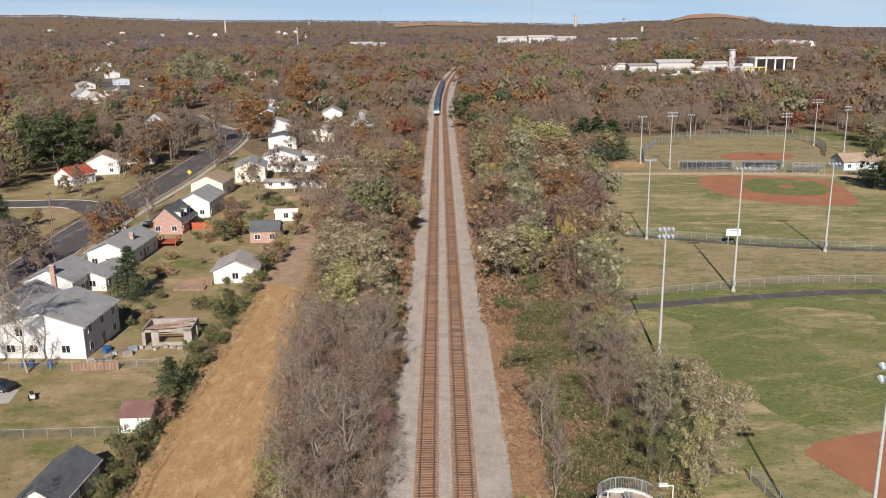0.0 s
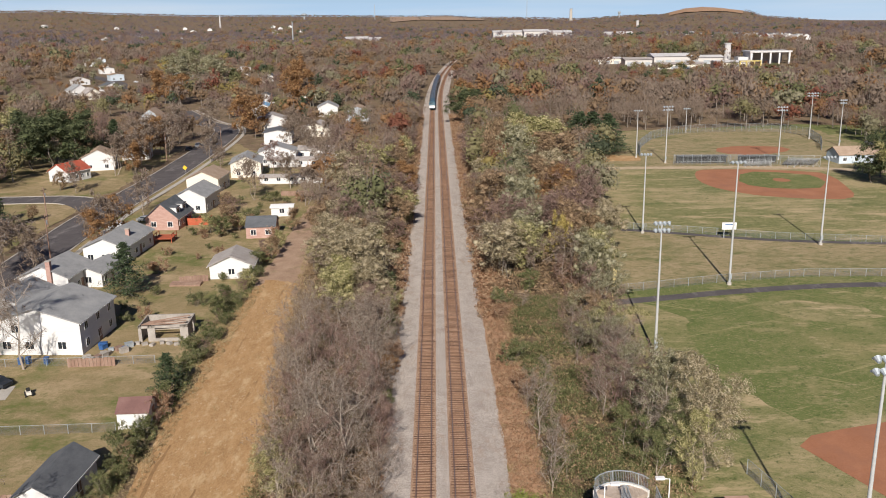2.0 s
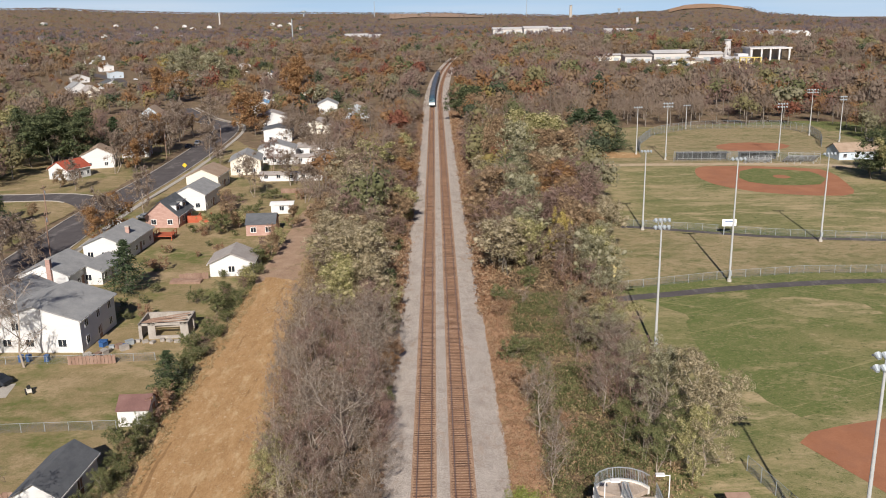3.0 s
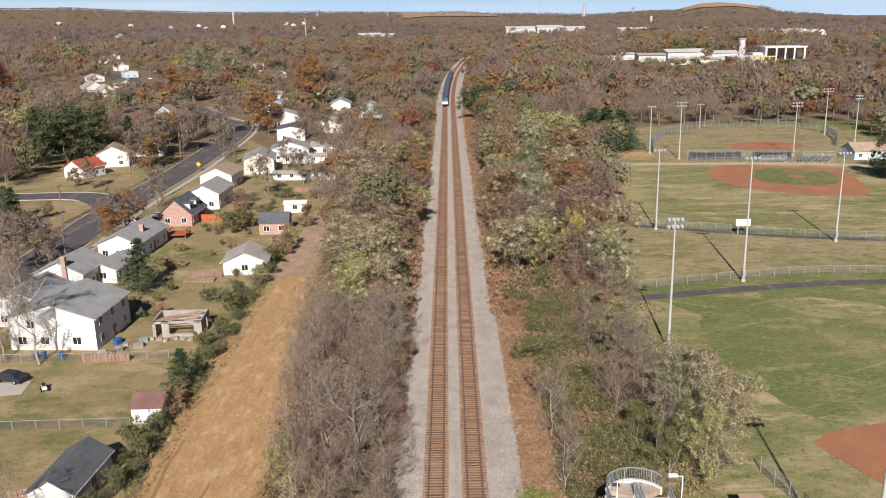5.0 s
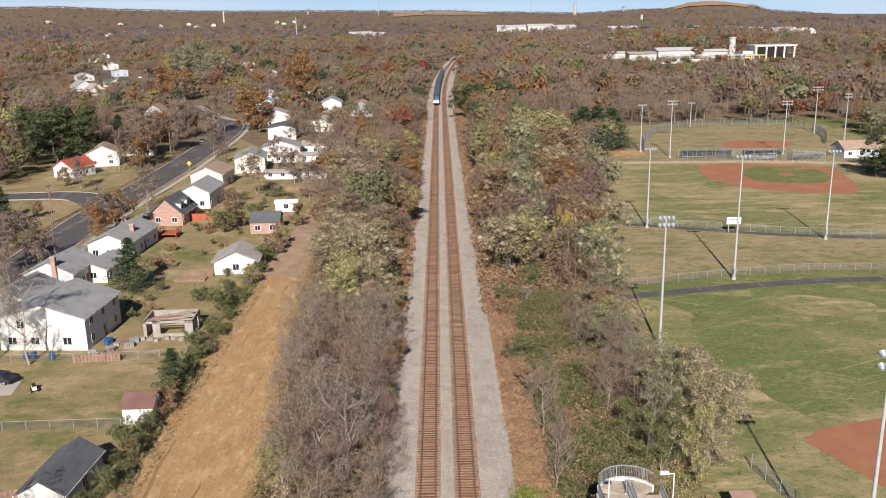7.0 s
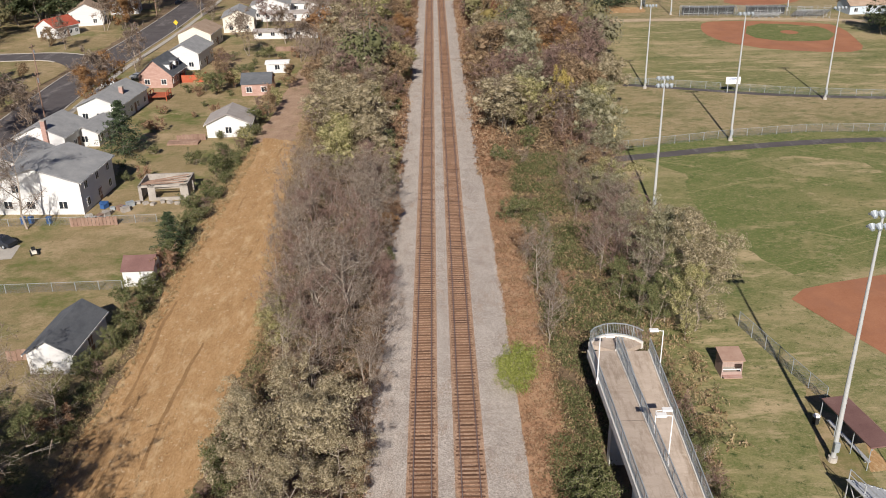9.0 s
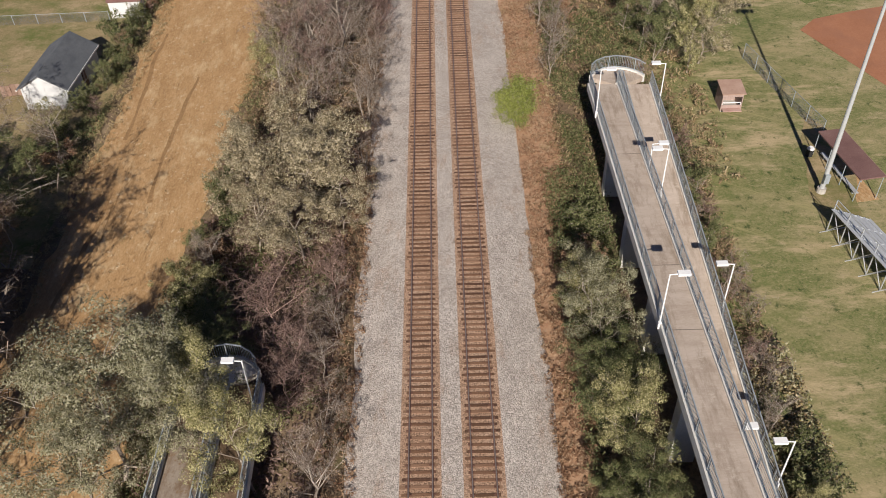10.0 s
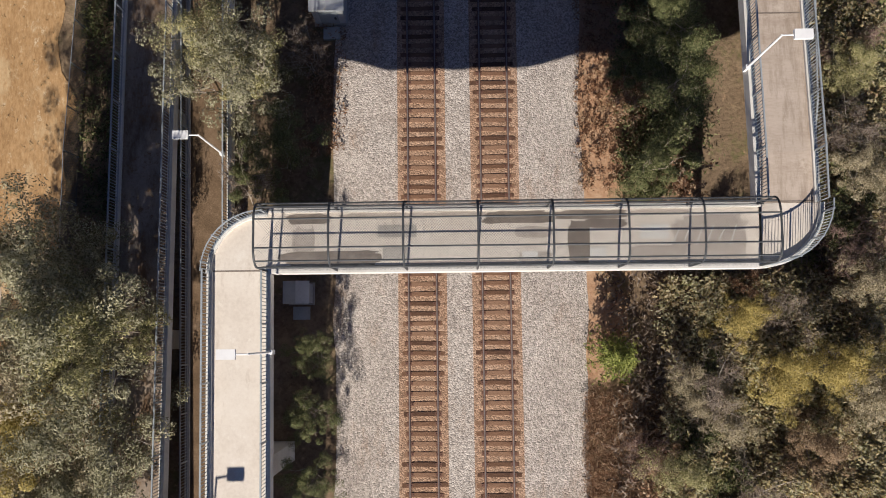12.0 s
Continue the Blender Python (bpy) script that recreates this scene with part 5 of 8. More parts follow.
for i, (hx, hy, ht) in enumerate([(-228, 560, 40), (-218, 590, 40), (-208, 530, 40), (-262, 650, 40), (-250, 690, 35), (-290, 780, 30), (-318, 850, 30), (-250, 760, 45), (-205, 700, 20), (-175, 640, 10), (-150, 690, 5),
                                  (-125, 660, 0), (-120, 620, 10), (-165, 760, 15), (-130, 400, 5), (-88, 430, 0), (-60, 330, 5), (-48, 350, -5), (-70, 372, 10), (-36, 400, 0), (-52, 420, 5), (-95, 490, 10), (-75, 520, 5), (-350, 900, 30), (-370, 980, 20), (-400, 860, 25)]):
    house(hx, hy, ht, random.uniform(9, 13), random.uniform(9, 12), random.choice((3.4, 4.6)), random.choice((5.6, 6.8)), far_walls[i % 5], "blueroof" if i == 15 else far_roofs[(i * 3) % 5],
          label="blue-roofed house among autumn trees" if i == 15 else "small gabled house among autumn trees", cols=2, side_cols=2, door=False)


def ruin():
    t = thing("roofless_shed", "roofless grey block shed with broken openings", "ruined shed", g(-41.2, 123.6), 3)
    W, D, h, k = 3.7, 2.7, 2.5, 0.22
    f = Build()
    for x0, x1, z0, z1 in ((-W, -W + 0.5, 0, h), (-W + 1.4, -W + 2.5, 0, h), (W - 1.2, W, 0, h), (-W, W, h - 0.35, h), (-W + 2.5, W - 1.2, 0, 0.5)):
        f.box(x0, x1, -D, -D + k, z0, z1)
    part("front_wall", f, M["block"], t)
    part("back_wall", Build().box(-W, W, D - k, D, 0, h), M["block"], t)
    part("side_wall", Build().box(-W, -W + k, -D + k, D - k, 0, h), M["block"], t)
    part("side_wall", Build().box(W - k, W, -D + k, 0.4, 0, h).box(W - k, W, 1.5, D - k, 0, h).box(W - k, W, 0.4, 1.5, 1.9, h), M["block"], t)
    for i in range(4):
        part("beam", Build().bar((-W + 0.3, -D + 1 + i * 1.1, h - 0.1 - 0.25 * i), (W - 0.6, -D + 0.8 + i * 1.15, h + 0.05), 0.12, 0.15), M["timber"], t)
    for i in range(6):
        part("rubble", Build().box(-0.4, 0.4, -0.3, 0.3, 0, 0.4, 0, pose(-W + i * 1.2, -D - 0.9 - (i % 3) * 0.4, 0, 0, 0, 37 * i)), M["block"], t)


ruin()


def wood_fence(x0, y0, x1, y1, h=1.3):
    t = thing("board_fence", "weathered grey-brown board fence in a back yard", "fence")
    a, b = Vector(g(x0, y0)), Vector(g(x1, y1))
    n = max(2, int((b - a).length / 0.5))
    for i in range(n):
        p, q = a.lerp(b, (i + 0.04) / n), a.lerp(b, (i + 0.96) / n)
        hh = h * random.uniform(0.93, 1.05)
        part("board", Build().bar(p + Vector((0, 0, hh / 2)), q + Vector((0, 0, hh / 2)), 0.05, hh), M["timber"], t)


wood_fence(-51.5, 111.5, -45, 111.8), wood_fence(-47, 150, -42, 151), wood_fence(-44.5, 76, -41.5, 76.5), wood_fence(-62, 63, -44, 64), wood_fence(-42, 228, -33, 227)


M["dullwire"] = mat("dull_wire", [(0.16, 0.17, 0.17), (0.24, 0.25, 0.25)], 1.0, 5.0, 0.6, 0, metal=0.3)


def wire_fence(pts, h, gap, label, mesh=True, name="chain_link_fence", thick=0.04, material="dullwire", pitch=0.2):
    """Posts, a top rail and chain-link wires between points on the ground."""
    t = thing(name, label, "fence")
    P = [Vector(g(*p)) for p in pts]
    rail, wires, posts = Build(), Build(), []
    for a, b in zip(P, P[1:]):
        n = max(1, round((b - a).length / gap))
        for i in range(n + 1 if b is P[-1] else n):
            q = a.lerp(b, i / n)
            part("post", Build().rod(q - Vector((0, 0, 0.1)), q + Vector((0, 0, h)), thick, sides=5), M["galv"], t)
        rail.rod(a + Vector((0, 0, h)), b + Vector((0, 0, h)), thick * 0.6, sides=4)
        if mesh:
            L = (b - a).length
            s = pitch
            for i in range(int((L + h) / s)):
                for sg in (0, 1):
                    u0, u1 = i * s - h, i * s
                    z0, z1 = (0, h) if sg else (h, 0)
                    if u0 < 0:
                        z0, u0 = z0 + (z1 - z0) * (-u0 / h), 0
                    if u1 > L:
                        z1, u1 = z0 + (z1 - z0) * ((L - u0) / (u1 - u0)), L
                    if u1 > u0:
                        wires.rod(a.lerp(b, u0 / L) + Vector((0, 0, z0)), a.lerp(b, u1 / L) + Vector((0, 0, z1)), 0.009, sides=3)
    part("top_rail", rail, M["galv"], t)
    if mesh:
        tagged(part("chain_link", wires, M[material], t), kind="stuff")
    return t


wire_fence([(-20.9, -6), (-20.8, 10), (-20.3, 19.5), (-17.2, 19.7)], 1.9, 2.6, "dark green-black chain-link fence beside the cleared strip", material="darksteel", pitch=0.1)
wire_fence([(-66, 91), (-51.5, 91.4), (-37.9, 91.9)], 1.2, 3.0, "low chain-link fence between back yards")
wire_fence([(-66, 112), (-54.6, 112.0), (-39.8, 112.6)], 1.2, 3.0, "low chain-link fence behind the white house")


def car(x, y, turn, paint, label, name="car"):
    t = thing(name, label, "car", g(x, y), turn)
    prof = [(-2.2, 0.35), (-2.25, 0.8), (-1.5, 0.95), (-0.9, 1.42), (0.9, 1.45), (1.7, 0.98), (2.2, 0.85), (2.25, 0.35)]
    b = Build()
    n = len(prof)
    vs = [(-0.85 if z < 1.2 else -0.68, yy, z) for yy, z in prof] + [(0.85 if z < 1.2 else 0.68, yy, z) for yy, z in prof]
    b.add(vs, [(i, (i + 1) % n, n + (i + 1) % n, n + i) for i in range(n)] + [tuple(range(n)), tuple(range(2 * n - 1, n - 1, -1))])
    part("body", b, paint, t)
    part("windscreen", Build().add([(-0.7, -1.43, 1.02), (0.7, -1.43, 1.02), (0.6, -0.98, 1.40), (-0.6, -0.98, 1.40)], [(0, 1, 2, 3)]), M["glass"], t)
    for s in (-1, 1):
        part("side_window", Build().box(min(s * 0.79, s * 0.83), max(s * 0.79, s * 0.83), -0.95, 1.25, 1.02, 1.3), M["glass"], t)
    for sx in (-0.8, 0.8):
        for sy in (-1.35, 1.4):
            w = part("wheel", Build().rod((sx - 0.1, sy, 0.33), (sx + 0.1, sy, 0.33), 0.33, sides=14), M["black"], t)
            part("rim", Build().rod((sx - 0.11, sy, 0.33), (sx + 0.11, sy, 0.33), 0.19, sides=10), M["galv"], w)


M["carwhite"] = mat("white_car_paint", [(0.7, 0.72, 0.74), (0.76, 0.78, 0.8)], 0.5, 3.0, 0.25, 0)
M["cardark"] = mat("dark_car_paint", [(0.02, 0.025, 0.035), (0.04, 0.045, 0.055)], 0.5, 3.0, 0.25, 0)
M["carsilver"] = mat("silver_car_paint", [(0.35, 0.37, 0.4), (0.42, 0.44, 0.47)], 0.5, 3.0, 0.25, 0, metal=0.5)
car(-73.5, 193.5, 85, M["carwhite"], "white car parked on a drive by the brick house")
car(-69, 200, 80, M["carsilver"], "silver car parked behind the brick house")
car(-58.5, 105.5, 70, M["cardark"], "dark car parked by the pale drive")
car(-90, 313, 5, M["cardark"], "dark car parked on the street")
car(-89, 322, 5, M["carsilver"], "silver car parked on the street")
car(-102, 392, 35, M["cardark"], "dark car parked at the bend of the street")
car(-240, 655, 40, M["carwhite"], "white car parked on a far street")
car(-225, 662, 40, M["carwhite"], "white van parked on a far street", "van")
ribbon("driveway", plan((-70, 101), (-55.5, 103.3)), 4.5, GZ + 0.06, M["kerb"], "pale concrete driveway slab", "driveway")


def yard_clutter():
    random.seed(21)
    for i in range(16):
        x, y = random.uniform(-50, -45.5), random.uniform(113, 121)
        s = random.uniform(0.25, 0.6)
        m = random.choice(("timber", "block", "redplastic", "kerb", "galv", "bluebin"))
        t = thing("crate", "small box of yard clutter beside the white house", "crate", g(x, y), random.uniform(0, 90))
        part("side", Build().box(-s, s, -s * 0.7, s * 0.7, 0, s * 1.2), M[m], t)
        part("lid", Build().box(-s - 0.03, s + 0.03, -s * 0.7 - 0.03, s * 0.7 + 0.03, s * 1.2, s * 1.2 + 0.06), M[m], t)
    for x, y in ((-58.6, 113), (-57.6, 113.2), (-55, 113)):
        t = thing("wheelie_bin", "blue plastic bin behind the white house", "bin", g(x, y))
        part("body", Build().box(-0.3, 0.3, -0.3, 0.3, 0, 0.95), M["bluebin"], t)
        part("lid", Build().box(-0.33, 0.33, -0.35, 0.33, 0.95, 1.02), M["bluebin"], t)
    t = thing("wooden_deck", "red-stained timber deck behind a white house", "deck", g(-58.8, 181))
    part("floor", Build().box(-2, 2, -2, 2, 0.9, 1.05), M["redwood"], t)
    for x in (-1.9, 1.9):
        for y in (-1.9, 0, 1.9):
            part("post", Build().box(x - 0.07, x + 0.07, y - 0.07, y + 0.07, 0, 1.95), M["redwood"], t)
    for x in (-1.9, 1.9):
        part("rail", Build().box(x - 0.05, x + 0.05, -1.9, 1.9, 1.85, 1.95), M["redwood"], t)
    t = thing("wooden_deck", "bright red deck behind the brick house", "deck", g(-55.6, 197))
    part("floor", Build().box(-2.6, 2.6, -1.6, 1.6, 0.7, 0.85), M["redwood"], t)
    for x in (-2.5, 0, 2.5):
        part("panel", Build().box(x - 0.1, x + 0.1, -1.6, 1.6, 0, 1.7), M["redwood"], t)
    part("front_panel", Build().box(-2.5, 2.5, -1.65, -1.55, 0, 1.7), M["redwood"], t)
    t = thing("lumber_pile", "low pile of dark weathered boards in a yard", "lumber pile", g(-45.5, 149))
    for i in range(6):
        part("board", Build().box(-2.8, 2.8, -1 + i * 0.34, -0.7 + i * 0.34, 0, 0.35 + 0.08 * (i % 3)), M["timber"], t)
    t = thing("toy_tractor", "small tan and black ride-on mower on the grass", "mower", g(-52.8, 102.5), 30)
    part("body", Build().box(-0.3, 0.3, -0.6, 0.5, 0.25, 0.6), M["cream"], t)
    part("seat", Build().box(-0.22, 0.22, -0.1, 0.4, 0.6, 0.95), M["black"], t)
    for sx in (-0.4, 0.4):
        for sy in (-0.5, 0.4):
            part("wheel", Build().rod((sx - 0.08, sy, 0.25), (sx + 0.08, sy, 0.25), 0.25, sides=10), M["black"], t)


yard_clutter()


def street_sign(x, y):
    t = thing("road_sign", "yellow diamond road sign on a post", "road sign", g(x, y))
    part("post", Build().rod((0, 0, 0), (0, 0, 2.6), 0.05), M["galv"], t)
    part("plate", Build().box(-0.55, 0.55, -0.03, 0.03, -0.55, 0.55, 0, pose(0, -0.06, 2.3, 0, 45, 0)), mat("yellow_sign", [(0.6, 0.42, 0.03), (0.7, 0.5, 0.05)], 1, 5, 0.5, 0), t)


street_sign(-77, 262)


def utility_pole(x, y, turn=0):
    t = thing("utility_pole", "brown timber utility pole with crossarm beside the street", "utility pole", g(x, y), turn)
    part("pole", Build().rod((0, 0, -0.3), (0, 0, 9.5), 0.16, 0.11, sides=8), M["timber"], t)
    part("crossarm", Build().bar((-1.2, 0, 8.8), (1.2, 0, 8.8), 0.11, 0.13), M["timber"], t)
    for xx in (-1.1, -0.4, 0.4, 1.1):
        part("insulator", Build().rod((xx, 0, 8.85), (xx, 0, 9.08), 0.05, 0.03, sides=6), M["glass"], t)
    part("transformer", Build().rod((0.3, 0, 7.2), (0.3, 0, 8.1), 0.22, sides=10), M["galv"], t)


for ux, uy in ((-90.5, 196), (-75.5, 222), (-76, 305), (-91, 290), (-78, 168)):
    utility_pole(ux, uy, 85)

M["shedwood"] = mat("faded_pink_boards", [(0.27, 0.19, 0.165), (0.36, 0.265, 0.235), (0.43, 0.335, 0.3)], 1.5, 9.0, 0.9, 0.2, stretch=(4, 4, 0.6))
M["shedroof"] = mat("faded_orange_roof_felt", [(0.3, 0.185, 0.14), (0.37, 0.245, 0.19), (0.44, 0.31, 0.25)], 1.2, 9.0, 0.95, 0.2)
# ---------------------------------------------------------------- ball fields
def light_mast(x, y, h, arms=1, wide=2.2, label="tall grey floodlight mast beside a ball field"):
    t = thing("floodlight_mast", label, "floodlight", g(x, y), group="floodlight masts")
    part("pole", Build().rod((0, 0, -0.2), (0, 0, h), 0.22, 0.1, sides=12), M["mast"], t)
    part("base", Build().rod((0, 0, -0.2), (0, 0, 0.5), 0.42, 0.38, sides=12), M["kerb"], t)
    part("control_box", Build().box(-0.22, 0.22, -0.42, -0.2, 1.2, 2.1), M["galv"], t)
    for k in range(arms):
        z = h - 0.1 - k * 1.0
        part("crossarm", Build().bar((-wide / 2, 0, z), (wide / 2, 0, z), 0.12, 0.12), M["galv"], t)
        n = 4
        for i in range(n):
            x0 = -wide / 2 + wide * (i + 0.5) / n
            lampm = pose(x0, -0.35, z + 0.05, -60, 0, 0)
            hd = part("floodlight", Build().rod(lampm @ Vector((0, 0, -0.25)), lampm @ Vector((0, 0, 0.2)), 0.14, 0.3, sides=10), M["galv"], t)
            part("lens", Build().rod(lampm @ Vector((0, 0, 0.2)), lampm @ Vector((0, 0, 0.23)), 0.27, sides=10), M["white"], hd)
    return t


M["mast"] = mat("grey_mast_paint", [(0.34, 0.35, 0.35), (0.42, 0.43, 0.43), (0.48, 0.48, 0.47)], 0.8, 6.0, 0.5, 0)
for x, y, h, a, w in ((50.6, 143.8, 22.0, 1, 2.8), (44.1, 181.1, 17.5, 1, 2.6), (77.5, 169.1, 18.3, 1, 2.8), (31.9, 57.4, 22.6, 2, 2.2), (29.9, 112.4, 19.3, 2, 2.4), (65.3, 281.4, 15.6, 1, 3.0), (71.9, 269.8, 18.0, 2, 3.4),
                      (108.6, 272.5, 17.0, 2, 3.6), (137.3, 317.5, 17.0, 2, 4.4), (140.6, 300.3, 16.0, 2, 2.6), (98, 340, 9.5, 1, 3.0), (85, 97, 22, 2, 2.4)):
    light_mast(x, y, h, a, w)
wire_fence([(29.5, 140), (35, 141.4), (40.7, 142.9), (51.5, 145.7), (65.3, 147.8), (79.0, 147.3), (100, 144)], 1.5, 3.0, "chain-link outfield fence beside a path")
wire_fence([(40.4, 185.3), (48, 183), (56.7, 179.9), (70.4, 174.5), (90.3, 169.9), (115, 168)], 1.5, 3.0, "chain-link outfield fence behind a path")
wire_fence([(67.1, 283.6), (69, 296), (73.8, 308), (80, 322), (87.4, 331), (96, 337), (105.7, 340), (120, 340), (134, 338), (140, 325), (136, 305), (130, 290)], 3.2, 3.0, "tall chain-link fence round the far ball field")
wire_fence([(73.7, 266.5), (85, 265.8), (99.5, 264.6), (112, 262)], 3.0, 3.0, "chain-link backstop fence between ball fields")
wire_fence([(74.2, 268.5), (99.5, 266.6), (104, 266)], 3.0, 3.0, "chain-link dugout fence between ball fields")
wire_fence([(31.4, 79.9), (32.5, 75), (33.5, 70.5), (34.7, 65.5)], 1.8, 2.4, "chain-link fence along the softball field")


def bleachers(x, y, turn, length, rows, label):
    t = thing("bleachers", label, "bleachers", g(x, y), turn, group="aluminium bleachers")
    for i in range(rows):
        z = 0.45 + i * 0.32
        part("seat", Build().box(-length / 2, length / 2, i * 0.65, i * 0.65 + 0.28, z, z + 0.06), M["alu"], t)
        part("footboard", Build().box(-length / 2, length / 2, i * 0.65 - 0.33, i * 0.65 - 0.05, z - 0.3, z - 0.25), M["alu"], t)
    n = max(2, int(length / 1.8) + 1)
    for i in range(n):
        x0 = -length / 2 + length * i / (n - 1)
        top = 0.4 + (rows - 1) * 0.32
        part("frame", Build().bar((x0, -0.3, 0.03), (x0, rows * 0.65, 0.03), 0.07, 0.07).bar((x0, 0, 0.4), (x0, (rows - 1) * 0.65, top), 0.07, 0.07).bar((x0, (rows - 1) * 0.65, 0), (x0, (rows - 1) * 0.65, top + 1.0), 0.07, 0.07)
             .bar((x0, (rows - 1) * 0.3, 0), (x0, (rows - 1) * 0.3, 0.4 + (rows - 1) * 0.15), 0.06, 0.06).bar((x0, 0.4, 0.05), (x0, (rows - 1) * 0.65, top), 0.05, 0.05), M["alu"], t)
        if i < n - 1:
            x1 = -length / 2 + length * (i + 1) / (n - 1)
            part("brace", Build().bar((x0, (rows - 1) * 0.65, 0.1), (x1, (rows - 1) * 0.65, top), 0.05, 0.05).bar((x1, (rows - 1) * 0.65, 0.1), (x0, (rows - 1) * 0.65, top), 0.05, 0.05), M["alu"], t)
    for z in (0.5, 1.0):
        part("back_rail", Build().bar((-length / 2, (rows - 1) * 0.65, top + z), (length / 2, (rows - 1) * 0.65, top + z), 0.05, 0.05), M["alu"], t)


M["alu"] = mat("aluminium", [(0.48, 0.5, 0.52), (0.58, 0.6, 0.62), (0.66, 0.68, 0.7)], 0.6, 8.0, 0.4, 0, metal=0.4)
bleachers(35.4, 48.9, 103, 9.0, 7, "grey aluminium bleachers beside the softball field")
bleachers(111, 263, 180, 10.0, 8, "white aluminium bleachers behind the baseball infield")
bleachers(98, 262.5, 180, 8.0, 4, "grey aluminium bleachers behind the baseball infield")


def dugout():
    t = thing("dugout", "open dugout with flat maroon-brown roof on steel posts", "dugout", g(34.6, 59.6), 9)
    part("roof", Build().box(-1.15, 1.15, -3.6, 3.6, 2.35, 2.47), M["maroon"], t)
    part("fascia", Build().box(1.15, 1.2, -3.6, 3.6, 2.28, 2.48), M["timber"], t)
    for x in (-1.05, 1.05):
        for y in (-3.5, -1.2, 1.2, 3.5):
            part("post", Build().rod((x, y, 0), (x, y, 2.35), 0.04, sides=6), M["galv"], t)
    part("bench", Build().box(-0.7, -0.35, -3.0, 3.0, 0.42, 0.48), M["alu"], t)
    for y in (-2.5, 0, 2.5):
        part("bench_leg", Build().box(-0.6, -0.45, y - 0.05, y + 0.05, 0, 0.42), M["galv"], t)
    part("floor", Build().box(-1.3, 1.3, -3.7, 3.7, 0, 0.04), M["dirt"], t)
    t = thing("litter_bin", "white and black litter bin beside the dugout", "bin", g(32.6, 62.6))
    part("body", Build().rod((0, 0, 0), (0, 0, 0.8), 0.3, 0.32, sides=12), M["black"], t)
    part("lid", Build().rod((0, 0, 0.8), (0, 0, 0.95), 0.34, 0.25, sides=12), M["white"], t)


dugout()


def field_shelter(x, y, w, label):
    t = thing("field_shelter", label, "dugout", g(x, y), -2)
    part("roof", Build().box(-w / 2, w / 2, -1.2, 1.2, 2.4, 2.55), M["shingledark"], t)
    part("back_wall", Build().box(-w / 2, w / 2, 1.05, 1.15, 0, 2.4), M["darksteel"], t)
    part("bench", Build().box(-w / 2 + 0.5, w / 2 - 0.5, 0.4, 0.8, 0.4, 0.48), M["alu"], t)
    for i in range(int(w / 3) + 1):
        xx = -w / 2 + 0.1 + (w - 0.2) * i / int(w / 3)
        part("post", Build().rod((xx, -1.1, 0), (xx, -1.1, 2.4), 0.05, sides=6), M["galv"], t)


field_shelter(83, 268.3, 16, "long low dark-roofed dugout behind the infield")
field_shelter(100, 266.8, 12, "low dark-roofed dugout behind the infield")


def scoreboard():
    t = thing("scoreboard", "white scoreboard on two posts by the outfield fence", "scoreboard", g(61, 175.9), -3)
    for x in (-1.0, 1.0):
        part("leg", Build().box(x - 0.08, x + 0.08, -0.08, 0.08, 0, 3.0), M["galv"], t)
    part("panel", Build().box(-1.5, 1.5, -0.12, 0.12, 1.9, 3.4), M["white"], t)
    part("writing", Build().box(-0.9, 0.9, -0.14, -0.12, 2.9, 3.1), M["bluebin"], t, "unreadable blue lettering bar")


scoreboard()


def foul_pole():
    t = thing("foul_pole", "yellow slatted foul pole at the outfield fence", "foul pole", g(29, 137.8))
    m = mat("yellow_pole", [(0.55, 0.45, 0.2), (0.65, 0.55, 0.28)], 1, 5, 0.6, 0)
    part("pole", Build().rod((0, 0, 0), (0, 0, 5.2), 0.09, sides=8), m, t)
    part("screen", Build().box(0.09, 0.6, -0.02, 0.02, 2.0, 5.1), m, t)


foul_pole()


def club_house():
    house(131, 268, 4, 15, 8, 2.8, 4.8, along="x", wall="bluegrey", roof="tanroof", label="pale blue club house with brown roof at the ball fields", cols=4, side_cols=2, name="club_house", cat="building")
    house(150, 285, 0, 12, 9, 3.2, 4.6, roof="tanroof", along="x", label="tan-roofed building by the ball fields", cols=3, name="club_house", cat="building")


club_house()


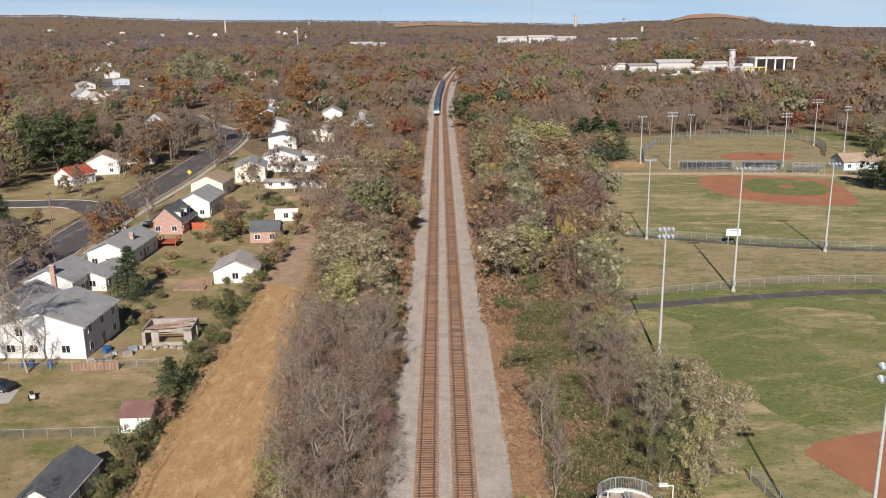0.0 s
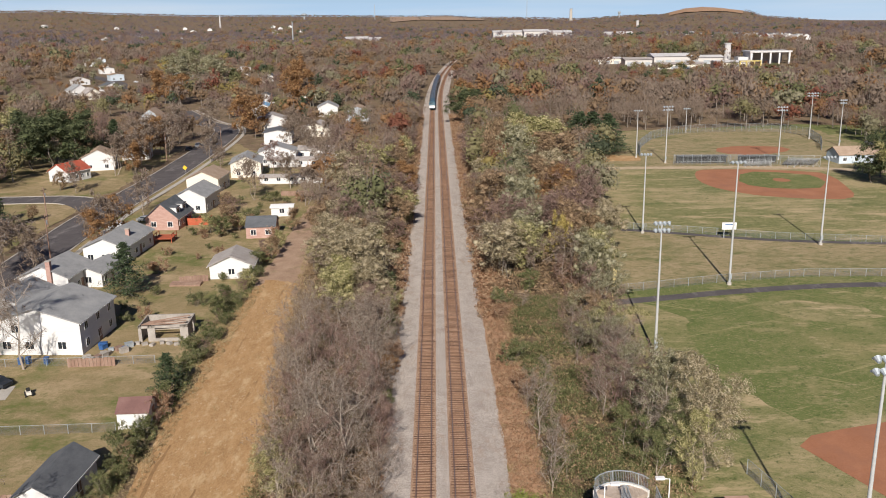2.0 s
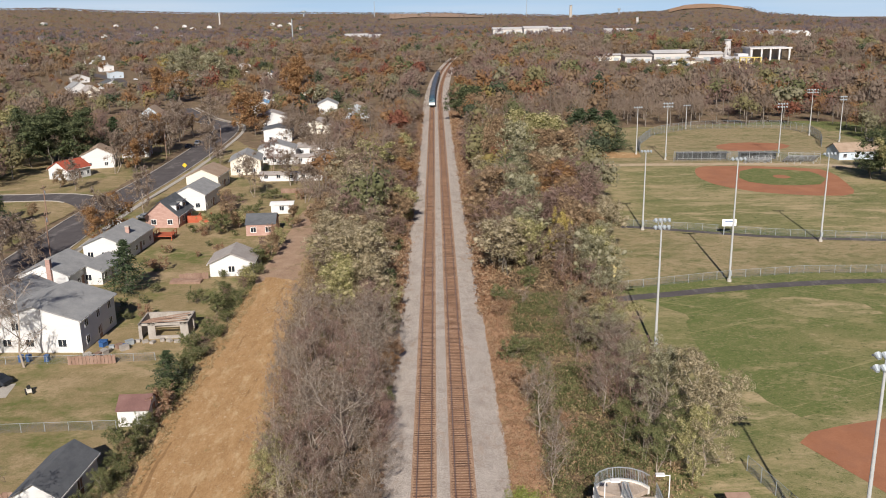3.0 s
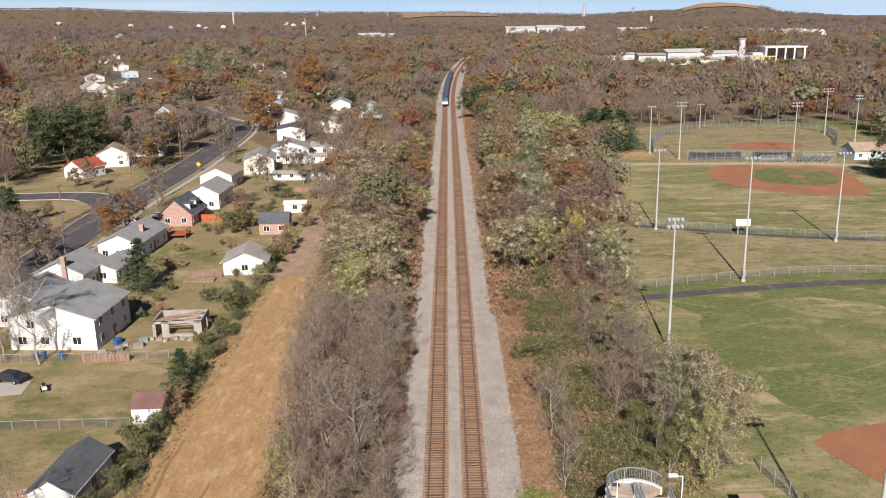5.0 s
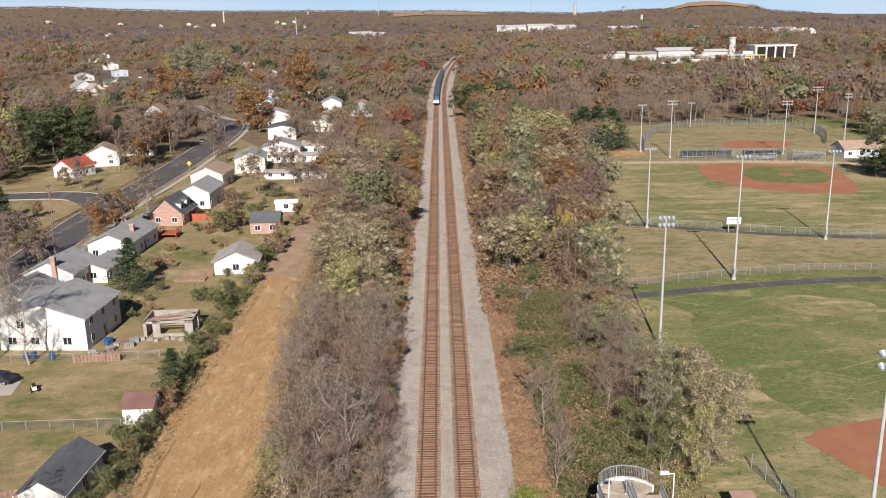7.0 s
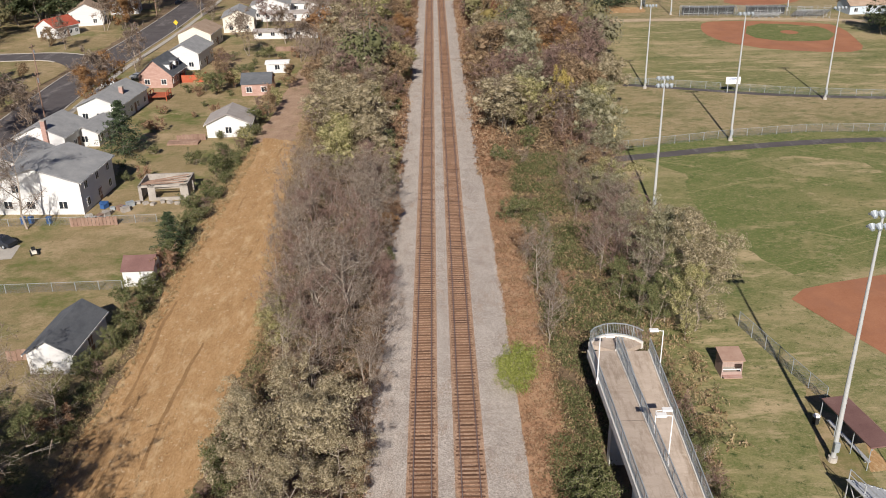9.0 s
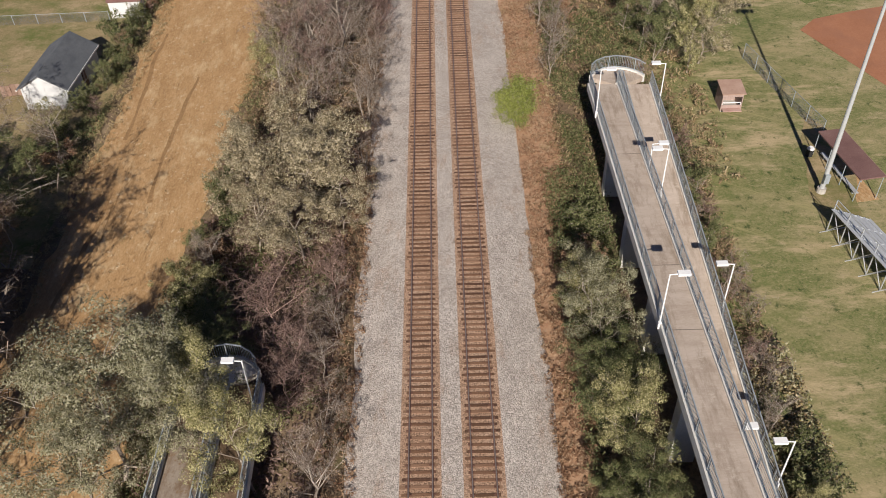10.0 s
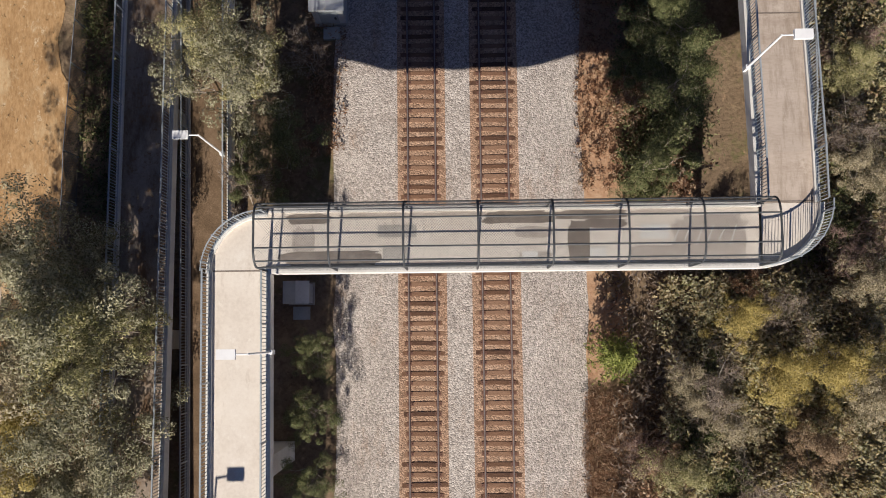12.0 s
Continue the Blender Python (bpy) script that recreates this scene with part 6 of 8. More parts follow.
def batting_box():
    t = thing("equipment_shed", "small weathered pinkish-brown equipment shed with an open front", "shed", g(27.5, 71))
    part("floor", Build().box(-1.0, 1.0, -1.0, 1.0, -0.05, 0.1), M["kerb"], t)
    for sx in (-1, 1):
        part("side_wall", Build().box(min(sx * 0.92, sx), max(sx * 0.92, sx), -1.0, 1.0, 0.1, 2.0), M["shedwood"], t)
    part("back_wall", Build().box(-0.92, 0.92, 0.92, 1.0, 0.1, 2.0), M["shedwood"], t)
    part("front_board", Build().box(-0.92, 0.92, -1.0, -0.94, 0.1, 0.75), M["shedwood"], t)
    part("lintel", Build().box(-0.92, 0.92, -1.0, -0.94, 1.65, 2.0), M["shedwood"], t)
    part("roof", Build().add([(-1.15, -1.2, 2.0), (1.15, -1.2, 2.0), (1.15, 1.15, 2.25), (-1.15, 1.15, 2.25), (-1.15, -1.2, 2.08), (1.15, -1.2, 2.08), (1.15, 1.15, 2.33), (-1.15, 1.15, 2.33)], [(0, 3, 2, 1), (4, 5, 6, 7), (0, 1, 5, 4), (1, 2, 6, 5), (2, 3, 7, 6), (3, 0, 4, 7)]), M["shedroof"], t)
    for x in (-0.9, 0.9):
        part("post", Build().box(x - 0.04, x + 0.04, -0.9, -0.82, 0, 0.95), M["white"], t)
    part("rail", Build().box(-0.94, 0.94, -0.9, -0.82, 0.9, 0.98), M["white"], t)
    part("seat", Build().box(-0.9, 0.9, -1.6, -1.0, 0.35, 0.42), M["brick"], t)


batting_box()
sheet("worn_ground", plan((33, 50), (37, 66), (34, 69), (31.5, 60), (31, 52)), GZ + 0.05, M["yard"], "worn bare earth round the dugout", "worn ground", 0.6, 1.0)

# ---------------------------------------------------------------- ramps on the town side, lamps and cabinets
M["leafy"] = mat("leaf_covered_path", [(0.075, 0.048, 0.028), (0.14, 0.092, 0.055), (0.23, 0.16, 0.105)], 0.8, 12.0, 0.95, 0.5, 16.0)
BX, CX, TY = -15.8, -13.15, 35.6
lane(run((BX, -45, 4.6), (BX, TY, 3.0)), inner=2.35, floor_mat=M["shadedleaflane"], label="ramp floor strewn with leaves, coloured darker for shade")
lane(turn_pts((BX + CX) / 2, TY, (CX - BX) / 2, 3.0, 2.9, 180, 0)[1:-1], inner=1.75)
lane(run((CX, TY, 2.9), (CX, -20, 0.0)), inner=1.95, floor_mat=M["leafy"], label="ramp floor covered with fallen leaves")
for y in (-25, -12, 0, 12, 24, 34):
    pier(BX, y, 2.6, 1.2)
for y in (12, 24, 34):
    pier(CX, y, 1.2, 1.2)


def ramp_lamp(x, y, z, sign, h=4.3, arm=0.9):
    t = thing("ramp_lamp", "white post lamp with flat box head on the ramp railing", "lamp post", (x, y, z), group="ramp lamps")
    part("bracket", Build().box(-0.1, 0.1, -0.1, 0.1, -0.3, 0.25), M["white"], t)
    part("pole", Build().rod((0, 0, -0.2), (0, 0, h), 0.055, 0.045, sides=8), M["white"], t)
    part("arm", Build().rod((0, 0, h - 0.03), (sign * arm * 0.6, 0, h + 0.03), 0.035, sides=6), M["white"], t)
    head = part("head", Build().prism([(sign * arm * 0.5, -0.2), (sign * (arm + 0.3), -0.2), (sign * (arm + 0.3), 0.2), (sign * arm * 0.5, 0.2)], h, h + 0.16), M["white"], t)
    part("diffuser", Build().box(min(sign * arm * 0.55, sign * (arm + 0.25)), max(sign * arm * 0.55, sign * (arm + 0.25)), -0.16, 0.16, h - 0.03, h), M["kerb"], head)


def lo_z(y):
    return up_z(TIPY) - 0.1 - (TIPY - y) * 0.0697


EL, EM, ER = RX - 1.42, (RX + RX2) / 2, RX2 + 1.42
for x, y, z, s in ((EL, 11.9, up_z(11.9), 1), (EL, 36.5, up_z(36.5), 1), (EL, 62.3, up_z(62.3), 1), (EM, 50.1, up_z(50), -1), (EM, 54.2, lo_z(54) - 0.4, 1), (ER, 64.2, lo_z(64), -1), (ER, 41.2, lo_z(41), -1), (ER, 27.9, lo_z(28), -1),
                   (EM - 0.1, 28.9, lo_z(29), 1), (LX + 1.45, -0.6, DECK, -1), (LX - 1.45, -12.6, DECK - 0.35, 1), (-14.45, 21.2, 3.4, 1), (-14.4, 17.4, 3.5, -1), (-12.4, 9.7, 1.7, -1), (-12.4, 34.0, 2.8, -1)):
    ramp_lamp(x, y, z, s)


def cabinet(x, y, w, d, h, turn=0):
    t = thing("signal_cabinet", "pale grey steel signal cabinet beside the track", "cabinet", (x, y, GZ), turn)
    part("plinth", Build().box(-w / 2 - 0.1, w / 2 + 0.1, -d / 2 - 0.1, d / 2 + 0.1, -0.1, 0.2), M["kerb"], t)
    part("body", Build().box(-w / 2, w / 2, -d / 2, d / 2, 0.2, h), M["alu"], t)
    part("roof", Build().add([(-w / 2 - 0.1, -d / 2 - 0.1, h), (w / 2 + 0.1, -d / 2 - 0.1, h), (w / 2 + 0.1, d / 2 + 0.1, h), (-w / 2 - 0.1, d / 2 + 0.1, h), (0, -d / 2 - 0.1, h + 0.22), (0, d / 2 + 0.1, h + 0.22)],
                             [(0, 1, 4), (2, 3, 5), (0, 4, 5, 3), (1, 2, 5, 4), (0, 3, 2, 1)]), M["alu"], t)
    dr = part("door", Build().box(-w * 0.3, w * 0.3, -d / 2 - 0.04, -d / 2, 0.35, h - 0.2), M["galv"], t)
    part("handle", Build().box(w * 0.18, w * 0.24, -d / 2 - 0.09, -d / 2 - 0.04, 1.0, 1.25), M["darksteel"], dr)
    part("step", Build().box(-0.45, 0.45, -d / 2 - 0.9, -d / 2 - 0.2, 0, 0.2), M["galv"], t)


cabinet(-7.0, 18.5, 1.7, 1.9, 2.3)
cabinet(-8.6, 2.4, 1.2, 1.0, 1.8)


def graffiti():
    """Pale painted-over patches and faded scrawl on the span's floor."""
    for i, (x0, x1, y0, y1) in enumerate(((-3.4, -2.3, 3.35, 3.95), (2.75, 3.45, 3.42, 3.72), (5.75, 6.45, 3.42, 3.85), (7.95, 9.25, 4.2, 4.85), (-3.6, -1.9, 4.4, 4.95))):
        m = M["fascia"] if i in (1, 2, 3) else M["kerb"]
        part("paint_patch", Build().box(x0, x1, y0, y1, DECK + 0.001, DECK + 0.0105), m, bridge, "pale patch of paint on the deck")
    for i in range(7):
        x = 8.9 + i * 0.5
        part("scrawl", Build().bar((x, 3.9 + 0.1 * (i % 3), DECK + 0.009), (x + 0.3, 4.75 - 0.12 * (i % 2), DECK + 0.009), 0.05, 0.006), M["fascia"], bridge, "faded pale scrawl on the deck")
    random.seed(8)
    stains = ((-7.7, -5.7, 5.02, 5.5), (-7.4, -6.4, 3.3, 4.9), (-7.9, -3.4, 3.15, 3.85), (-3.4, -2.6, 4.4, 5.0), (-5.4, -1.0, 5.2, 5.5), (1.0, 4.2, 4.95, 5.5), (2.5, 4.1, 4.3, 4.8), (2.6, 4.1, 3.2, 3.7), (4.2, 7.5, 5.1, 5.5), (4.8, 5.8, 3.2, 5.1), (5.5, 7.4, 4.7, 5.1),
              (-1.0, 1.2, 5.25, 5.5), (7.6, 10.1, 5.25, 5.5), (7.4, 10.6, 3.15, 3.9), (9.4, 12.8, 3.3, 5.2), (-2.2, 2.4, 3.15, 3.32))
    for i, (x0, x1, y0, y1) in enumerate(stains):
        out = []
        for a in range(28):
            c, d = math.cos(a * 0.2244), math.sin(a * 0.2244)
            k = random.uniform(0.86, 1.1)
            c, d = (math.copysign(abs(v) ** 0.45, v) * k for v in (c, d))
            out.append(((x0 + x1) / 2 + c * (x1 - x0) / 2, min(5.54, max(3.06, (y0 + y1) / 2 + d * (y1 - y0) / 2))))
        part("damp_stain", Build().prism(out, DECK + 0.0005, DECK + 0.002 + 0.0004 * i), M["stain" if i in (0, 2, 5, 8, 9, 10) else "paledamp"], bridge, "brownish damp stain on the deck")


M["paledamp"] = mat("drying_concrete", [(0.36, 0.31, 0.265), (0.44, 0.385, 0.335), (0.52, 0.46, 0.4)], 1.5, 9.0, 0.75, 0.05)
M["stain"] = mat("damp_concrete", [(0.13, 0.105, 0.085), (0.2, 0.165, 0.137), (0.29, 0.25, 0.21)], 1.5, 9.0, 0.7, 0.05)
graffiti()
for y in (14.5, 36.0, 42.2, 56):
    part("joint", Build().box(RX - 1.17, RX + 1.17, y - 0.03, y + 0.03, up_z(y) - 0.02, up_z(y) + 0.006), M["stain"], bridge, "dark expansion joint")
part("joint", Build().box(LX - 1.17, LX + 1.17, 2.95, 3.01, DECK - 0.05, DECK + 0.006), M["stain"], bridge, "dark expansion joint")
part("joint", Build().box(RX - 1.17, RX + 1.17, 5.75, 5.81, DECK - 0.05, DECK + 0.006), M["stain"], bridge, "dark expansion joint")


# ---------------------------------------------------------------- train
def train():
    M["loco"] = mat("blue_grey_paint", [(0.03, 0.075, 0.10), (0.045, 0.10, 0.135), (0.06, 0.125, 0.16)], 0.4, 5.0, 0.4, 0)
    M["coach"] = mat("stainless_coach", [(0.08, 0.095, 0.11), (0.12, 0.135, 0.15), (0.16, 0.175, 0.19)], 0.4, 5.0, 0.4, 0, metal=0.3)
    y = 436.0
    for i in range(8):
        L = 20.0 if i == 0 else 25.5
        p, turn = line_at(y + L / 2, -1.98, 0)
        t = thing("locomotive" if i == 0 else "passenger_coach", "blue and silver passenger locomotive on the track" if i == 0 else "silver passenger coach of a train", "locomotive" if i == 0 else "train coach", p, math.degrees(turn))
        b = Build()
        prof = [(-1.5, 1.0), (-1.55, 3.2), (-1.3, 4.0), (-0.6, 4.35), (0.6, 4.35), (1.3, 4.0), (1.55, 3.2), (1.5, 1.0)]
        n = len(prof)
        nose = 1.6 if i == 0 else 0.0
        vs = [(x, -L / 2 + (nose if z > 2.6 else 0), z) for x, z in prof] + [(x, L / 2 - 0.4, z) for x, z in prof]
        b.add(vs, [(k, (k + 1) % n, n + (k + 1) % n, n + k) for k in range(n)] + [tuple(range(n)), tuple(range(2 * n - 1, n - 1, -1))])
        part("body", b, M["loco" if i == 0 else "coach"], t)
        part("underframe", Build().box(-1.35, 1.35, -L / 2 + 0.8, L / 2 - 1.2, 0.55, 1.0), M["darksteel"], t)
        for s in (-L / 2 + 3.5, L / 2 - 4):
            for d in (-1.2, 1.2):
                part("wheelset", Build().rod((-0.78, s + d, 0.46), (0.78, s + d, 0.46), 0.46, sides=14), M["darksteel"], t)
        if i == 0:
            part("windscreen", Build().box(-1.1, 1.1, -L / 2 + 1.45, -L / 2 + 1.62, 2.9, 3.7), M["glass"], t)
            part("nose_panel", Build().box(-1.4, 1.4, -L / 2 - 0.04, -L / 2 + 0.02, 1.2, 2.4), M["white"], t, "white nose panel")
            for x in (-0.9, 0.9):
                part("headlight", Build().rod((x, -L / 2 - 0.05, 2.2), (x, -L / 2 + 0.05, 2.2), 0.16, sides=10), M["white"], t)
        else:
            for s in (-1, 1):
                for k in range(9):
                    yy = -L / 2 + 3 + k * 2.3
                    part("window", Build().box(min(s * 1.5, s * 1.56), max(s * 1.5, s * 1.56), yy - 0.8, yy + 0.8, 2.3, 3.0), M["glass"], t)
        y += L + 0.4


train()


# ---------------------------------------------------------------- far works, towers and sheds
def far_shed(x, y, w, d, h, roof, wall, label, doors=3, turn=0, z=0.0):
    t = thing("warehouse", label, "warehouse", (x, y, float(land(x, y)) + z), turn)
    part("wall", Build().box(-w / 2, w / 2, -d / 2, d / 2, -3, h), wall, t)
    part("roof", Build().add([(-w / 2 - 1, -d / 2 - 1, h), (w / 2 + 1, -d / 2 - 1, h), (w / 2 + 1, d / 2 + 1, h), (-w / 2 - 1, d / 2 + 1, h), (-w / 2 - 1, 0, h + d * 0.09), (w / 2 + 1, 0, h + d * 0.09)],
                             [(0, 1, 5, 4), (3, 4, 5, 2), (0, 4, 3), (1, 2, 5), (0, 3, 2, 1)]), roof, t)
    for i in range(doors):
        xx = -w / 2 + w * (i + 0.5) / doors
        part("door", Build().box(xx - w / doors * 0.28, xx + w / doors * 0.28, -d / 2 - 0.1, -d / 2 + 0.02, 0, h * 0.6), M["galv"], t)


def tower(x, y, h, r, material, label, name="water_tower", cat="tower", top=None):
    t = thing(name, label, cat, (x, y, float(land(x, y))))
    part("shaft", Build().rod((0, 0, -3), (0, 0, h), r, r * 0.8, sides=12), material, t)
    if top:
        part("tank", Build().rod((0, 0, h), (0, 0, h + top[1] * 0.3), r, top[0], sides=16).rod((0, 0, h + top[1] * 0.3), (0, 0, h + top[1] * 0.8), top[0], top[0], sides=16).rod((0, 0, h + top[1] * 0.8), (0, 0, h + top[1]), top[0], top[0] * 0.4, sides=16), material, t)
    else:
        part("cap", Build().rod((0, 0, h), (0, 0, h + 0.6), r * 1.1, sides=12), material, t)


M["farwall"] = siding("dusty_white_cladding", (0.45, 0.43, 0.41), (0.6, 0.58, 0.56))
M["farroof"] = mat("pale_metal_roof", [(0.42, 0.41, 0.41), (0.55, 0.54, 0.54), (0.66, 0.65, 0.65)], 0.06, 0.5, 0.6, 0)


def open_hall():
    """A works hall with an open front: roof on columns, back and side walls."""
    t = thing("works_hall", "open-fronted white works hall among bare trees", "warehouse", (300, 800, float(land(300, 800))))
    part("back_wall", Build().box(-18, 18, 9.6, 10, -2, 10), M["farwall"], t)
    part("side_wall", Build().box(-18.2, -17.8, -10, 9.6, -2, 10), M["farwall"], t)
    part("roof", Build().box(-19, 19, -11, 11, 10, 11.4), M["farroof"], t)
    for x in (-17, -8, 0, 8, 17):
        part("column", Build().box(x - 0.7, x + 0.7, -10.6, -9.2, -2, 10), M["siding"], t)
    part("annex", Build().box(-28, -19, -8, 4, -2, 6), M["siding"], t)


def far_works():
    W, P = M["farwall"], M["farroof"]
    far_shed(212, 800, 34, 26, 8, P, W, "white industrial shed among bare trees", 4)
    far_shed(180, 790, 24, 18, 6, M["shinglepale"], W, "pale industrial shed among bare trees", 3)
    far_shed(246, 810, 30, 20, 6, P, W, "white industrial shed among bare trees", 3)
    far_shed(160, 830, 26, 14, 5, P, M["cream"], "long white shed among bare trees", 3)
    far_shed(205, 745, 40, 16, 4, M["shinglepale"], M["cream"], "low cream industrial building", 4)
    far_shed(250, 745, 30, 16, 5, P, M["cream"], "low cream industrial building", 4)
    open_hall()
    tower(281, 850, 16, 3.5, P, "white silo at the works", "silo", "silo")
    t = thing("steel_gantry", "yellow steel gantry frame at the works", "gantry", (243, 680, float(land(243, 680))))
    m = mat("yellow_steel", [(0.5, 0.4, 0.12), (0.62, 0.5, 0.2)], 1, 4, 0.6, 0)
    for x in (-8, -3, 3, 8):
        part("leg", Build().box(x - 0.4, x + 0.4, -1, 1, 0, 9), m, t)
    for z in (4, 8.6):
        part("beam", Build().box(-8.4, 8.4, -1.1, 1.1, z, z + 0.7), m, t)
    for x, y, w, h in ((150, 1850, 60, 10), (205, 1815, 50, 12), (248, 1775, 44, 10), (330, 1610, 50, 8), (-140, 1600, 40, 11), (-110, 1610, 26, 9)):
        far_shed(x, y, w, 40, h, P, W, "far white warehouse on the wooded plain", 5)
    random.seed(17)
    for i in range(64):
        a = random.uniform(0.258, 0.425)
        y = float(np.interp(a, [0.258, 0.425], [1890, 1330])) + random.uniform(-110, 90)
        house(a * y / SC, y / SC, random.uniform(-30, 30), random.uniform(10, 16), 11, 5.5, 8.5, label="far pale house on the wooded plain", cols=0, side_cols=0, door=False, roof=random.choice(("shinglepale", "shingle", "shinglepale", "shingledark")))
    for i in range(26):
        a, y = random.uniform(-0.45, -0.13), random.uniform(1500, 2700)
        house(a * y / SC, y / SC, random.uniform(-30, 30), random.uniform(10, 16), 11, 4.5, 7.5, label="far pale house among the woods", cols=0, side_cols=0, door=False, roof=random.choice(("shinglepale", "shingle")))
    tower(-258, 1620, 41, 1.1, M["galv"], "slim grey radio mast above the woods", "radio_mast", "mast")
    tower(-561, 3860, 15, 4, M["galv"], "grey water tower on the far ridge", top=(12, 10))
    tower(-240, 3600, 60, 1.4, M["galv"], "lattice mast on the far ridge", "radio_mast", "mast")
    tower(379, 3680, 118, 1.2, M["galv"], "tall thin radio mast on the horizon", "radio_mast", "mast")
    tower(587, 3855, 54, 7, M["kerb"], "pale cooling tower block on the horizon", "chimney_stack", "tower")
    tower(828, 4015, 18, 4, M["galv"], "grey water tower on the wooded hill", top=(7, 10))
    tower(565, 2487, 17, 4, P, "white silo above the woods", "silo", "silo")
    tower(-652, 2723, 36, 2.4, P, "white church steeple above the woods", "steeple", "steeple")


far_works()


def strip_right(y):
    """Where the trees on the ball field side end."""
    return np.interp(y, [60, 78, 135, 190, 262, 300, 345], [25, 26, 29.5, 37, 49, 60, 64]) * SC


def strip_left(y):
    """Where the trees on the town side end."""
    return np.interp(y, [60, 80, 105, 150, 180, 230, 300], [-18.2, -18.2, -20.6, -23.6, -25, -31, -30]) * SC


def wooded(x, y):
    """How densely the far woods stand."""
    d = np.ones_like(x)
    d[(x > strip_right(y)) & (x < 155) & (y < 352)] = 0
    d[(x > 20) & (y < 200)] = 0
    town = (x < strip_left(np.minimum(y, 300))) & (x > -122) & (y < 330)
    d[town] = 0
    d[(x < -122) & (y < 330) & (y > 240)] = 0.9
    d[(x < -112) & (y <= 240)] = 0
    d[(x < -95) & (x > -150) & (y > 285) & (y < 330)] = 0.7
    d[(x < -30) & (x > -350) & (y >= 330) & (y < 900)] = 0.86
    d[(x > 150) & (x < 320) & (y > 715) & (y < 880)] = 0.12
    d[(y > 1500)] *= 0.85
    bend = np.clip(y - 430, 0, None) ** 2 * 9.3e-5
    d[(np.abs(x - bend) < 11.5) & (y < 800)] = 0
    bearing, reach = x / np.maximum(y, 1), np.hypot(x, y)
    d[(bearing > 0.258) & (bearing < 0.348) & (reach > 3450)] = 0.02
    d[(bearing > -0.055) & (bearing < 0.06) & (reach > 2850) & (reach < 4450)] = 0.1
    d[(x > 100) & (x < 300) & (y > 1600) & (y < 1880)] = 0.04        # open ground before the warehouses
    row = np.interp(bearing, [0.25, 0.42], [1900, 1300])
    d[(bearing > 0.25) & (bearing < 0.43) & (y > row - 260) & (y < row + 160)] = 0.22
    d[(np.abs(x - bend - 21) < 4) & (y > 430) & (y < 560)] = 0
    for line, half in ((ROAD, 7), (smooth(plan((-330, 800), (-258, 695), (-208, 605), (-150, 520))), 9)):
        px = np.interp(y, [p[1] for p in line] if line[0][1] < line[-1][1] else [p[1] for p in line[::-1]], [p[0] for p in line] if line[0][1] < line[-1][1] else [p[0] for p in line[::-1]])
        lo, hi = min(p[1] for p in line), max(p[1] for p in line)
        d[(np.abs(x - px) < half * 1.5) & (y > lo) & (y < hi)] = 0
    return d


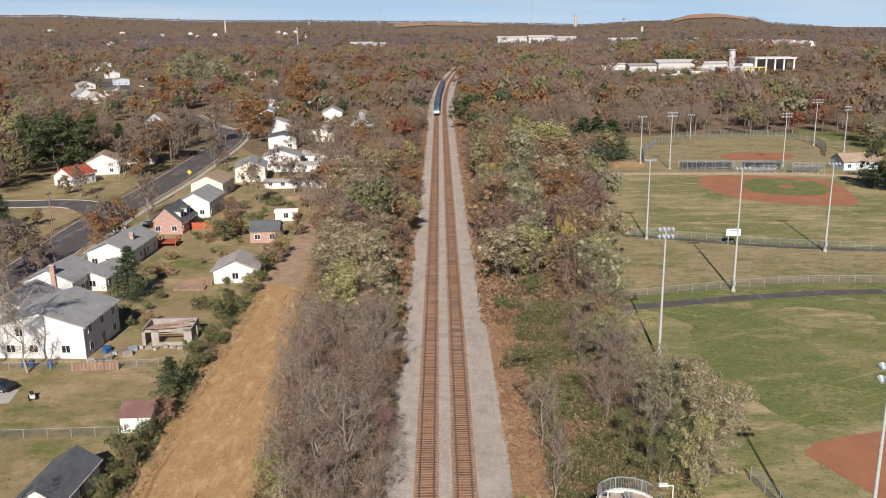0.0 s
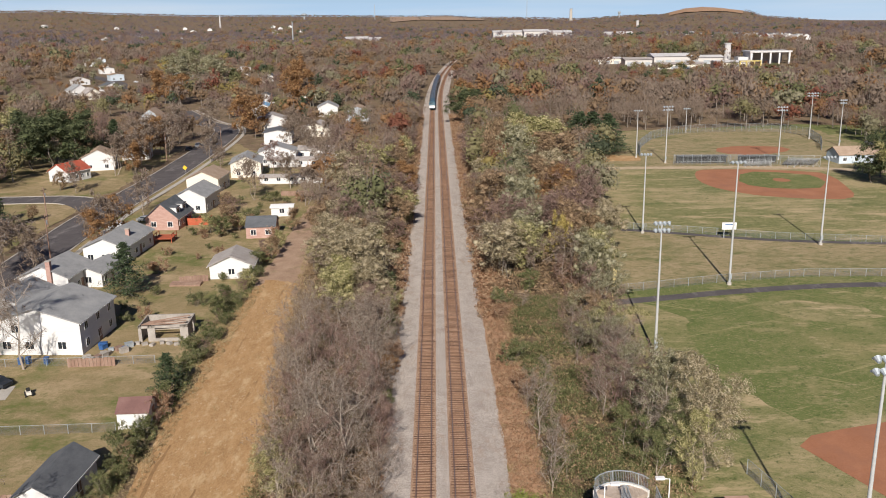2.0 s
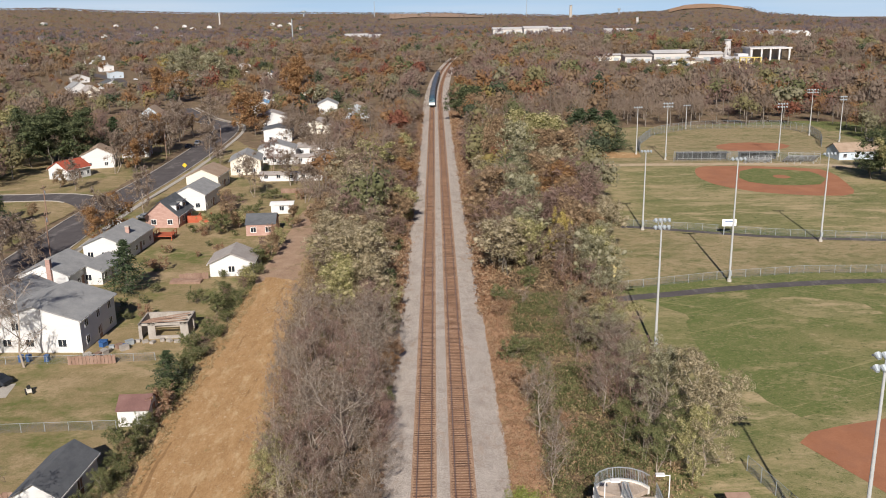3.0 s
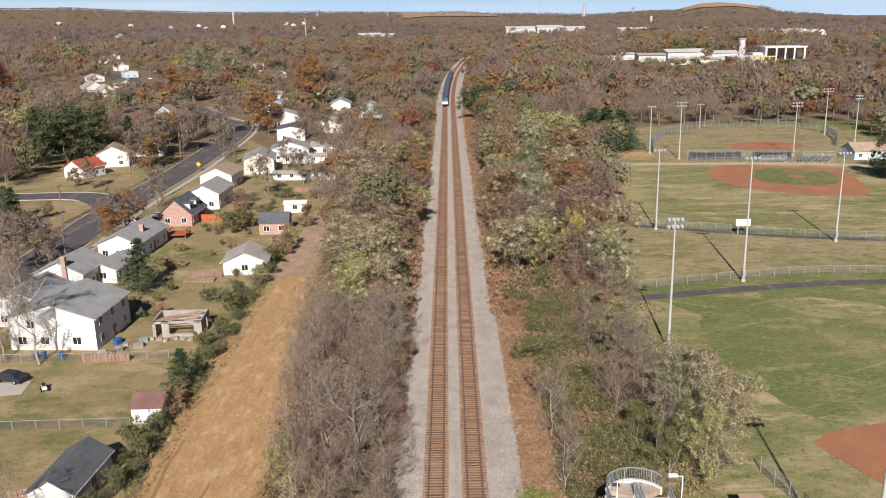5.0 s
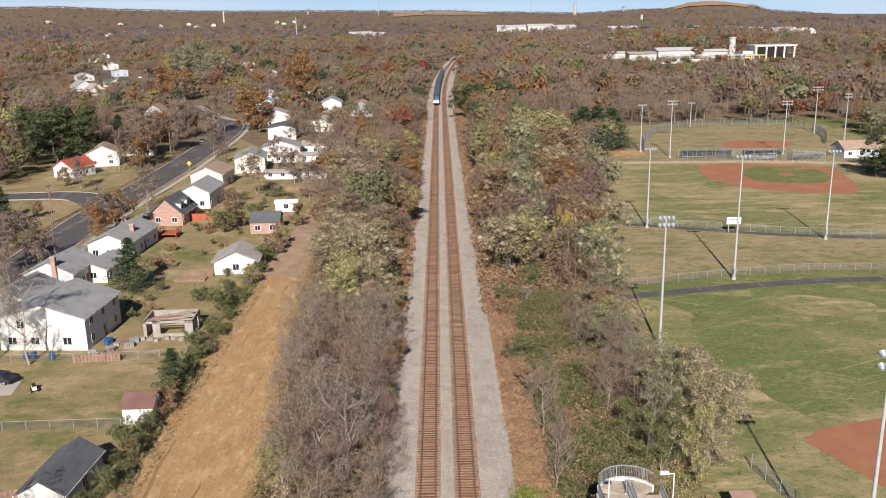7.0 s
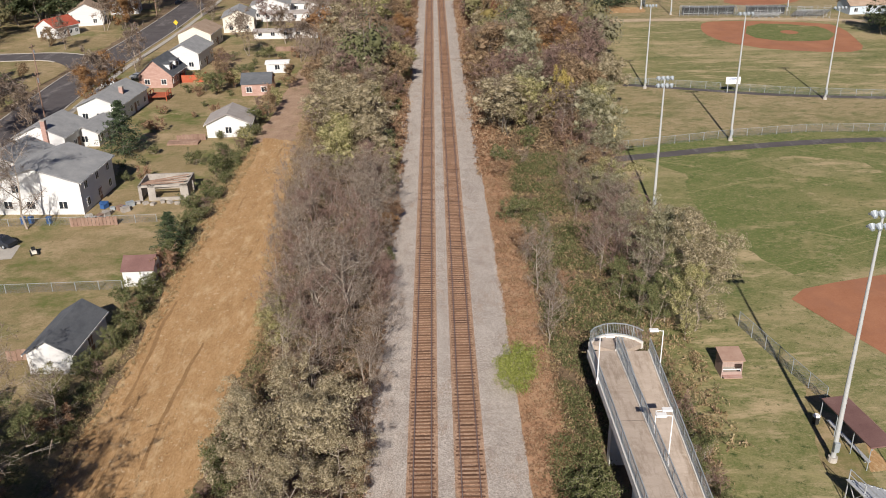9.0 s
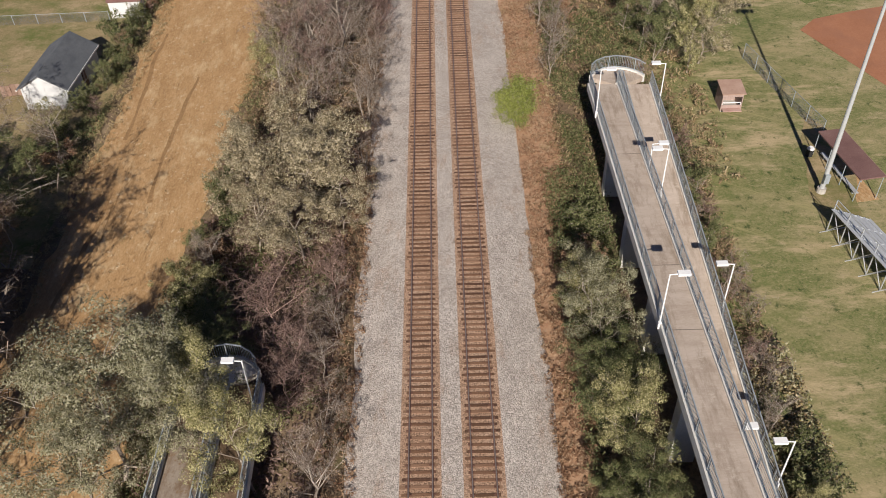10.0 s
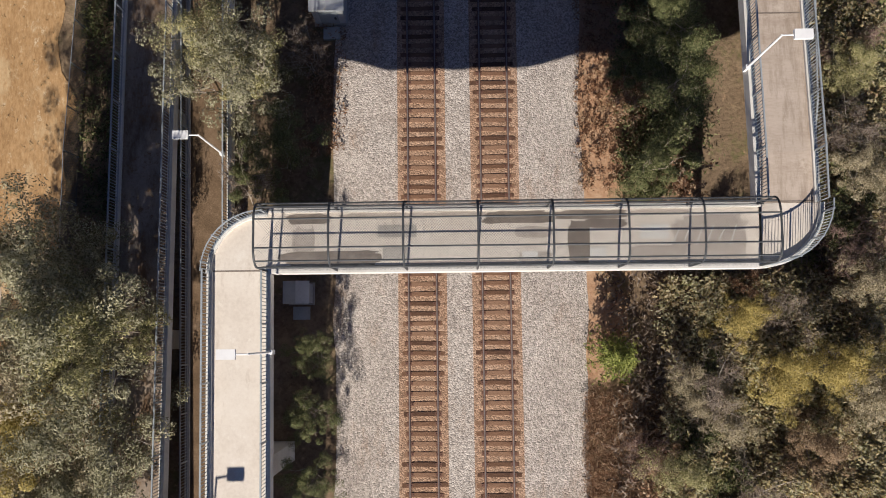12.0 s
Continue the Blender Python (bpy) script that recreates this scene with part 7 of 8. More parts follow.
def far_woods():
    r = np.random.default_rng(3)
    houses = np.array([o.matrix_world.translation[:2] for o in scene.objects if o.parent is None and o.get("category") in ("house", "warehouse")])
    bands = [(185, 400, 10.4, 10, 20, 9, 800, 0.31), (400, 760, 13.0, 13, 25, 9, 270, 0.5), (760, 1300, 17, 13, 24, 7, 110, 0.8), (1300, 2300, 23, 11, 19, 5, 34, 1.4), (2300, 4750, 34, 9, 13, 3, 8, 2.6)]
    mix = [("greybrown", 0.22), ("brown", 0.11), ("redtwigs", 0.15), ("orange", 0.08), ("greybrown", 0.10), ("olive", 0.07), ("silver", 0.05), ("brown", 0.06), ("green", 0.05), ("red", 0.03), ("pine", 0.03), ("yellow", 0.02), ("orange", 0.03)]
    # mix for the farthest bands; its grey-violet kinds carry a painted haze tint
    hazy_mix = [("greyviolet", 0.24), ("redtwigs", 0.14), ("greybrown", 0.16), ("greyviolet", 0.18), ("brown", 0.09), ("pine", 0.07), ("orange", 0.05), ("olive", 0.04), ("redtwigs", 0.03)]
    for bi, (d0, d1, sp, h0, h1, lobes, nl, size) in enumerate(bands):
        xs, ys = np.arange(-d1 * 0.6, d1 * 0.6, sp), np.arange(d0 * 0.8, d1, sp)
        X, Y = np.meshgrid(xs, ys)
        X, Y = (X + r.uniform(-sp, sp, X.shape) * 0.48).ravel(), (Y + r.uniform(-sp, sp, Y.shape) * 0.48).ravel()
        d = np.hypot(X, Y)
        ok = (d > d0) & (d < d1) & (np.abs(X) < Y * 0.56 + 20)
        X, Y = X[ok], Y[ok]
        ok = r.random(len(X)) < wooded(X, Y)
        X, Y = X[ok], Y[ok]
        if len(houses) and d0 < 2000:
            near = np.min(np.hypot(X[:, None] - houses[None, :, 0], (Y[:, None] - houses[None, :, 1] + 5) * 0.7), 1)
            X, Y = X[near > 11], Y[near > 11]
        # kinds gather in drifts
        drift = np.array([noise.noise(Vector((x / (40 + d0 * 0.08), y / (60 + d0 * 0.12), 5.0))) + 0.22 * noise.noise(Vector((x / (24 + d0 * 0.02), y / (24 + d0 * 0.02), 9.0))) for x, y in zip(X, Y)])
        u = np.argsort(np.argsort(drift + r.normal(size=len(X)) * 0.09)) / max(1, len(X))
        u = (u * 2.0) % 1.0
        lo = 0.0
        for leaf, w in (mix if bi < 3 else hazy_mix):
            sel = (u >= lo) & (u < lo + w)
            lo += w
            hs = h0 + (h1 - h0) * r.beta(1.5, 1.7, sel.sum())
            sx, sy = X[sel], Y[sel]
            hs[(sx > 110) & (sx < 340) & (sy > 470) & (sy < 745)] *= 0.5      # young growth before the works
            hs[(sx < -185) & (sx > -290) & (sy > 480) & (sy < 660)] *= 0.6   # low gardens below the far street
            hs[(sx < -30) & (sx > -360) & (sy > 330) & (sy < 900)] *= 0.72    # garden trees
            woods("far_woods", leaf, np.stack([X[sel], Y[sel]], 1), hs, lobes, nl, size, "autumn woodland of %s crowns in the distance" % leaf.replace("greybrown", "grey-brown").replace("redtwigs", "reddish bare").replace("greyviolet", "haze-tinted grey-violet bare"), bi < 3, (1.0, 1.0, 1.1, 1.5, 2.5)[bi])


far_woods()
random.seed(11)
# trees beside the line, town side
for kind, x, y, h, w in (("khaki", -11.6, 56.5, 8, 1.35), ("khaki", -15.8, 57, 8, 1.2), ("khaki", -10.2, 62, 6.8, 1.2), ("khaki", -8.6, 55, 6, 1.15), ("khaki", -13.6, 63.5, 7, 1.2), ("khaki", -11.4, 50.8, 6.8, 1.2), ("khaki", -17.6, 61, 6, 1.1), ("khaki", -15.2, 52.5, 6, 1.1),
                         ("redbare", -12.6, 42, 6.6, 1.3), ("redbare", -10.6, 39, 5.6, 1.2), ("redbare", -8.6, 46.5, 4.6, 1.1), ("bare", -8.0, 43, 5, 1.3), ("bare", -8.2, 34, 4.6, 1.2), ("bare", -8.3, 29, 5.4, 1.2), ("redbare", -10.8, 36, 5, 1.2), ("bare", -9.3, 24, 4.6, 1.4), ("bare", -8.6, 38.5, 4.6, 1.1),
                         ("redbare", -8.4, 20, 3.6, 1.2), ("bare", -8, 15, 3.6, 1.2), ("silver", -20.6, 31, 10.5, 1.25), ("silver", -23.2, 33.5, 9, 1.05), ("silver", -18.6, 34, 9.5, 1.0), ("silver", -21.5, 28, 9, 1.0), ("olive", -12.3, 30, 9.3, 0.85), ("olive", -14.8, 34.8, 8.5, 0.9), ("silver", -16.6, 33.2, 9.4, 0.85), ("green", -15, 39.5, 4.5, 1.1), ("silver", -11.6, 12.6, 9.3, 0.9), ("olive", -10.4, 14.6, 8.6, 0.8), ("green", -9.2, 10.4, 5, 1.0), ("bare", -10.8, 7, 5, 1.1), ("green", -10.4, 8.6, 4.6, 0.9), ("green", -9.4, 6.6, 3.6, 1.0),
                         ("silver", -17, -6, 8.5, 1.05), ("khaki", -19.4, -8, 8.5, 0.95), ("khaki", -17.8, -9.5, 8, 0.95), ("silver", -17.2, -3.4, 10.5, 0.85), ("khaki", -22.6, -5.5, 6, 1.3), ("khaki", -23.5, -9, 6, 1.3), ("khaki", -24, -3.5, 5, 1.3), ("yellow", -19.6, -4.5, 8.5, 1.05), ("olive", -17.4, -1, 10.5, 0.85), ("silver", -17.6, 1.2, 13.5, 0.65), ("olive", -15.9, 0.2, 12.5, 0.5), ("silver", -19.4, 3.6, 12.5, 0.65), ("khaki", -19.8, -1.6, 10.5, 0.85), ("silver", -22, 0, 5.5, 1.2), ("khaki", -20.6, 1.4, 11.5, 0.7), ("green", -7.4, -0.8, 5.2, 0.6), ("green", -7.3, -3.8, 5.8, 0.6), ("green", -7.5, -7, 5.6, 0.6), ("green", -7.6, -11, 5, 0.7),
                         ("olive", -18.6, 46, 5, 1.1), ("green", -16.6, 42.5, 4, 1.2), ("green", -17.4, 39, 4.5, 1.2), ("green", -19.8, 52, 3, 1.2), ("bare", -18, 49, 4.5, 1.1)):
    tree(kind, x, y, h, w)
scatter([("bare", 6), ("redbare", 2.4), ("khaki", 0.4)], lambda y: strip_left(y) + 1.5, -8.2, 68, 125, 34, 6.0, 9.0, 1.1, gap=2.2)
for kind, x, y, h, w in (("bare", -7.2, 80, 6.5, 1.15), ("redbare", -7.0, 86, 6, 1.15), ("bare", -7.2, 74, 6.5, 1.2), ("redbare", -6.9, 91, 4.5, 1.1), ("bare", -7.3, 69, 6, 1.2), ("bare", -10.4, 81, 10.5, 1.25), ("bare", -13.8, 82.5, 10, 1.2), ("olive", -16.6, 79, 6, 1.2), ("redbare", -9.2, 95, 8, 1.2), ("redbare", -12.4, 101, 8.5, 1.25), ("bare", -16.2, 97, 9, 1.2), ("bare", -15.5, 119, 7.5, 1.5), ("bare", -12, 116, 7, 1.4), ("redbare", -10.5, 123, 7.5, 1.3),
                         ("bare", -20.6, 105, 8.5, 0.35), ("bare", -20, 99, 8, 0.4), ("bare", -19.4, 91, 8.5, 0.35), ("bare", -22.3, 118, 8, 0.4), ("khaki", -21, 161, 10, 1.2), ("khaki", -17, 152, 10, 1.2), ("olive", -8.8, 133, 5.5, 1.1), ("holly", -8.2, 139.5, 5, 0.9), ("silver", -14, 190, 10.5, 1.0), ("silver", -16.5, 186, 9, 1.0), ("redbare", -11.5, 197, 9, 1.2),
                         ("khaki", -20, 205, 11, 1.3), ("redbare", -18, 178, 9, 1.2), ("brown", -13, 214, 9, 1.2), ("green", -8.4, 182, 3.5, 1.1), ("green", -8.3, 168, 3, 1.1), ("redbare", -9.2, 178, 5, 1.2), ("khaki", -24, 225, 12, 1.3), ("olive", -17, 240, 12, 1.3), ("bare", -26, 250, 12, 1.3), ("brown", -12, 250, 9, 1.2), ("redbare", -10.5, 226, 7, 1.2)):
    tree(kind, x, y, h, w)
scatter([("khaki", 2), ("silver", 1), ("bare", 3), ("brown", 1.5), ("redbare", 2), ("olive", 1)], strip_left, -9.6, 146, 200, 30, 5, 8.5, 1.1, gap=2.6)
scatter([("bare", 3), ("brown", 1.5), ("redbare", 2), ("olive", 1), ("orange", 0.5)], -15, -9, 180, 420, 60, 5, 9, 1.1, gap=3)
tree("khaki", -12.8, 139.5, 11.5, 1.4), tree("khaki", -15.4, 143, 10.5, 1.2), tree("khaki", -11.6, 133, 9, 1.15), tree("olive", -17.5, 137, 8.5, 1.1), tree("olive", -15.5, 130, 8.5, 1.1)
scatter([("bare", 2), ("brown", 1.5), ("redbare", 1), ("olive", 1), ("silver", 1)], 22, 25.5, 100, 132, 12, 6, 9, 1.1, gap=2.4)
tree("orange", -6.9, 107.6, 3.4, 1.0), tree("green", -6.5, 98.5, 2.4, 1.1), tree("green", -6.9, 200, 4, 1.0), tree("green", -7.5, 122, 4, 1.0)
# trees beside the line, ball field side
for kind, x, y, h, w in (("silver", 10.5, 40.4, 8.4, 0.9), ("olive", 10.4, 44, 6, 1.0), ("green", 10.6, 36, 6.5, 1.0), ("olive", 11.5, 31.2, 7.4, 1.0), ("green", 11.4, 27.6, 6.4, 1.0), ("green", 10.9, 33.6, 6, 1.0), ("olive", 11, 24, 5.6, 1.0), ("olive", 12, 20.7, 6, 1.0), ("redbare", 10.9, 18.6, 4, 1.1), ("green", 11.4, 16, 5.5, 1.0), ("green", 11.4, 12.4, 6.4, 1.05),
                         ("olive", 9.8, 47, 4.2, 1.0), ("green", 10, 8.6, 4.5, 1.0), ("redbare", 9.2, 21, 3, 1.1), ("yellow", 13.9, 1.4, 4.5, 1.0), ("yellow", 15.5, -1.5, 4.6, 1.3), ("yellow", 18.6, -1, 5, 1.1), ("khaki", 13.5, -4.5, 4, 1.2), ("green", 12.2, 23, 4, 1.2), ("green", 9.6, 14, 3.5, 1.2), ("green", 9.8, 28.6, 3.4, 1.2), ("green", 9.9, 37.6, 3.6, 1.2),
                         ("brown", 17, -5.5, 4.6, 1.2), ("olive", 11.6, -7.5, 5.5, 1.0), ("khaki", 20.5, -3, 5.5, 1.1), ("bare", 14.8, -7.8, 4, 1.3), ("khaki", 11.6, -3.2, 4.2, 0.9), ("bare", 12.6, -2.2, 5, 1.2), ("bare", 16.5, 0.3, 4.5, 1.1), ("redbare", 9.6, -6, 4, 1.1), ("khaki", 20.5, 2.5, 5, 1.0), ("khaki", 21, 8, 5, 1.0), ("bare", 20, 10.5, 4.5, 1.0),
                         ("olive", 20.8, 14, 4.5, 1.0), ("redbare", 20.5, 20, 4, 1.2), ("olive", 20.6, 26, 4, 1.0), ("redbare", 20.4, 5, 4.5, 1.2), ("bare", 20.5, 33, 4, 1.1), ("redbare", 20.6, 38, 3.6, 1.2), ("bare", 20.8, 46, 3.6, 1.2), ("green", 20.6, 57, 4.2, 1.1), ("redbare", 20.8, 62, 4, 1.1), ("green", 20.7, 51, 3, 1.1),
                         ("khaki", 26.2, 83, 12, 0.95), ("silver", 24.2, 85.5, 11, 0.85), ("khaki", 27, 80.4, 10, 0.85), ("olive", 25.4, 78.6, 8, 0.85), ("green", 24.4, 82, 7, 1.0), ("silver", 24.8, 89.5, 10, 0.8), ("green", 22.6, 80, 6.5, 1.0), ("bare", 21.6, 83.4, 8, 1.0), ("redbare", 23, 92, 9, 1.0), ("redbare", 25, 96, 8, 1.0), ("green", 20.4, 87, 5, 1.0), ("redbare", 19.5, 74.5, 4, 1.2), ("bare", 12.2, 84, 5.5, 0.8), ("bare", 10.8, 99, 4.6, 0.9)):
    tree(kind, x, y, h, w)
scatter([("bare", 2), ("redbare", 2.4), ("brown", 0.6), ("green", 1)], 19, 25, 92, 130, 14, 4, 7, 1.15, gap=2.2)
for kind, x, y, h, w in (("brown", 11.2, 190, 12, 1.35), ("brown", 13.6, 197, 11.5, 1.2), ("brown", 10, 183, 8, 1.2), ("bare", 11.3, 157, 9, 1.3), ("bare", 13.4, 160, 8, 1.2), ("silver", 18, 175, 13.5, 0.9), ("silver", 17, 183, 12, 0.9), ("redbare", 19.8, 164, 11, 1.2), ("yellow", 22.7, 158, 9.5, 0.55), ("brown", 26, 163, 11, 1.1), ("redbare", 28.5, 170, 11.5, 1.2),
                         ("redbare", 24, 171, 11, 1.2), ("silver", 26.8, 141, 10, 1.0), ("olive", 28.4, 147, 9.5, 0.95), ("silver", 29.8, 154, 8.5, 0.95), ("khaki", 33, 166, 10, 1.0), ("khaki", 34.6, 175, 9, 1.0), ("redshrub", 23.5, 147, 3.4, 1.3), ("redbare", 21.6, 141, 7, 1.2), ("bare", 22.4, 150, 8.5, 1.1), ("bare", 17.4, 152, 7, 1.0), ("green", 15.5, 143, 4, 1.2),
                         ("brown", 15.8, 245, 16, 0.6), ("brown", 17.6, 252, 16, 0.55), ("brown", 14, 238, 14, 0.55), ("olive", 28.7, 262, 15.5, 1.3), ("olive", 23.6, 257, 14, 1.2), ("olive", 34, 268, 14, 1.2), ("silver", 23.4, 236, 15.5, 1.0), ("silver", 21.6, 226, 12.5, 1.0), ("brown", 31.8, 227, 15, 1.4), ("brown", 35, 240, 13, 1.3), ("khaki", 29, 217, 13, 1.2),
                         ("redbare", 30.5, 197, 12, 1.3), ("redbare", 34.5, 188, 10.5, 1.2), ("brown", 24.8, 204, 13, 1.2), ("silver", 19.5, 205, 12, 1.0), ("green", 37.5, 215, 9, 1.0), ("holly", 36, 205, 8, 0.9), ("olive", 38.8, 226, 9, 1.1), ("orange", 13.4, 216, 8, 1.2), ("redbare", 9.8, 226, 6, 1.2), ("brown", 11, 207, 8.5, 1.1), ("redbare", 11.5, 268, 8, 1.2), ("bare", 12, 282, 9, 1.2),
                         ("redbare", 10.6, 300, 7, 1.2), ("bare", 12.5, 330, 9, 1.2), ("bare", 21, 300, 13, 1.2), ("olive", 29, 300, 13, 1.2), ("khaki", 38, 284, 12, 1.3), ("brown", 43, 262, 9, 1.2), ("holly", 11.6, 384, 13, 1.35), ("holly", 14.6, 393, 13, 1.3), ("redbare", 23, 115.5, 6.5, 1.3), ("bare", 18.8, 111.4, 7.5, 0.8), ("redbare", 25, 122, 7, 1.3), ("bare", 11, 89.7, 7.5, 0.9), ("bare", 11, 78, 6.5, 0.9)):
    tree(kind, x, y, h, w)
scatter([("bare", 2), ("redshrub", 2), ("shrub", 1)], 9.5, 15, 80, 135, 9, 1.8, 3.2, 1.1, gap=2.5)
scatter([("brown", 2), ("khaki", 2), ("silver", 1.6), ("olive", 0.8), ("orange", 0.4), ("bare", 3), ("redbare", 1.4)], 10.5, lambda y: strip_right(y) - 3.5, 150, 300, 34, 7, 12, 1.15, gap=3.4)
tree("fir", 8.1, -1.2, 4.2, 1.25), [tree("limebush", *p) for p in ((6.9, 71.4, 2.8, 1.0), (6.3, 70.4, 2.3, 1.0), (7.5, 72, 2.4, 1.0), (7.1, 70, 2.1, 1.0), (6.6, 72.6, 2.4, 1.0))]
# yards
for kind, x, y, h, w in (("pine", -54.2, 143.4, 9.8, 1.45), ("pine", -35, 103, 5.5, 1.7), ("pine", 47, 288, 14, 2.1), ("pine", 52, 287, 15, 2.1), ("pine", 57, 289, 14, 2.0), ("pine", 60, 300, 12, 1.8), ("pine", 49, 296, 14, 2.0), ("bare", -57.3, 111, 13, 1.0), ("bare", -63, 113, 12, 1.0), ("bare", -69, 120, 14, 1.1),
                         ("bare", -66, 106, 10, 1.0), ("brown", -46.5, 186, 6, 1.1), ("brown", -52, 206, 5, 1.2), ("redbare", -49, 201, 5, 1.2), ("bare", -71, 178, 11, 0.9), ("bare", -72, 207, 10, 0.9), ("olive", -44.5, 189, 4, 1.4), ("green", -47.5, 184, 4.5, 1.4), ("olive", -50.5, 187, 4, 1.4), ("brown", -41.8, 190, 3.4, 1.3), ("bare", -48, 223, 11, 1.0), ("bare", -33.4, 215, 10, 1.1), ("bare", -41, 238, 9, 1.1), ("bare", -36, 262, 10, 1.1), ("redbare", -50, 262, 9, 1.0), ("bare", -52, 300, 11, 1.0), ("green", -35.5, 131, 3.5, 1.3),
                         ("green", -33.8, 90, 2.2, 1.2), ("green", -34, 97, 2.4, 1.0), ("brown", -33.8, 84, 2.6, 1.0), ("green", -34.2, 77, 3, 1.0), ("green", -34.6, 121, 2.8, 1.3), ("olive", -33.5, 146, 3.5, 1.2), ("green", -34, 157, 4, 1.0), ("brown", -33, 165, 4.5, 1.1), ("olive", -33, 172, 4, 1.0), ("brown", -32.5, 188, 5, 1.1),
                         ("bare", -100, 236, 8, 1.0), ("bare", -94, 268, 12, 1.1), ("bare", -99, 288, 14, 1.1), ("bare", -93, 300, 13, 1.1), ("brown", -106, 240, 5, 1.0), ("bare", -90, 345, 14, 1.1), ("bare", -98, 330, 13, 1.1), ("holly", -115, 276, 14, 1.3), ("holly", -122, 272, 15, 1.35), ("holly", -130, 276, 16, 1.35), ("holly", -118, 288, 16, 1.3), ("holly", -128, 290, 16, 1.3), ("pine", -113, 304, 13, 1.5), ("holly", -143, 303, 15, 1.3), ("olive", -150, 312, 15, 1.3), ("bare", -140, 266, 13, 1.2), ("bare", -133, 256, 12, 1.2), ("orange", -73, 470, 22, 0.9), ("orange", -77, 476, 20, 0.9), ("silver", -168, 600, 22, 1.2), ("silver", -158, 606, 20, 1.2), ("silver", -178, 610, 21, 1.2), ("silver", -148, 598, 18, 1.2), ("orange", -152, 492, 17, 1.2), ("orange", -143, 486, 15, 1.2), ("red", -285, 560, 17, 1.2), ("red", -296, 570, 18, 1.2), ("yellow", -212, 700, 15, 1.0), ("pine", -62, 405, 11, 1.2), ("olive", 14.5, 392, 13, 1.2), ("brown", 14, 375, 11, 1.2), ("orange", 13, 440, 14, 1.1),
                         ("pine", -99, 190, 10, 1.5), ("pine", -104, 197, 9, 1.4), ("bare", -96, 176, 11, 1.0), ("bare", -79, 150, 11, 1.1), ("bare", -75.5, 156, 9, 1.1), ("bare", -89, 168, 9, 1.1), ("bare", -84, 158, 11, 1.1), ("brown", -97, 202, 3.6, 1.3), ("bare", -60, 70, 9, 1.0), ("orange", -78, 352, 15, 1.0), ("orange", -75, 362, 14, 1.0), ("bare", -44, 305, 11, 1.1), ("bare", -75, 285, 11, 1.0), ("brown", -36, 320, 10, 1.0), ("bare", -55, 330, 12, 1.0),
                         ("bare", -136, 275, 14, 1.1), ("olive", -133, 250, 9, 1.1), ("holly", 119, 233, 12, 1.2), ("olive", 121, 226, 12, 1.2), ("holly", 125, 240, 12, 1.2), ("green", 126, 228, 11, 1.2), ("orange", 152, 258, 11, 1.1)):
    tree(kind, x * SC, y * SC, h, w, "in a back yard" if x < 0 else "beside the ball fields")
scatter([("bare", 4), ("brown", 0.6), ("orange", 0.4)], -106, -94, 262, 330, 9, 9, 13, 1.0, "beside the street", 5)
scatter([("bare", 4), ("brown", 1), ("olive", 0.6)], -50, -33, 296, 330, 5, 7, 11, 1.0, "in a back yard", 5)
scatter([("bare", 3), ("brown", 1), ("orange", 0.5)], -76, -70, 150, 330, 5, 6, 9, 0.9, "beside the street", 6)
scatter([("shrub", 2), ("redshrub", 1)], -58, -34, 130, 225, 30, 1.0, 2.4, 1.1, "in a back yard", 3)
# trees out of sight behind the left edge that shade the earth track
for kind, x, y, h in (("green", -34.5, 29, 13), ("brown", -36, 36, 13), ("bare", -32.3, 21, 12), ("green", -35.4, 41, 10), ("brown", -33.6, 36.5, 9), ("bare", -31.5, 33, 14), ("bare", -32.5, 40, 14), ("bare", -30.8, 26, 13), ("bare", -34, 46, 12), ("green", -36, 61, 5), ("green", -36.5, 56, 6), ("brown", -35.6, 51.5, 6), ("green", -37, 47, 7), ("brown", -38, 42, 8), ("bare", -35, 65, 6),
                      ("green", -37, 31, 14), ("pine", -40, 36, 14), ("green", -38.5, 41, 13), ("pine", -43, 42, 14), ("green", -45, 48, 13), ("pine", -36, 33, 12), ("green", -39.5, 60, 6), ("brown", -41, 55, 7), ("bare", -41, 64, 9), ("green", -43, 50, 8), ("olive", -36.5, 70, 4)):
    tree(kind, x, y, h, 1.2, "by the cleared strip")
scatter([("shrub", 3), ("redbare", 1), ("redshrub", 0.6)], -36.5, -33.8, 60, 175, 46, 1.2, 2.6, 1.1, "along the back yard fences", 1.6)
scatter([("shrub", 1.5), ("redbare", 2), ("bare", 2)], 19.6, 22.5, 4, 72, 30, 1.6, 2.8, 1.1, "beside the ramp", 1.6)
scatter([("shrub", 3), ("redshrub", 1)], 9.2, 12, 6, 60, 22, 1.4, 2.6, 1.1, "below the ramp", 1.8)
scatter([("shrub", 2), ("redshrub", 1)], -19.5, -17.6, 38, 66, 12, 1.2, 2.4, 1.1, "beside the cleared strip", 1.6)
scatter([("shrub", 2), ("redshrub", 1)], 9, 22, -12, 3, 9, 1.5, 2.6, 1.1, "beside the ballast", 1.5)

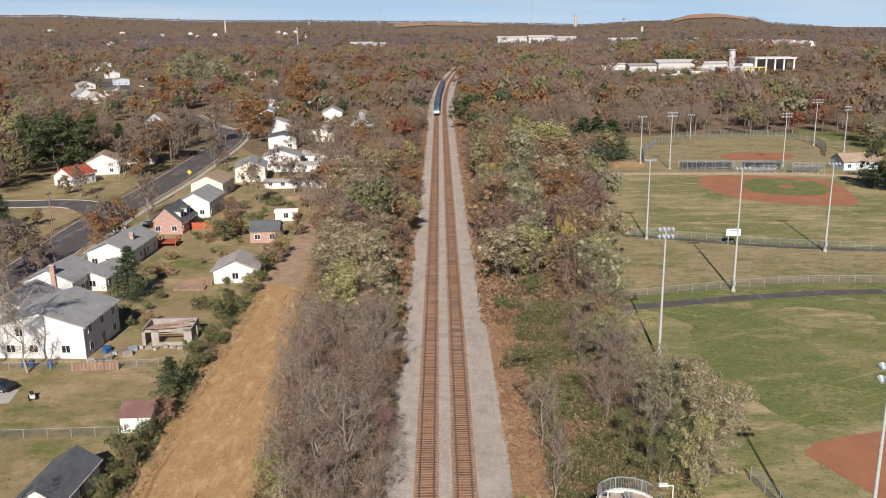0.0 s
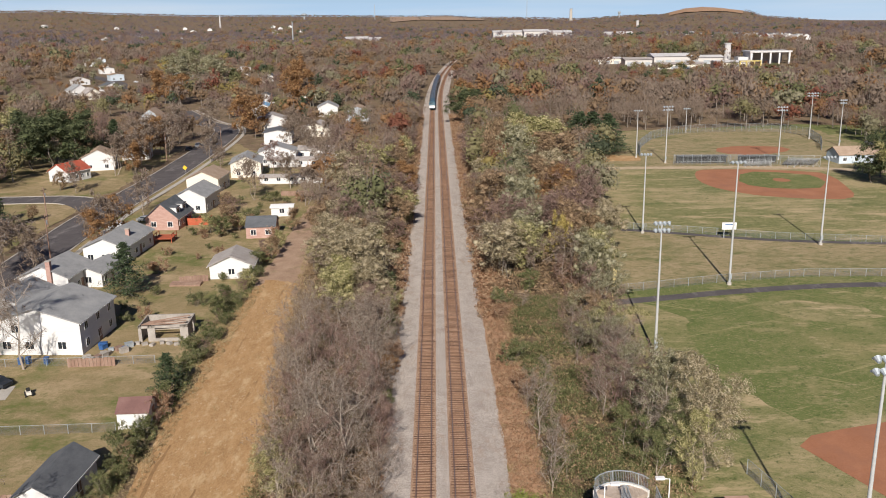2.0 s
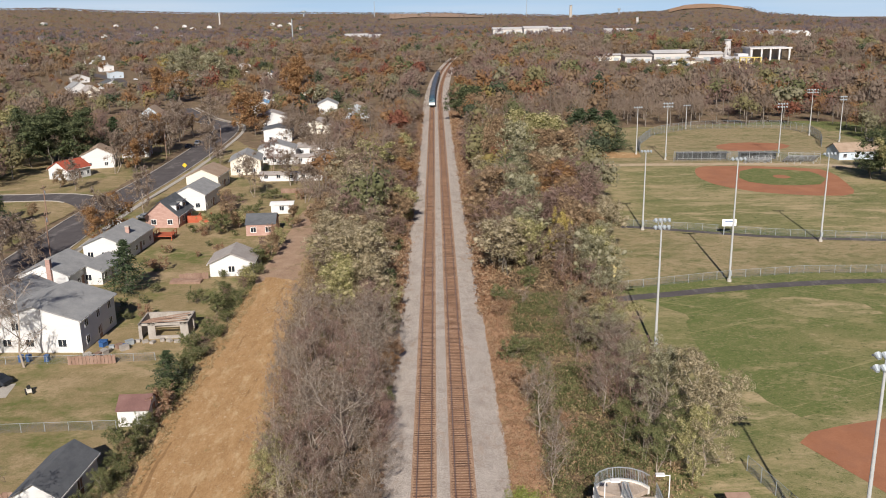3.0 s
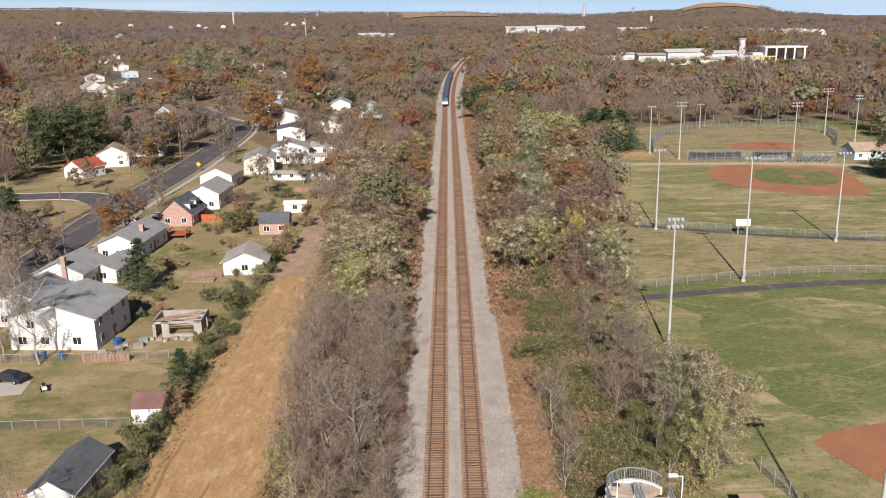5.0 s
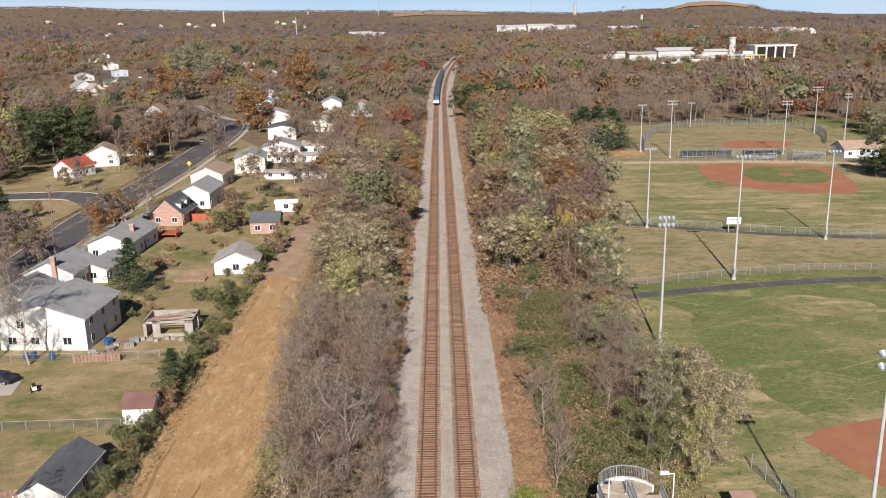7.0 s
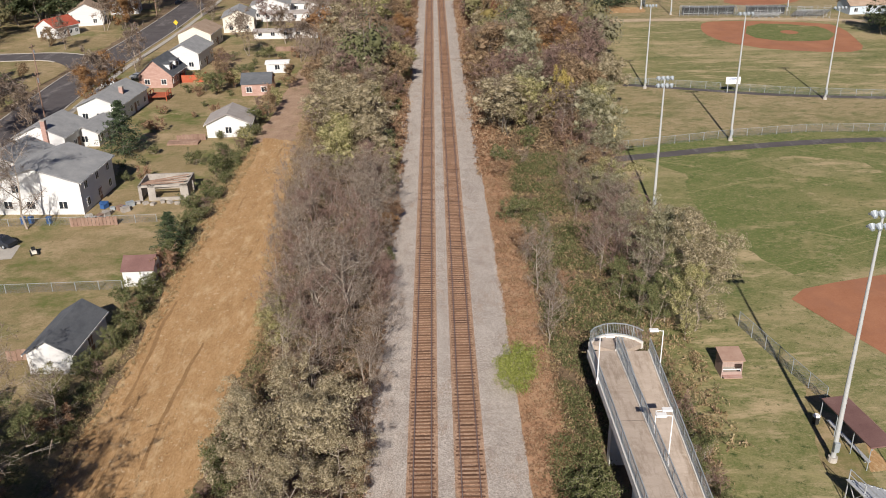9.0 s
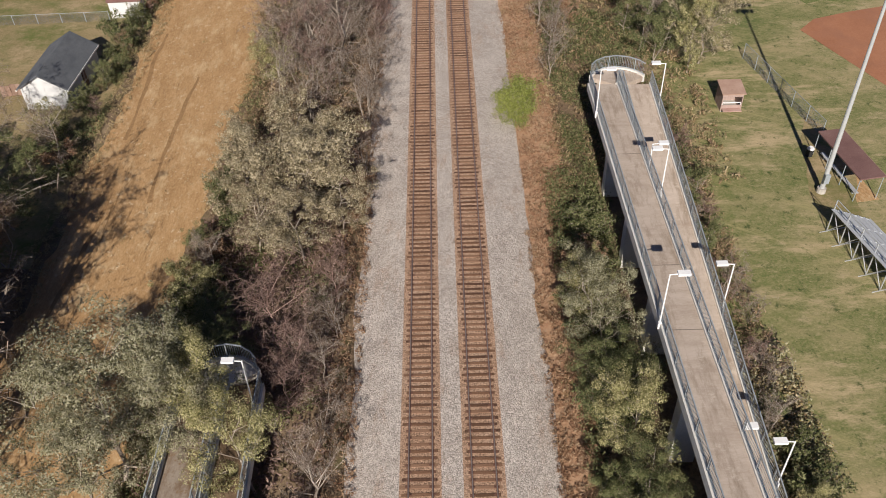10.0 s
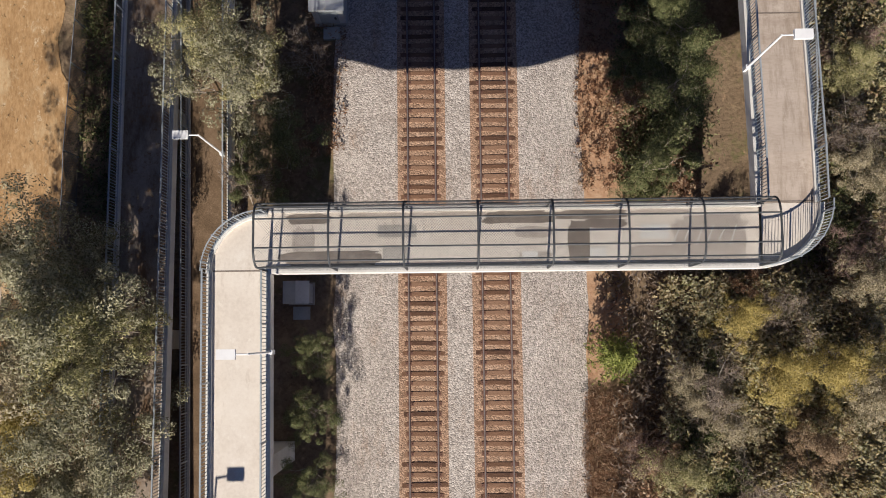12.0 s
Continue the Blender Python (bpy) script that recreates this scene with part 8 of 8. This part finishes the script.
# undergrowth
brush("rusty_weeds", "rust", lambda y: 6.6 if y < 55 else 6.9, lambda y: 10.2 if y < 55 else 11.2, 8, 130, 5200, 0.5, 0.17, "rust-coloured dry weeds beside the ballast")
brush("rusty_weeds", "rust", 6.2, 12, 130, 420, 3000, 1.2, 0.5, "rust-coloured dry weeds beside the ballast")
scatter([("redbare", 3), ("bare", 3), ("redshrub", 1)], -7.7, -6.7, 62, 126, 15, 2.6, 4.6, 1.1, gap=2.2)
brush("rusty_weeds", "rust", -8.5, -6.2, 10, 130, 2200, 0.6, 0.17, "rust-coloured dry weeds beside the ballast")
brush("rusty_weeds", "rust", -9.5, -6.0, 130, 420, 1500, 1.2, 0.5, "rust-coloured dry weeds beside the ballast")
brush("rusty_weeds", "rust", 6.6, 12, -14, -3, 4200, 0.7, 0.17, "rust-coloured dry weeds beside the ballast", slim=0.14, flat=0.3)
brush("green_undergrowth", "green", 11, 22, 62, 140, 6800, 1.2, 0.22, "dark green low undergrowth", patch=0.34)
# green growth added to darken ground lying in tree and fence shade
brush("green_undergrowth", "green", -21.0, -17.6, -2, 45, 1500, 1.0, 0.2, "dark green low undergrowth", patch=0.2)
brush("green_undergrowth", "green", 8.8, 13.5, 6, 62, 3000, 1.5, 0.2, "dark green low undergrowth", patch=0.45)
brush("green_undergrowth", "green", -20, -9, 34, 130, 2600, 1.0, 0.22, "dark green low undergrowth", patch=0.6)
brush("green_undergrowth", "green", -36, -33.4, 60, 150, 1100, 0.9, 0.24, "dark green low undergrowth", patch=0.5)
brush("straw_weeds", "straw", 10, 26, 60, 140, 1300, 0.9, 0.26, "straw-coloured dry undergrowth")
brush("brown_undergrowth", "brown", 10, 26, 60, 140, 1100, 1.4, 0.3, "brown dry undergrowth under the trees")
brush("brown_undergrowth", "brown", 9, strip_right, 140, 300, 2310, 2.0, 0.5, "brown dry undergrowth under the trees")
brush("brown_undergrowth", "brown", strip_left, -8.5, 62, 300, 2310, 1.4, 0.45, "brown dry undergrowth under the trees")
brush("brown_undergrowth", "redtwigs", -20, -8, 20, 68, 1430, 1.1, 0.3, "brown dry undergrowth under the trees")
brush("brown_undergrowth", "brown", 19.2, 23, 0, 75, 1210, 1.1, 0.24, "brown dry undergrowth beside the ramp")
brush("brown_undergrowth", "greybrown", 8, 24, -14, 5, 1430, 1.4, 0.28, "grey-brown dry undergrowth")
brush("straw_weeds", "straw", -34.2, -31.6, 45, 150, 1500, 0.5, 0.22, "straw-coloured dry undergrowth", slim=0.15)
brush("straw_weeds", "straw", lambda y: strip_left(y) - 2.2, lambda y: strip_left(y) + 1.2, 20, 180, 2600, 0.6, 0.22, "straw-coloured dry undergrowth", slim=0.15)
brush("brown_undergrowth", "brown", lambda y: strip_left(y) - 1.2, lambda y: strip_left(y) + 1.5, 20, 180, 1500, 0.9, 0.2, "brown dry undergrowth at the strip's edge")
brush("straw_weeds", "straw", -31.5, -22.5, 8, 170, 1500, 0.16, 0.2, "scattered dry stalks on the cleared earth", slim=0.12, stems=5)
for leaf, n, m, hh in (("olive", 1500, 2.7, 0.8), ("silver", 1500, 2.9, 0.8), ("yellow", 1800, 2.8, 0.8), ("khaki", 1800, 2.9, 0.8), ("straw", 1800, 2.6, 0.9), ("brown", 700, 2.4, 0.9)):
    brush("thicket", leaf, 10.5, 22.5, -12, 3.0, n, hh, 0.125, "tangled sunlit thicket of %s growth" % leaf, 0.5, 16, 0.0, m, 0.6)
    brush("thicket", leaf, 19.4, 23.5, 3, 40, n // 2, hh, 0.17, "tangled sunlit thicket of %s growth" % leaf, 0.5, 12, 0.0, m * 0.5, 0.5)
lay_ties()
